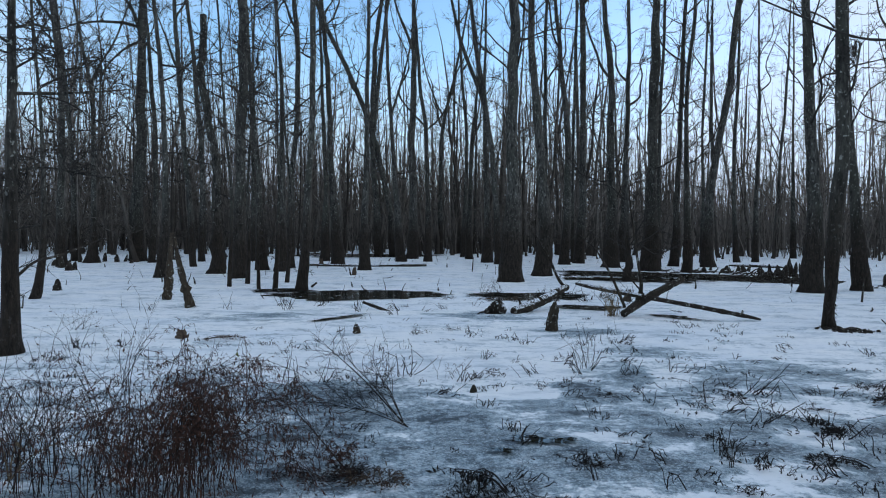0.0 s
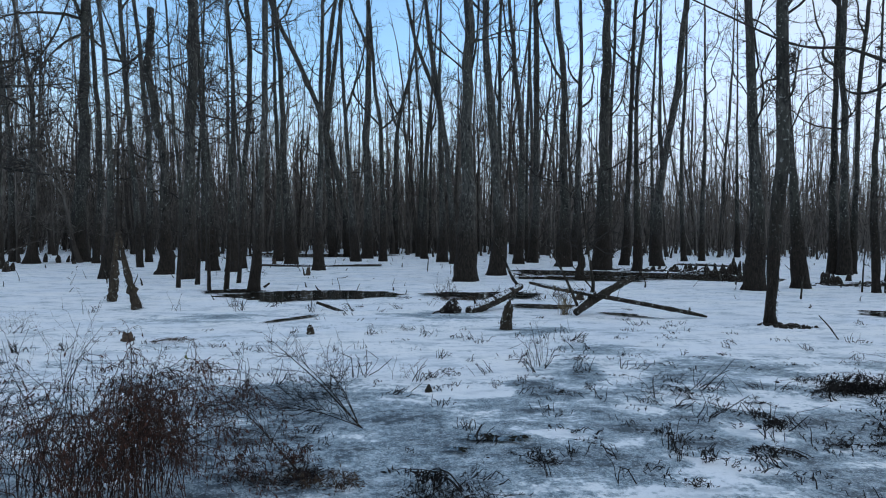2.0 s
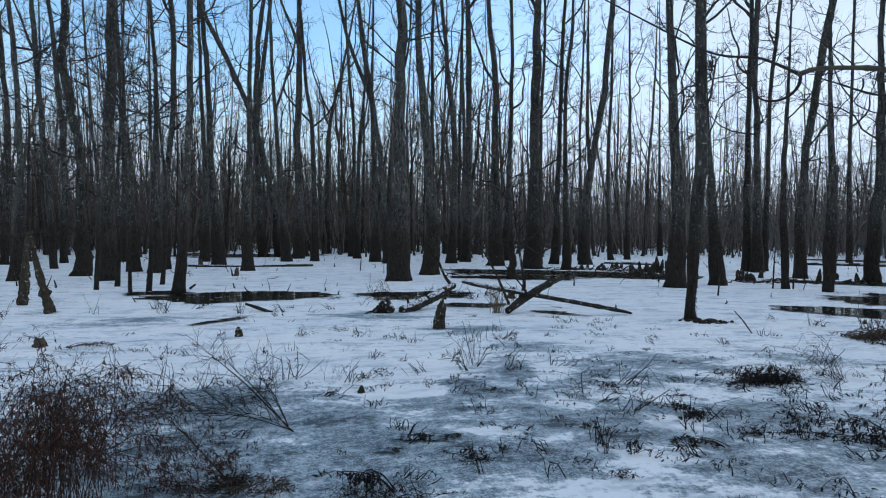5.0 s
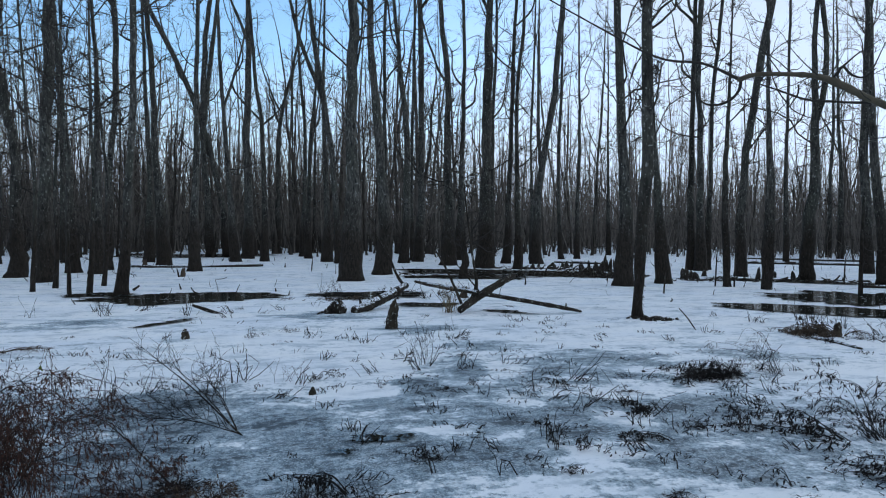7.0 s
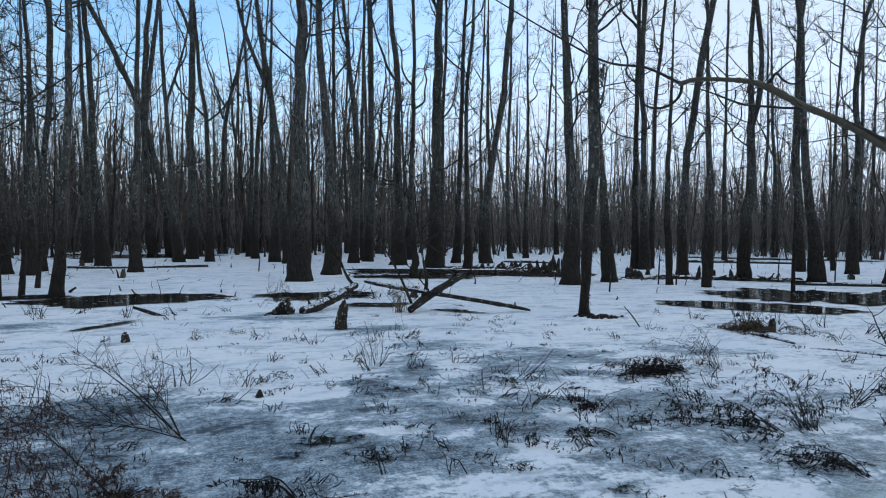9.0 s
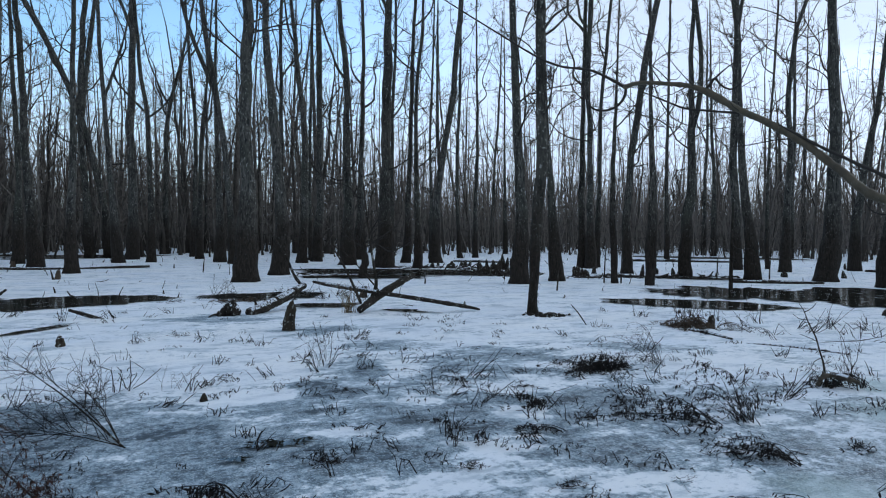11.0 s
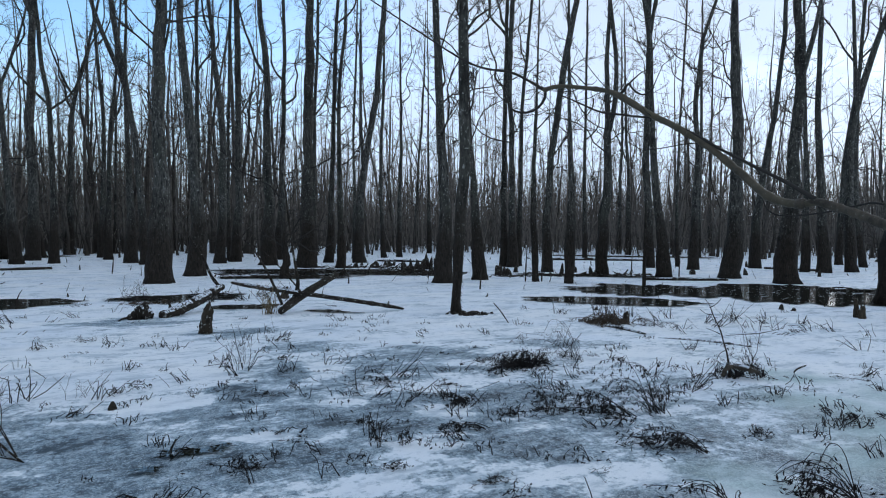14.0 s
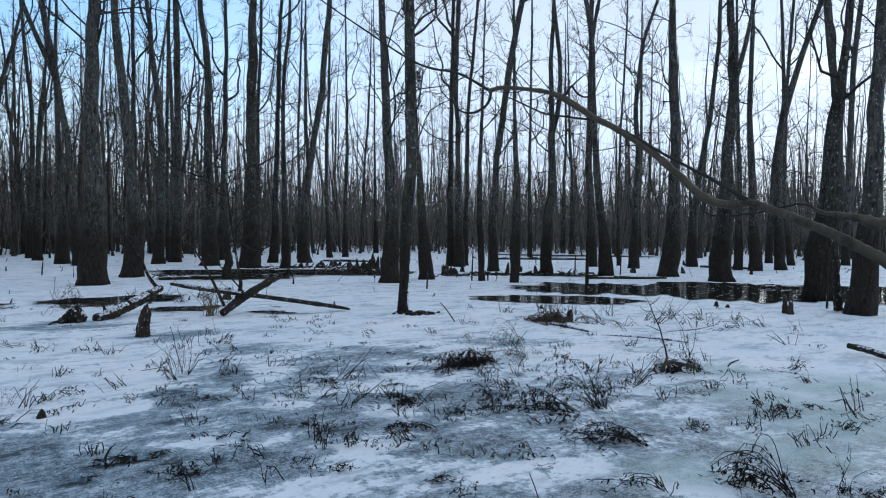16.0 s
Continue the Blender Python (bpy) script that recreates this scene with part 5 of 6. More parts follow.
KNEES_BY_BANK = [
    (-16.33, 27.08, 0.5, 0.3), (-14.90, 25.12, 0.42, 0.3), (-14.92, 25.52, 0.36, 0.22), (-17.71, 28.87, 0.3, 0.3), (12.60, 29.25, 0.2, 0.16), (11.86, 21.14, 0.2, 0.2), (29.08, 20.69, 0.3, 0.18), (21.22, 17.51, 0.2, 0.2),
    (12.81, 28.51, 0.30, 0.20), (13.44, 29.51, 0.24, 0.2), (13.17, 28.34, 0.38, 0.2), (11.92, 24.56, 0.45, 0.22), (11.35, 23.03, 0.34, 0.3), (11.68, 23.30, 0.3, 0.26), (12.75, 25.14, 0.32, 0.25),
]
KNEES_IN_CHANNEL = [
    (12.76, 24.63, 0.42, 0.3), (13.18, 24.93, 0.50, 0.24), (14.99, 27.46, 0.4, 0.2), (14.11, 25.53, 0.3, 0.28), (11.78, 21.97, 0.2, 0.25), (11.37, 21.79, 0.18, 0.3),
    (10.93, 27.65, 0.2, 0.25), (11.81, 27.79, 0.15, 0.2), (13.68, 20.19, 0.42, 0.24), (14.09, 20.37, 0.28, 0.24), (14.04, 20.00, 0.26, 0.22),
    (16.54, 19.93, 0.5, 0.2), (17.35, 19.09, 0.3, 0.2), (17.54, 20.30, 0.3, 0.2), (-17.76, 33.17, 0.45, 0.3), (-16.82, 32.64, 0.4, 0.25), (-16.77, 33.35, 0.45, 0.25), (-15.58, 31.54, 0.25, 0.2),
]
KNEES_AMONG_TRUNKS = [
    (12.76, 26.29, 0.45, 0.22), (12.21, 24.51, 0.55, 0.20), (13.36, 26.06, 0.40, 0.24), (14.63, 27.86, 0.70, 0.20), (13.18, 24.59, 0.50, 0.20), (14.90, 27.15, 0.45, 0.18), (12.57, 27.47, 0.30, 0.22), (11.62, 26.74, 0.25, 0.20), (11.76, 28.96, 0.25, 0.18), (11.16, 30.44, 0.30, 0.16), (13.02, 23.26, 0.35, 0.20), (14.93, 22.04, 0.30, 0.22), (15.39, 21.42, 0.28, 0.20), (22.83, 16.28, 0.30, 0.18), (24.59, 14.41, 0.35, 0.16), (29.95, 21.99, 0.30, 0.20),
]
for kx, ky, kh, kw in KNEES_BY_BANK + KNEES_IN_CHANNEL + KNEES_AMONG_TRUNKS:
    knee(kx, ky, kh * random.uniform(0.8, 1.15), kw * random.uniform(0.6, 0.95), random.uniform(-0.3, 0.3), squat=random.uniform(-0.1, 0.35))

# far logs frozen flat into the ice
for fa, fb, fw, fs in (((24.87, 31.39, 0.12), (29.88, 28.12, 0.19), 0.22, 81), ((16.76, 15.81, 0.19), (19.23, 14.40, 0.22), 0.12, 82), ((18.24, 10.44, 0.37), (19.16, 9.78, 0.40), 0.10, 83), ((28.16, 19.09, 0.31), (28.50, 16.68, 0.37), 0.18, 84), ((-10.41, 46.92, -0.02), (-8.82, 47.25, -0.02), 0.25, 85), ((14.37, 33.03, 0.33), (16.41, 30.93, 0.37), 0.15, 86), ((4.00, 22.18, 0.17), (6.50, 22.09, 0.23), 0.12, 87)):
    fm = tuple((p + q) / 2 for p, q in zip(fa, fb))
    fallen_log([(fa[0], fa[1], 0.03, fw * 0.7), (fm[0], fm[1], 0.05, fw), (fb[0], fb[1], 0.03, fw * 0.5)], "dark fallen trunk frozen flat into the ice", fs, snow=((0.15, 0.4), (0.5, 0.8)), n=24)

# sticks that stand upright in the ice
for sx, sy, sh in ((9.65, 15.13, 0.55), (0.98, 26.47, 0.6), (10.47, 19.74, 0.25), (12.62, 17.02, 1.1), (13.09, 16.77, 1.5), (14.35, 6.76, 1.3), (18.20, 17.83, 0.9), (19.54, 16.73, 1.0)):
    fallen_log([(sx, sy, -0.02, 0.05), (sx + 0.02, sy, sh * 0.5, 0.045), (sx + 0.05, sy, sh, 0.02)], "thin bare stick standing upright in the ice", int(sx * 37) % 97, name="stick", n=10, category="stick")
fallen_log([(*(14.03, 6.39, 0.01), 0.176), (*(14.01, 6.42, 0.47), 0.143), (*(14.00, 6.45, 0.93), 0.121), (*(13.98, 6.51, 1.51), 0.066)], "dead stem standing beside the large trunks", 77, name="dead_sapling", n=16, category="dead sapling")



def stubs(count, near, far_, arc, seed):
    """Short dead sticks and shoots round the feet of the trees."""
    rng = np.random.default_rng(seed)
    az = radians(arc[0]) + rng.random(count) * radians(arc[1] - arc[0])
    dist = near + (far_ - near) * rng.random(count)
    base = np.stack([np.sin(az) * dist, np.cos(az) * dist, 0 * az - 0.02], -1)
    tall = 0.10 + 0.38 * rng.random(count) ** 2
    p, r = sprout(rng, base, rng.normal(0, 0.35, (count, 3)) + np.array([0, 0, 1.0]), tall, 0.008 + 0.028 * rng.random(count) ** 3, 5, 0.16, 0.05, 0.4)
    tagged(Tubes().add(p, r, 4).object("dead_sticks", LOGBARK), "short dead sticks poking through the ice among trunks", "sticks", kind="stuff")


stubs(260, 15, 46, (-34, 68), 61)

# ---- overhanging bough, on a trunk by the shore ----


def bough_tree():
    root = new("leaning_tree")
    root.location = (3.75, 0.72, -0.02)
    o = np.array([3.75, 0.72, 0.0])

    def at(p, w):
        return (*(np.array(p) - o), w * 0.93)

    stem_mesh(np.random.default_rng(3), "trunk", np.linspace(0, 12, 26), np.linspace(0, 1.2, 26), np.interp(np.linspace(0, 12, 26), [0, 0.6, 3, 12], [0.55, 0.36, 0.3, 0.1]), np.array([1.0, 0.0]), np.array([0.0, 1.0]), root, 14, 0.15, 0.03)
    rng = np.random.default_rng(9)
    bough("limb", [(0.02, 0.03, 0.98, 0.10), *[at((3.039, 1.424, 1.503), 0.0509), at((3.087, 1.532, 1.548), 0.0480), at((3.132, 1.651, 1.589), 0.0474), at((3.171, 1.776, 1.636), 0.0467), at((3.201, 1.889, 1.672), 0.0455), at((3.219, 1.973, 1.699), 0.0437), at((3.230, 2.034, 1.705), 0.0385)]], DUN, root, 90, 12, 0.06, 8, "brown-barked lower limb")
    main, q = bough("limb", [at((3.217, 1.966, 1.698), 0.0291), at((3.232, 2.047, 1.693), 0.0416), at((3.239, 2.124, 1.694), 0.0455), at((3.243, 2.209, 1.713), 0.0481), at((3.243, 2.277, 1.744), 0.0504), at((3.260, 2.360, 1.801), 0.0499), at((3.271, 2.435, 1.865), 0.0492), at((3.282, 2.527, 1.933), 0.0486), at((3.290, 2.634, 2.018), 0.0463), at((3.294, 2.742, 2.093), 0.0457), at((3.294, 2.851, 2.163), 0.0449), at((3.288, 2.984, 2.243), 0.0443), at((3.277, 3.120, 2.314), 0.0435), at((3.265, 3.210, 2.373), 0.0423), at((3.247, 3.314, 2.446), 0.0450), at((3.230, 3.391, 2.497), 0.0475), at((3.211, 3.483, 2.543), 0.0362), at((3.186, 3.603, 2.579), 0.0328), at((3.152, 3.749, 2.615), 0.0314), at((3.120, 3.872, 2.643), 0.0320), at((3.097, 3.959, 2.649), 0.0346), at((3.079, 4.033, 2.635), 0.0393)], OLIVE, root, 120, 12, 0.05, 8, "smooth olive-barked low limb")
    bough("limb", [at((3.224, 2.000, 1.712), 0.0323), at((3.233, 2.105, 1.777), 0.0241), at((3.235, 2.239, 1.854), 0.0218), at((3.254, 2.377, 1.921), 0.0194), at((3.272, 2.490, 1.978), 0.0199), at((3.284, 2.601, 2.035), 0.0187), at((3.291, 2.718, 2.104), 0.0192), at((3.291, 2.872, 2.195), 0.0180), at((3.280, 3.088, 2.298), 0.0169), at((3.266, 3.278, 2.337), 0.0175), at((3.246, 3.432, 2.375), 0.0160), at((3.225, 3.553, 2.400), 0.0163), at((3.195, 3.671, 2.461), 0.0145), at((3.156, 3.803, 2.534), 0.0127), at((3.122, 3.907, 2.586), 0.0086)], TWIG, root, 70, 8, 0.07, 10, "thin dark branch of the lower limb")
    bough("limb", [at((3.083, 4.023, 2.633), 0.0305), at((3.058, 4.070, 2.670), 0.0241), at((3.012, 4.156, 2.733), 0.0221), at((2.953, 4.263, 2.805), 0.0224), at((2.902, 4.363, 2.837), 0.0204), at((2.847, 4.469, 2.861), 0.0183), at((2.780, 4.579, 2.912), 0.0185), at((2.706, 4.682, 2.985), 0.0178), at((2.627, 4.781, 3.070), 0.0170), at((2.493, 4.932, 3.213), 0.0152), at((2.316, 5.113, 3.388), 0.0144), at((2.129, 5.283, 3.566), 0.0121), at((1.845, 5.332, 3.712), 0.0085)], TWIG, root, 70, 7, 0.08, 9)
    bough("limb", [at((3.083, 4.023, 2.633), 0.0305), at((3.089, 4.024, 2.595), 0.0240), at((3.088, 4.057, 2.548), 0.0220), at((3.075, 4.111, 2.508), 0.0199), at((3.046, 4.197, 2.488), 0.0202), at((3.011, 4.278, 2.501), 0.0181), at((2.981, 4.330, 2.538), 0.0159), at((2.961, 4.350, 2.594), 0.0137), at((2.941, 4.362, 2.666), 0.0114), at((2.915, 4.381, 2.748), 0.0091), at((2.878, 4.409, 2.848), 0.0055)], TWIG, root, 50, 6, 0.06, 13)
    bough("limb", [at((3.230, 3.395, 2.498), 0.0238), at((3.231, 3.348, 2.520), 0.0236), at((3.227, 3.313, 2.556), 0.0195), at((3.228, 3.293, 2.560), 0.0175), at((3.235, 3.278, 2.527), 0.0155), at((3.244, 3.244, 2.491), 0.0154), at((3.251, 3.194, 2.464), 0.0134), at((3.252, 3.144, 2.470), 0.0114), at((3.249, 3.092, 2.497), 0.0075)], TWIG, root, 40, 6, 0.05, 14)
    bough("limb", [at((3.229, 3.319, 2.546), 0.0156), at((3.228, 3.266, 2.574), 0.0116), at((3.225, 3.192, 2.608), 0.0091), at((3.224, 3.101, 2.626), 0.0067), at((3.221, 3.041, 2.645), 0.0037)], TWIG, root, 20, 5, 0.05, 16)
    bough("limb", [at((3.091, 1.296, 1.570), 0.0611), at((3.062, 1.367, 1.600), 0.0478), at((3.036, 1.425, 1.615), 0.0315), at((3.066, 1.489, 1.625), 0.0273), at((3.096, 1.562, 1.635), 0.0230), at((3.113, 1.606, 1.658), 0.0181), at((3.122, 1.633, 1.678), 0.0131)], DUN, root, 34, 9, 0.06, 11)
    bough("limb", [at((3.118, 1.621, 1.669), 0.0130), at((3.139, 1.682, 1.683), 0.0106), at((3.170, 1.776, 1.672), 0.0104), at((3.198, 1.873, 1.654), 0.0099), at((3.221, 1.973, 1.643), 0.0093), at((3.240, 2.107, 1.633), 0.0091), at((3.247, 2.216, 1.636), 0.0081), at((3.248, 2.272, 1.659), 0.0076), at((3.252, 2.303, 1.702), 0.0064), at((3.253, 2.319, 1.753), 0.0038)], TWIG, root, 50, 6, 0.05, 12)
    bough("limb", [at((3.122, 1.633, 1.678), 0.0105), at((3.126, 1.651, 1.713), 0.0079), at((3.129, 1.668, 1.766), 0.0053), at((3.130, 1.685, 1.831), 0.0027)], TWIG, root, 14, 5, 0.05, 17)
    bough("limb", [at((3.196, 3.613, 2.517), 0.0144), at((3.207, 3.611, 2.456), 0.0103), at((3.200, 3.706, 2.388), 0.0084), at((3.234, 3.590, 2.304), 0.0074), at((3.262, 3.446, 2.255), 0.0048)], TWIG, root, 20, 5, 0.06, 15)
    for ku, kr in ((0.985, 0.017), (0.80, 0.020), (0.70, 0.016), (0.055, 0.030), (0.44, 0.022)):  # knots and branch collars
        i = int(ku * (len(q) - 1))
        c, n_ = q[i, :3], q[i + 1, :3] - q[i - 1, :3]
        n_ = n_ / np.linalg.norm(n_) * kr * 1.3
        Tubes().add([[*(c - n_)], [*(c - 0.4 * n_)], [*(c + 0.4 * n_)], [*(c + n_)]], [kr * 0.6, kr, kr * 0.95, kr * 0.55], 9, cap=True).object("knot", DUN, root)
    for s0, s1, n1 in ((0.30, 0.6, 3), (0.62, 1.0, 9)):
        i = rng.random(n1) * (s1 - s0) + s0
        p, w, r = along(q[None, :, :3], q[None, :, 3] / 2, np.zeros(n1, int), i)
        p1, r1 = sprout(rng, p, turn_off(rng, w, np.full(n1, 1.0)), 0.2 + 0.5 * rng.random(n1), np.full(n1, 0.004), 6, 0.25, 0.1, 0.3)
        for k in range(n1):
            Tubes().add(p1[k], r1[k], 4).object("twig", TWIG, root)
    return tagged(root, "leaning tree with a long low olive-barked bough", "tree")


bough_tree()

# ---- weeds ----
# the dense brown thicket at the near shore
def thicket(x, y, wide, deep, tall, canes, lean, seed, label, leaf_mat=None, shoots=9, leaves=4, arch=0.55, fall=(0.15, 0.75), low=0.06):
    """Fine canes that bow over, hung with a curtain of withered shoots and curled leaves."""
    rng = np.random.default_rng(seed)
    root = new("thicket")
    root.location = (x, y, -0.004)
    n = 11
    s = np.linspace(0, 1, n)
    base = np.stack([rng.normal(0, wide * 0.30, canes), rng.normal(0, deep * 0.4, canes)], -1)
    reach = np.stack([rng.normal(lean, arch, canes), rng.normal(0, 0.35, canes)], -1) * tall
    top = tall * (0.55 + 0.45 * rng.random(canes))
    peak = 0.55 + 0.25 * rng.random(canes)
    sink = rng.uniform(*fall, canes)
    p = np.zeros((canes, n, 3))
    p[..., :2] = base[:, None] + reach[:, None] * (s[None, :, None] ** 1.7)
    up = np.minimum(s[None] / peak[:, None], 1.0)
    down = np.maximum(s[None] - peak[:, None], 0) / (1 - peak[:, None])
    p[..., 2] = top[:, None] * (1 - (1 - up) ** 1.8) - (top * sink)[:, None] * down**1.5
    p += np.cumsum(rng.normal(0, 0.038, (canes, n, 3)), axis=1) * s[None, :, None] ** 0.5
    p[..., 2] = np.maximum(p[..., 2], 0.004)
    r = np.linspace(0.0026, 0.0011, n)[None] * (0.7 + 0.6 * rng.random((canes, 1)))
    tubes = Tubes().spikes(p, r, 4)
    i2 = np.repeat(np.arange(canes), shoots)
    q, w, rr = along(p, r, i2, low + (1 - low) * rng.random(len(i2)))
    way = turn_off(rng, w, 0.8 + 0.7 * rng.random(len(i2))) + np.array([0, 0, -0.25])
    p2, r2 = sprout(rng, q, way, 0.06 + 0.20 * rng.random(len(i2)), np.maximum(rr * 0.65, 0.0012), 6, 0.34, -0.22, 0.5)
    p2[..., 2] = np.maximum(p2[..., 2], 0.004)
    tubes.spikes(p2, r2, 3)
    tagged(tubes.object("stalk_tangle", CANE, root), kind="stuff")
    i3 = np.repeat(np.arange(len(i2)), leaves)
    q, w, _ = along(p2, r2, i3, 0.15 + 0.85 * rng.random(len(i3)))
    L = 0.012 + 0.026 * rng.random(len(i3))
    d = w * 0.6 + rng.normal(0, 0.45, q.shape) + np.array([0, 0, -0.8])
    tagged(Blades().add(rng, q, d, L, L * (0.07 + 0.09 * rng.random(len(i3)))).object("foliage", leaf_mat or RUST, root), kind="stuff")
    return tagged(root, label, "thicket", group="shore thickets")


thicket(-1.54, 3.68, 0.50, 0.36, 0.74, 62, 0.34, 301, "dense tangled thicket of withered brown weeds", shoots=18, leaves=4, arch=0.5, fall=(0.10, 0.60), low=0.22)
thicket(-1.46, 3.94, 0.34, 0.30, 0.80, 17, 0.10, 302, "drooping brown weed thicket over dark ice", shoots=17, leaves=4, arch=0.4, fall=(0.1, 0.5), low=0.3)
thicket(-1.72, 3.56, 0.44, 0.34, 0.60, 46, 0.10, 303, "tangled withered brown thicket at the water's edge", shoots=15, leaves=4, arch=0.6, low=0.1)
thicket(-2.50, 3.66, 0.80, 0.40, 0.66, 36, 0.1, 304, "loose stand of thin withered weeds", shoots=10, leaves=2, arch=0.35, fall=(0.05, 0.5))
thicket(-0.98, 4.10, 0.24, 0.20, 0.22, 9, -0.2, 305, "low rust-brown weeds at the ice edge", shoots=9, leaves=3, arch=0.8)
for wx, wy, ww, wh in ((-2.75, 3.80, 0.50, 0.95), (-2.40, 3.70, 0.40, 0.90), (-2.25, 3.90, 0.55, 1.11), (-2.07, 3.82, 0.46, 1.14), (-2.51, 3.99, 0.58, 1.08), (-2.85, 4.17, 0.44, 1.07), (-2.02, 4.00, 0.43, 1.02), (-1.86, 4.20, 0.36, 0.97)):
    weed(wx, wy, ww * 0.55, wh, stems=7, leaves=5, droop=0.0, leaf=0.035, side_shoots=5, thick=0.78, label="tall thin bare weed stalks above the thicket", group="tall stalks")
weed(-2.68, 3.89, 0.17, 0.62, stems=5, leaves=2, droop=0.03, stem_mat=STRAW, leaf_mat=STRAW, leaf=0.12, thick=2.2, side_shoots=0, label="pale straw-coloured reed stems", group="reeds", name="reed", category="reed")


def leaf_weed(x, y, z):
    """A thin leaning stem that still carries one green leaf near its tip."""
    rng = np.random.default_rng(71)
    root = new("weed")
    root.location = (x - 0.12, y - 0.05, -0.004)
    s = np.linspace(0, 1, 9)[:, None]
    p = np.array([0.12, 0.05, z + 0.05]) * np.concatenate([s**1.6, s**1.6, s], 1) + rng.normal(0, 0.006, (9, 3)) * s
    stem = Tubes().add(p, np.linspace(0.0030, 0.0012, 9), 5).object("stem", STRAW, root)
    tip = p[7:8]
    Blades().add(rng, tip, np.array([[0.05, 0.0, -1.0]]), np.array([0.052]), np.array([0.014])).object("leaf", GREEN, stem, "single yellow-green leaf")
    return tagged(root, "thin weed with a last green leaf", "weed", group="reeds")


leaf_weed(-1.56, 4.69, 0.69)
# leaning stalks with twigs
for tip, foot, w0, sd in (((-1.51, 7.31, 0.31), (-0.36, 5.04, -0.01), 0.014, 61), ((-1.70, 5.83, 0.14), (-0.71, 4.15, -0.01), 0.011, 62), ((-0.85, 6.61, 0.20), (-0.39, 5.09, 0.00), 0.009, 63), ((-0.75, 6.42, 0.15), (-0.39, 5.09, 0.00), 0.008, 64), ((-1.19, 6.76, 0.28), (-0.40, 5.14, -0.01), 0.010, 65), ((-1.19, 5.62, 0.03), (-0.38, 5.07, 0.0), 0.008, 66), ((-0.98, 5.62, 0.04), (-0.39, 5.08, 0.0), 0.005, 67)):
    st, q, o = fallen_log([(*foot, w0), (*((np.array(foot) * 0.6 + np.array(tip) * 0.4) + np.array([0, 0, 0.04])), w0 * 0.8), (*tip, w0 * 0.3)], "thin dead stalk leaning low over the ice", sd, name="dead_stalk", n=18, rough=0.04, category="stalk")
    rng = np.random.default_rng(sd)
    n1 = 16
    p, w, r = along(q[None, :, :3], q[None, :, 3] / 2, np.zeros(n1, int), 0.35 + 0.65 * rng.random(n1))
    p1, r1 = sprout(rng, p, turn_off(rng, w, np.full(n1, 0.7)), 0.12 + 0.35 * rng.random(n1), np.full(n1, 0.003), 6, 0.15, 0.04, 0.4)
    tb = Tubes().add(p1, r1, 4)
    i2 = np.repeat(np.arange(n1), 3)
    p, w, r = along(p1, r1, i2, 0.2 + 0.8 * rng.random(len(i2)))
    p2, r2 = sprout(rng, p, turn_off(rng, w, np.full(len(i2), 0.8)), 0.06 + 0.14 * rng.random(len(i2)), np.full(len(i2), 0.002), 4, 0.2, 0.05, 0.5)
    tb.add(p2, r2, 3)
    tagged(tb.object("twig_spray", STEM, st), kind="stuff")
weed(-0.98, 6.25, 0.80, 0.32, stems=14, leaves=3, droop=0.10, leaf=0.03, side_shoots=4, label="loose mesh of bare twigs on the snow", group="twig heaps")
weed(-1.43, 5.78, 0.89, 0.31, stems=26, leaves=4, droop=0.22, leaf=0.035, side_shoots=4, label="low bare twigs lying over grey ice", group="twig heaps")
weed(-1.12, 4.81, 0.69, 0.16, stems=22, leaves=5, droop=0.3, leaf=0.04, side_shoots=3, label="low bare twigs lying over grey ice", group="twig heaps")
weed(-0.68, 4.28, 0.14, 0.34, stems=16, leaves=14, droop=0.10, leaf=0.045, lean=(-0.75, 0.15), side_shoots=4, stem_mat=CANE, leaf_mat=RUST, label="upright rust-brown weed at the ice edge")
weed(-0.76, 4.00, 0.60, 0.20, stems=60, leaves=12, droop=0.25, leaf=0.045, side_shoots=3, stem_mat=CANE, leaf_mat=LEAF, label="dark matted weeds at the ice edge")
weed(-0.48, 3.88, 0.44, 0.19, stems=40, leaves=8, droop=0.18, leaf=0.05, stem_mat=CANE, leaf_mat=DRAB, label="matted dead brown grass in the ice", group="grass tufts")
weed(0.08, 3.64, 0.35, 0.26, stems=20, leaves=14, droop=0.30, leaf=0.04, thick=1.6, label="curled dark fern drooping over ice")
weed(0.35, 3.63, 0.38, 0.24, stems=20, leaves=14, droop=0.30, leaf=0.04, thick=1.6, label="curled dark fern drooping over ice")
# the middle of the clearing
weed(3.03, 12.07, 0.37, 0.68, stems=34, leaves=2, droop=0.02, stem_mat=STRAW, leaf_mat=STRAW, leaf=0.10, side_shoots=0, label="tuft of tall straw-coloured grass by the log", group="grass tufts", name="grass_tuft", category="grass", thick=1.6)
weed(1.56, 7.64, 0.34, 0.55, stems=9, leaves=2, droop=-0.02, leaf=0.03, side_shoots=3, label="thin upright bare sapling twigs in snow", group="saplings")
weed(-0.06, 6.74, 0.30, 0.30, stems=8, leaves=2, droop=0.02, leaf=0.03, side_shoots=3, label="thin upright bare sapling twigs in snow", group="saplings")
weed(0.85, 6.33, 0.20, 0.19, stems=6, leaves=6, droop=0.2, leaf=0.05)
weed(2.28, 5.99, 0.26, 0.26, stems=8, leaves=5, droop=0.1, leaf=0.04)
weed(2.59, 6.04, 0.46, 0.15, stems=12, leaves=9, droop=0.24, leaf=0.05)
weed(1.85, 4.79, 0.23, 0.16, stems=9, leaves=8, droop=0.25, leaf=0.05)
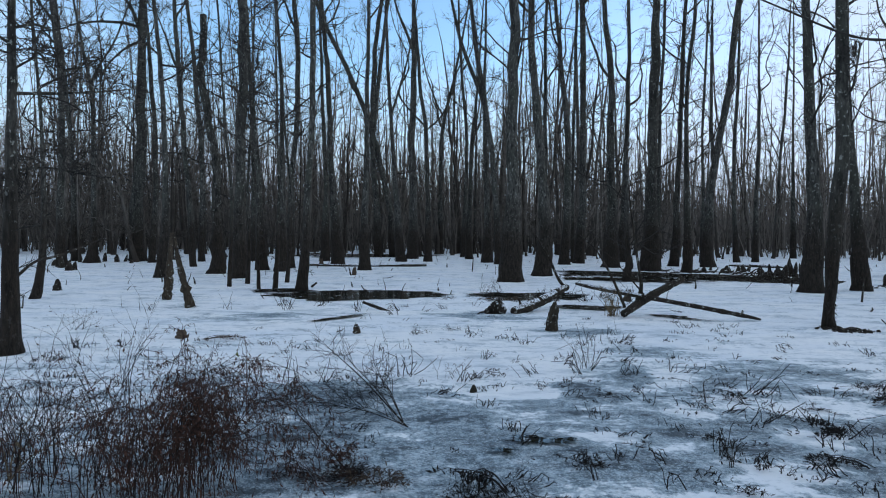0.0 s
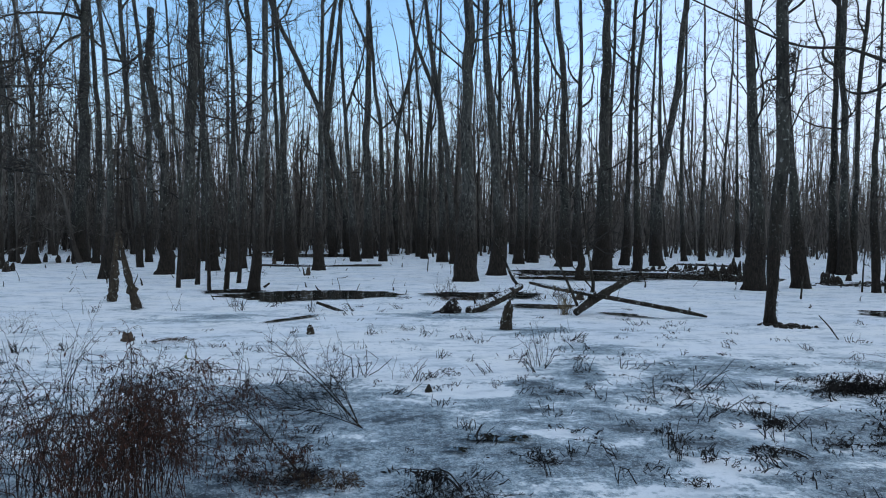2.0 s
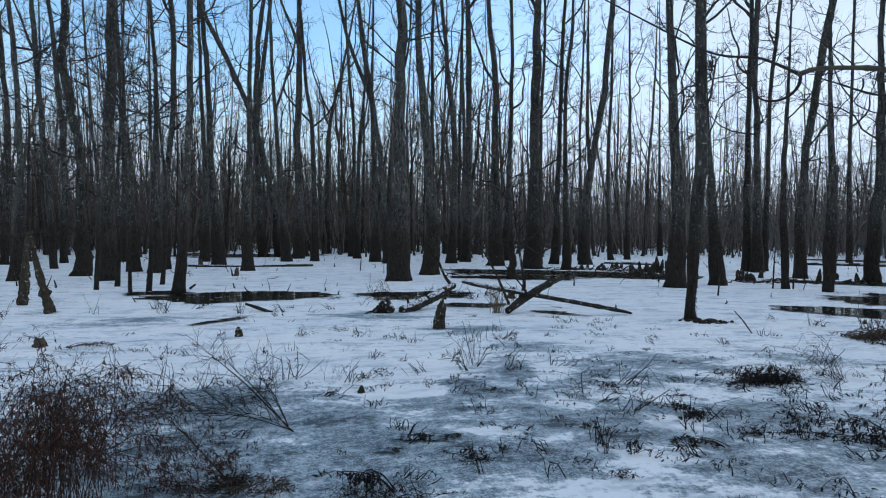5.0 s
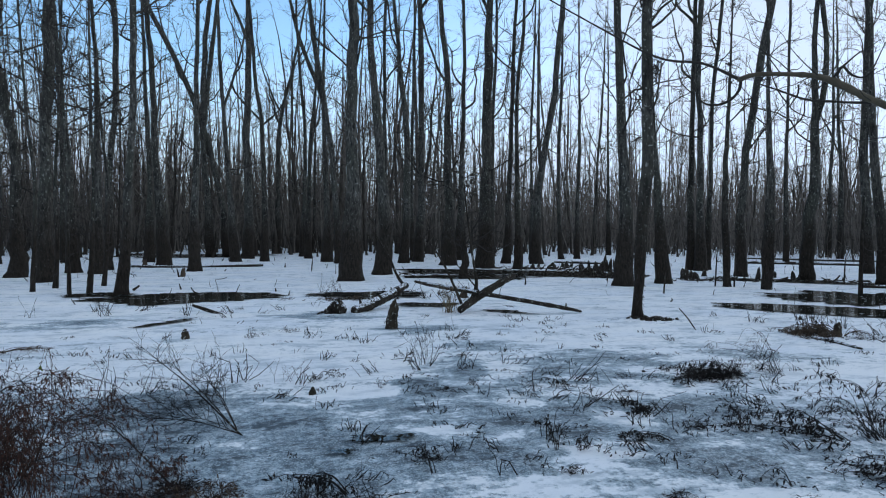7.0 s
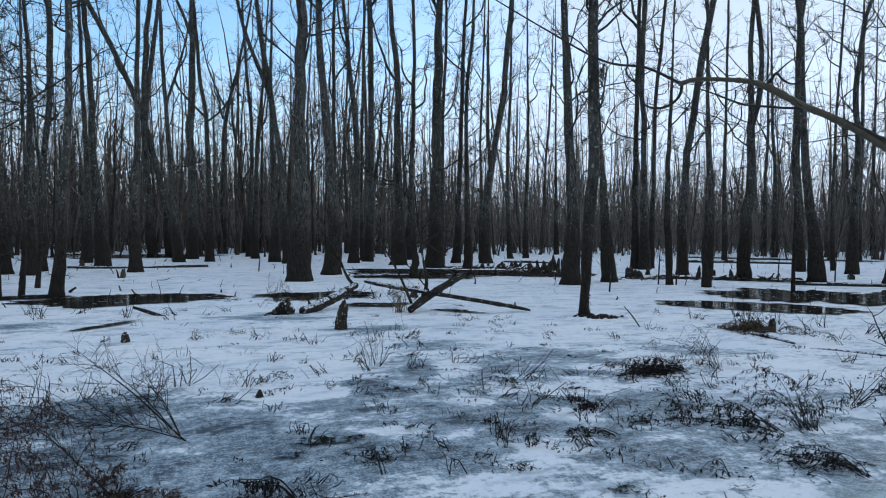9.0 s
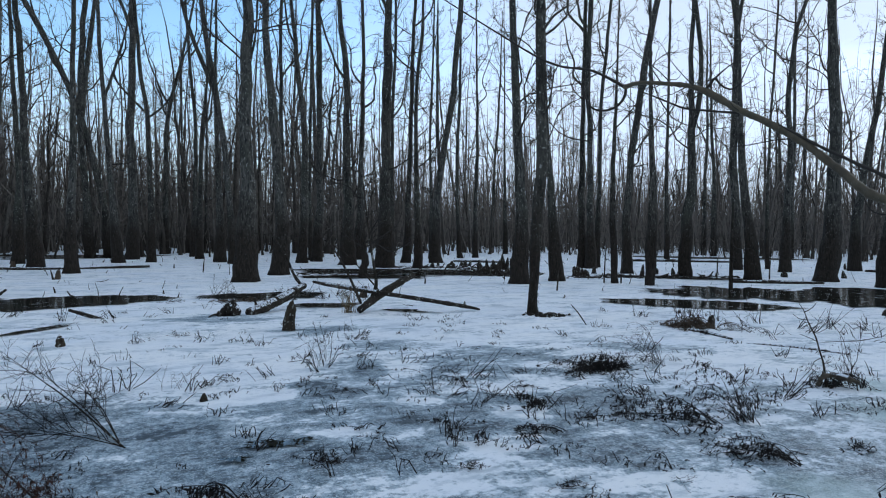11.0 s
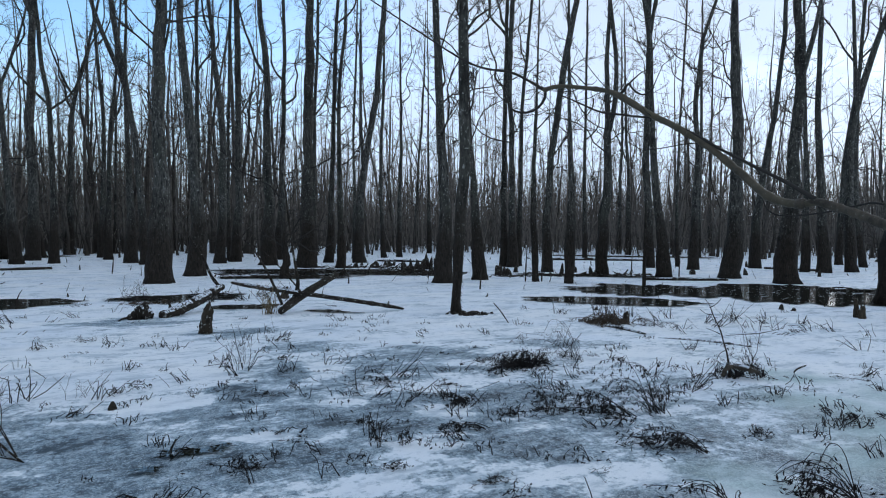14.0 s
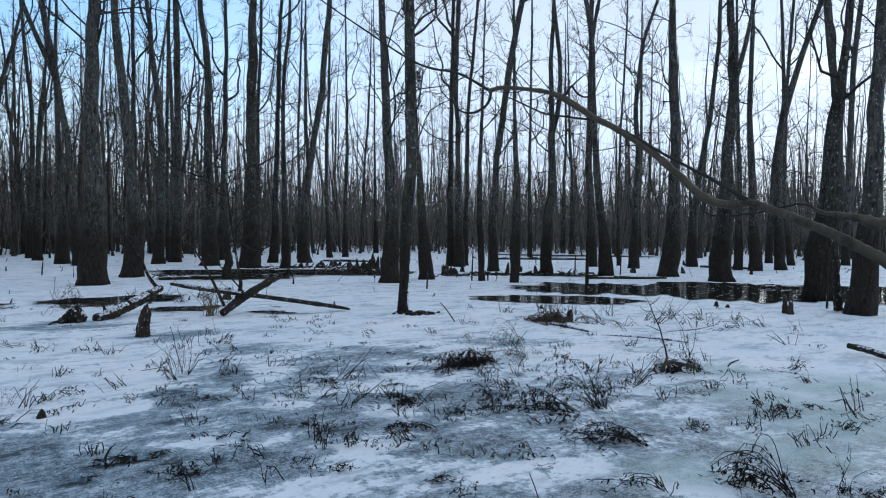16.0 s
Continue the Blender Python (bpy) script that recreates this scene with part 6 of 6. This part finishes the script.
weed(1.83, 4.32, 0.11, 0.16, stems=6, leaves=10, droop=0.2, leaf=0.05)
weed(1.73, 3.81, 0.26, 0.11, stems=9, leaves=6, droop=0.1, leaf=0.05)
weed(0.90, 4.22, 0.23, 0.10, stems=12, leaves=9, droop=0.26, leaf=0.05)
weed(1.51, 6.09, 0.50, 0.14, stems=14, leaves=6, droop=0.3, leaf=0.04)
weed(2.10, 7.73, 0.42, 0.11, stems=10, leaves=5, droop=0.35, leaf=0.04)
weed(4.32, 6.03, 0.70, 0.20, stems=70, leaves=16, droop=0.26, leaf=0.055, label="dense dark heap of drooping dead weed")
weed(4.56, 6.09, 0.40, 0.28, stems=60, leaves=16, droop=0.26, leaf=0.055, label="dense dark heap of drooping dead weed")
weed(5.17, 6.02, 0.42, 0.43, stems=14, leaves=6, droop=0.08, leaf=0.04, lean=(-0.7, 0.2), side_shoots=4, label="feathery bare weed plume leaning over snow")
weed(3.42, 4.38, 0.29, 0.29, stems=12, leaves=14, droop=0.18, leaf=0.06)
weed(3.87, 4.38, 0.56, 0.21, stems=8, leaves=18, droop=0.26, leaf=0.06, lean=(-0.5, 0.1), label="long arching weed with hanging curled leaves")
weed(3.92, 4.01, 0.44, 0.20, stems=8, leaves=18, droop=0.26, leaf=0.06, lean=(-0.7, 0.3), label="long arching weed with hanging curled leaves")
weed(4.27, 3.96, 0.36, 0.43, stems=12, leaves=10, droop=0.12, leaf=0.05, lean=(-0.5, 0.0), side_shoots=3, label="tall brown weed leaning over the ice")
weed(3.51, 3.41, 0.56, 0.13, stems=10, leaves=10, droop=0.26, leaf=0.05)
weed(3.71, 3.22, 0.52, 0.16, stems=9, leaves=10, droop=0.26, leaf=0.05)
weed(2.92, 4.99, 0.36, 0.12, stems=14, leaves=14, droop=0.26, leaf=0.06)
weed(3.14, 5.65, 0.28, 0.09, stems=9, leaves=12, droop=0.26, leaf=0.05)
weed(2.49, 4.30, 0.48, 0.06, stems=16, leaves=8, droop=0.26, leaf=0.05)
weed(3.10, 4.45, 0.22, 0.13, stems=9, leaves=12, droop=0.25, leaf=0.06)
weed(2.16, 3.32, 0.42, 0.035, stems=44, leaves=3, droop=0.3, leaf=0.04, leaf_mat=LEAF, stem_mat=LEAF, label="low matted dead grass in thin ice", group="grass tufts")
weed(3.04, 3.61, 0.29, 0.14, stems=5, leaves=1, droop=0.24, leaf=0.04)
weed(2.83, 3.11, 0.26, 0.13, stems=5, leaves=2, droop=0.24, leaf=0.04)
weed(1.35, 4.65, 0.17, 0.09, stems=6, leaves=5, droop=0.3, leaf=0.05)
weed(1.99, 4.22, 0.15, 0.16, stems=7, leaves=9, droop=0.2, leaf=0.05)
# the near shore
weed(7.82, 8.32, 0.84, 0.30, stems=60, leaves=16, droop=0.24, leaf=0.09, leaf_mat=DRAB, stem_mat=DRAB, label="heap of dead brown grass round a stump", group="grass tufts")
weed(8.24, 7.81, 0.60, 0.24, stems=14, leaves=5, droop=0.3, leaf=0.06, side_shoots=3)
weed(6.13, 4.53, 0.42, 0.20, stems=16, leaves=8, droop=0.35, leaf=0.07, label="dark mound of dead weed on a root")
weed(6.74, 4.79, 0.19, 0.76, stems=4, leaves=2, droop=-0.03, leaf=0.03, side_shoots=4, thick=1.5, label="thin bare sapling growing from a weed mound", group="saplings")
weed(3.70, 2.22, 0.49, 0.27, stems=12, leaves=10, droop=0.28, leaf=0.06, label="dark drooping clump of curled weed")
weed(3.72, 2.17, 0.42, 0.34, stems=7, leaves=6, droop=0.36, leaf=0.05, lean=(-0.3, 0.3), label="long bare weed stem arching over the ice")
weed(5.49, 2.96, 0.24, 0.20, stems=10, leaves=8, droop=0.3, leaf=0.05)
weed(4.46, 3.12, 0.31, 0.12, stems=10, leaves=10, droop=0.3, leaf=0.05)
weed(4.80, 2.99, 0.08, 0.11, stems=3, leaves=6, droop=0.2, leaf=0.04)
weed(5.36, 3.74, 0.34, 0.15, stems=10, leaves=5, droop=0.2, leaf=0.05)
weed(7.16, 3.88, 0.79, 0.16, stems=14, leaves=4, droop=0.35, leaf=0.04)
weed(3.81, 3.21, 0.39, 0.11, stems=16, leaves=10, droop=0.26, leaf=0.05)
weed(4.05, 1.85, 0.27, 0.43, stems=5, leaves=4, droop=0.05, leaf=0.05, lean=(-0.15, 0), side_shoots=2, label="thin tall weed stem at the shore")
weed(4.04, 1.78, 0.43, 0.19, stems=14, leaves=12, droop=0.3, leaf=0.05)
weed(5.83, 2.45, 0.50, 0.12, stems=9, leaves=5, droop=0.24, leaf=0.04)
weed(4.58, 4.23, 0.27, 0.22, stems=9, leaves=9, droop=0.2, leaf=0.05)


trailing_weed(3.95, 3.94, 3.44, 4.49, 0.15, 5, 20, 0.07, 1.3)
trailing_weed(3.97, 3.99, 4.04, 4.78, 0.16, 4, 20, 0.07, 1.3)
trailing_weed(3.39, 4.31, 3.91, 5.22, 0.16, 4, 16, 0.07)
trailing_weed(4.23, 3.92, 4.85, 5.21, 0.40, 7, 18, 0.06, 1.0, "tall brown weed bowing over the ice")
trailing_weed(4.31, 3.93, 4.71, 4.16, 0.22, 4, 10, 0.06)
trailing_weed(4.73, 5.98, 4.02, 6.37, 0.20, 11, 17, 0.075, 1.0, "dense dark weed heap trailing over the snow")
trailing_weed(4.32, 6.03, 3.71, 5.70, 0.13, 7, 14, 0.07, 1.0)
trailing_weed(5.17, 5.99, 5.84, 7.56, 0.46, 8, 3, 0.05, 1.0, "feathery bare weed bowed over the snow")
trailing_weed(2.94, 4.91, 2.81, 5.37, 0.10, 5, 14, 0.06)
trailing_weed(2.71, 4.23, 2.31, 4.43, 0.07, 5, 12, 0.05)
trailing_weed(3.87, 3.26, 3.57, 3.60, 0.12, 4, 10, 0.06)
trailing_weed(2.91, 3.30, 2.81, 3.42, 0.14, 3, 3, 0.05)
trailing_weed(0.85, 3.98, 0.82, 4.40, 0.13, 5, 8, 0.05)
trailing_weed(1.79, 4.21, 2.03, 4.70, 0.12, 3, 10, 0.05)
trailing_weed(2.26, 5.87, 2.48, 7.25, 0.16, 3, 3, 0.04)
trailing_weed(2.61, 5.78, 2.55, 6.36, 0.14, 4, 10, 0.06)
trailing_weed(3.71, 1.99, 3.68, 2.46, 0.22, 8, 10, 0.06, 1.4, "dark drooping clump of curled trailing weed")
trailing_weed(3.71, 2.09, 3.57, 2.29, 0.14, 4, 10, 0.06, 1.3)
trailing_weed(3.79, 2.06, 3.76, 2.41, 0.40, 3, 4, 0.05, 1.2, "bare weed stems in a wide arch")
trailing_weed(3.75, 3.03, 3.46, 3.50, 0.13, 7, 12, 0.06)
trailing_weed(6.22, 4.52, 5.92, 4.57, 0.15, 9, 12, 0.06, 1.2, "dark mound of weed hanging round a root")
trailing_weed(5.31, 2.84, 5.48, 3.05, 0.16, 4, 8, 0.05)
trailing_weed(3.18, 2.44, 2.86, 2.67, 0.12, 4, 6, 0.06)
trailing_weed(-0.48, 5.28, -0.88, 6.22, 0.22, 3, 4, 0.05)
trailing_weed(0.30, 3.77, -0.03, 3.96, 0.16, 6, 16, 0.07, 1.4)


def scatter(name, count, spots, tall, seed, material, leaves, label, category):
    """Countless small stalks strewn over the ice, thicker in some spots."""
    rng = np.random.default_rng(seed)
    clumps = count // 8
    s = np.array(spots)[rng.integers(0, len(spots), clumps)]
    centre = np.stack([s[:, 0] + rng.normal(0, 1, clumps) * s[:, 2], s[:, 1] + rng.normal(0, 1, clumps) * s[:, 2]], -1)
    which = rng.integers(0, clumps, count)
    base = np.zeros((count, 3))
    base[:, :2] = centre[which] + rng.normal(0, 0.055, (count, 2)) * (0.5 + rng.random((count, 1)))
    keep = (np.hypot(base[:, 0], base[:, 1]) > 3.0) & (base[:, 1] > 0.3)
    base, which = base[keep], which[keep]
    n = len(base)
    size = (0.35 + 1.1 * rng.random(clumps) ** 2)[which]
    L = tall * size * (0.4 + 0.8 * rng.random(n))
    comb = rng.normal(0, 0.5, (clumps, 2))[which]
    lean = np.concatenate([comb + rng.normal(0, 0.45, (n, 2)), np.ones((n, 1))], 1)
    knee1 = base + unit(lean) * (L * (0.5 + 0.5 * rng.random(n)))[:, None]
    fold = np.concatenate([lean[:, :2] * 1.6 + rng.normal(0, 0.4, (n, 2)), rng.normal(-0.35, 0.6, (n, 1))], 1)
    straight = rng.random(n) < 0.5
    fold[straight] = lean[straight] + rng.normal(0, 0.15, (straight.sum(), 3))
    tip = knee1 + unit(fold) * (L * (0.2 + 0.6 * rng.random(n)))[:, None]
    p = np.stack([base, base * 0.5 + knee1 * 0.5 + rng.normal(0, 0.006, (n, 3)), knee1, tip * 0.5 + knee1 * 0.5 + rng.normal(0, 0.004, (n, 3)), tip], 1)
    p[..., 2] = np.maximum(p[..., 2], 0.003)
    r = np.linspace(0.0038, 0.0020, 5)[None] * (0.6 + 0.8 * rng.random((n, 1))) * (1 + 0.02 * np.hypot(base[:, :1], base[:, 1:2]))
    ob = Tubes().add(p, r, 3).object(name, material)
    tagged(ob, label, category, kind="stuff")
    if leaves:
        i = np.repeat(np.arange(n), leaves)
        q, w, _ = along(p, r, i, 0.3 + 0.7 * rng.random(len(i)))
        Lf = 0.015 + 0.02 * rng.random(len(i))
        lf = Blades().add(rng, q, w + rng.normal(0, 0.5, q.shape) + np.array([0, 0, -0.6]), Lf, Lf * 0.11).object("withered_leaves", LEAF)
        tagged(lf, "tiny withered leaves on stalks over the ice", "leaves", kind="stuff")


SHORE_SPOTS = [(0.5, 6.5, 1.6), (1.8, 5.6, 1.3), (3.0, 6.5, 1.4), (4.0, 5.0, 1.3), (5.5, 5.4, 1.2), (5.8, 3.6, 1.2), (3.6, 8.0, 1.6), (-0.5, 8.0, 1.6), (6.8, 2.6, 0.9), (2.4, 4.0, 0.9)]
scatter("dead_stalks", 2100, SHORE_SPOTS, 0.085, 7, STEM, 1, "thin withered stalks sticking out of the ice", "stalks")
scatter("bent_stalks", 260, SHORE_SPOTS, 0.24, 17, STEM, 1, "long bent dead stalks fallen over the ice", "stalks")
scatter("dead_grass", 650, [(0.6, 9.0, 1.5), (2.5, 9.3, 1.6), (4.2, 8.6, 1.3), (-2.5, 9.0, 1.6), (6.3, 7.6, 1.3), (-4.0, 8.0, 1.3), (8.6, 5.2, 1.2), (1.5, 11.0, 1.8), (-4.2, 6.4, 0.9)], 0.11, 8, STEM, 0, "sparse fine dead grass in the snow", "grass")
scatter("dead_grass", 500, [(2.0, 15.2, 0.9), (3.6, 15.6, 0.8), (-2.4, 12.4, 1.0), (8.8, 8.9, 0.9), (10.0, 6.6, 0.9)], 0.3, 9, STEM, 0, "sparse fine dead grass beside open water", "grass")


def litter(name, count, spots, size, seed, label):
    """Low dark leaf litter and bits of wood frozen into the ice."""
    rng = np.random.default_rng(seed)
    s = np.array(spots)[rng.integers(0, len(spots), count)]
    t = rng.random(count)
    base = np.stack([s[:, 0] + (s[:, 2] - s[:, 0]) * t + rng.normal(0, 1, count) * s[:, 4], s[:, 1] + (s[:, 3] - s[:, 1]) * t + rng.normal(0, 1, count) * s[:, 4], np.full(count, 0.0)], -1)
    a = rng.random(count) * 6.28
    L = size * (0.3 + rng.random(count))
    way = np.stack([np.cos(a), np.sin(a), rng.normal(0.05, 0.08, count)], -1)
    p, r = sprout(rng, base, way, L, 0.012 + 0.03 * rng.random(count) ** 2, 4, 0.2, 0.0, 0.6)
    ob = Tubes().add(p, r, 5, cap=True).object(name, LOGBARK)
    return tagged(ob, label, "litter", kind="stuff")


litter("wood_litter", 700, [(4.60, 24.27, 12.98, 23.33, 0.35), (9.46, 27.94, 14.16, 25.06, 0.5), (9.73, 23.04, 11.88, 20.75, 0.35), (13.00, 19.79, 18.94, 17.85, 0.3)], 0.4, 14, "dark broken sticks and litter along the frozen channel")
fallen_log([(7.60, 8.06, -0.008, 0.05), (7.59, 7.64, 0.0, 0.065), (7.49, 7.10, -0.008, 0.05)], "thin log half buried under snow", 91, snow=((0.05, 0.3), (0.34, 0.6), (0.66, 0.95)), n=28, rough=0.1)
fallen_log([(7.41, 6.77, -0.012, 0.03), (7.60, 6.52, -0.002, 0.04), (7.73, 6.33, -0.008, 0.045), (7.88, 5.98, -0.006, 0.045), (7.95, 5.63, -0.010, 0.03)], "thin log half buried under snow", 92, snow=((0.02, 0.28), (0.3, 0.5), (0.52, 0.74), (0.8, 0.97)), n=48, rough=0.14)
fallen_log([(8.52, 6.45, -0.006, 0.014), (8.80, 6.42, 0.0, 0.018), (9.11, 6.34, -0.004, 0.018), (9.55, 6.42, -0.002, 0.014), (10.06, 6.54, -0.006, 0.010)], "thin bent branch lying on the snow", 93, snow=((0.1, 0.35), (0.5, 0.8)), n=30, rough=0.1, name="stick", category="stick")
trailing_weed(5.98, 4.46, 6.32, 4.25, 0.20, 10, 12, 0.06, 1.3, "shaggy dead weed hanging over a humped root")
root_m, qm, om = fallen_log([(*(5.90, 4.54, 0.02), 0.037), (*(5.96, 4.54, 0.10), 0.048), (*(6.05, 4.51, 0.12), 0.058), (*(6.08, 4.37, 0.11), 0.064), (*(6.11, 4.25, 0.09), 0.021)], "gnarled brown root humped out of the snow", 94, snow=((0.45, 0.85),), n=26, rough=0.2, material=DUN, name="root", category="root")
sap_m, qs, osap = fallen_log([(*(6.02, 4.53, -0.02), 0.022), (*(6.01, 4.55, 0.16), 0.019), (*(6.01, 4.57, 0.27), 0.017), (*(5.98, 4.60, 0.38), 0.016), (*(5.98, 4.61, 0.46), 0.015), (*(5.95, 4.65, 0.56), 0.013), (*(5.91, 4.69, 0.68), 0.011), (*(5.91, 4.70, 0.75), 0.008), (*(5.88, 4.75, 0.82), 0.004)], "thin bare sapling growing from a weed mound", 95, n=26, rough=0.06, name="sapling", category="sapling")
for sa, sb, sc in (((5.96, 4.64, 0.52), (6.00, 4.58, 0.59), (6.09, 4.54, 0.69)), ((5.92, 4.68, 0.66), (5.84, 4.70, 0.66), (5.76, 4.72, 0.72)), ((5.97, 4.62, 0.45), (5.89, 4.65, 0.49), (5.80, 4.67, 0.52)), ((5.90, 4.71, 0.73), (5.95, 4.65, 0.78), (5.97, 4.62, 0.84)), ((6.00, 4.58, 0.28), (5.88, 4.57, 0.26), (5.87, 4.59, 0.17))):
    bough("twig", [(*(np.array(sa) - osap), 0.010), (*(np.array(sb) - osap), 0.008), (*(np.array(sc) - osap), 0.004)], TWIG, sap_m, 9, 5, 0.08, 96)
trailing_weed(8.06, 8.06, 7.71, 8.72, 0.20, 14, 12, 0.09, 2.4, "bowed bundle of dead brown grass by a stump", DRAB)
trailing_weed(8.26, 8.12, 8.50, 7.84, 0.20, 7, 6, 0.06, 1.6, "dry brown stalks leaning out from a stump", DRAB)
trailing_weed(8.02, 6.83, 8.28, 7.50, 0.22, 5, 6, 0.05, 1.2)
weed(1.35, 14.98, 1.85, 0.21, stems=70, leaves=8, droop=0.32, leaf=0.10, leaf_mat=DRAB, stem_mat=DRAB, side_shoots=1, thick=2.5, label="flattened brown sedge frozen in beside a log", group="grass tufts", name="grass_tuft", category="grass")
weed(0.96, 15.69, 1.38, 0.50, stems=14, leaves=6, droop=0.05, leaf=0.06, side_shoots=4, thick=1.6, label="thin bare twigs standing in a frozen pool", group="twig heaps")
weed(0.04, 15.25, 1.21, 0.19, stems=12, leaves=5, droop=0.25, leaf=0.07, side_shoots=2, thick=1.6)
weed(6.01, 4.68, 0.17, 0.36, stems=9, leaves=8, droop=0.06, leaf=0.05, thick=1.3)
weed(6.50, 4.70, 0.35, 0.39, stems=12, leaves=5, droop=0.03, leaf=0.05, side_shoots=3, thick=1.2)
weed(6.41, 4.42, 0.27, 0.23, stems=9, leaves=8, droop=0.1, leaf=0.05)
weed(-0.04, 10.17, 0.36, 0.20, stems=10, leaves=6, droop=0.2, leaf=0.05)
weed(-0.49, 9.77, 0.43, 0.21, stems=8, leaves=6, droop=0.22, leaf=0.05)
litter("wood_litter", 80, [(6.14, 10.64, 6.46, 10.35, 0.10), (6.40, 10.60, 6.70, 10.35, 0.08)], 0.11, 15, "dark sticks and litter at a tree foot")
trailing_weed(-3.47, 9.10, -2.92, 9.15, 0.07, 9, 4, 0.05, 1.3, "flattened dead grass pressed into the snow", DRAB)
weed(-5.76, 9.91, 0.45, 0.42, stems=12, leaves=2, droop=0.02, leaf=0.03, side_shoots=3, thick=1.2, lean=(0.4, 0.0), label="leaning bare stalks standing in snow", group="saplings")
weed(-4.71, 7.52, 0.50, 0.22, stems=16, leaves=8, droop=0.2, leaf=0.05, label="dark withered weed at a tree foot")
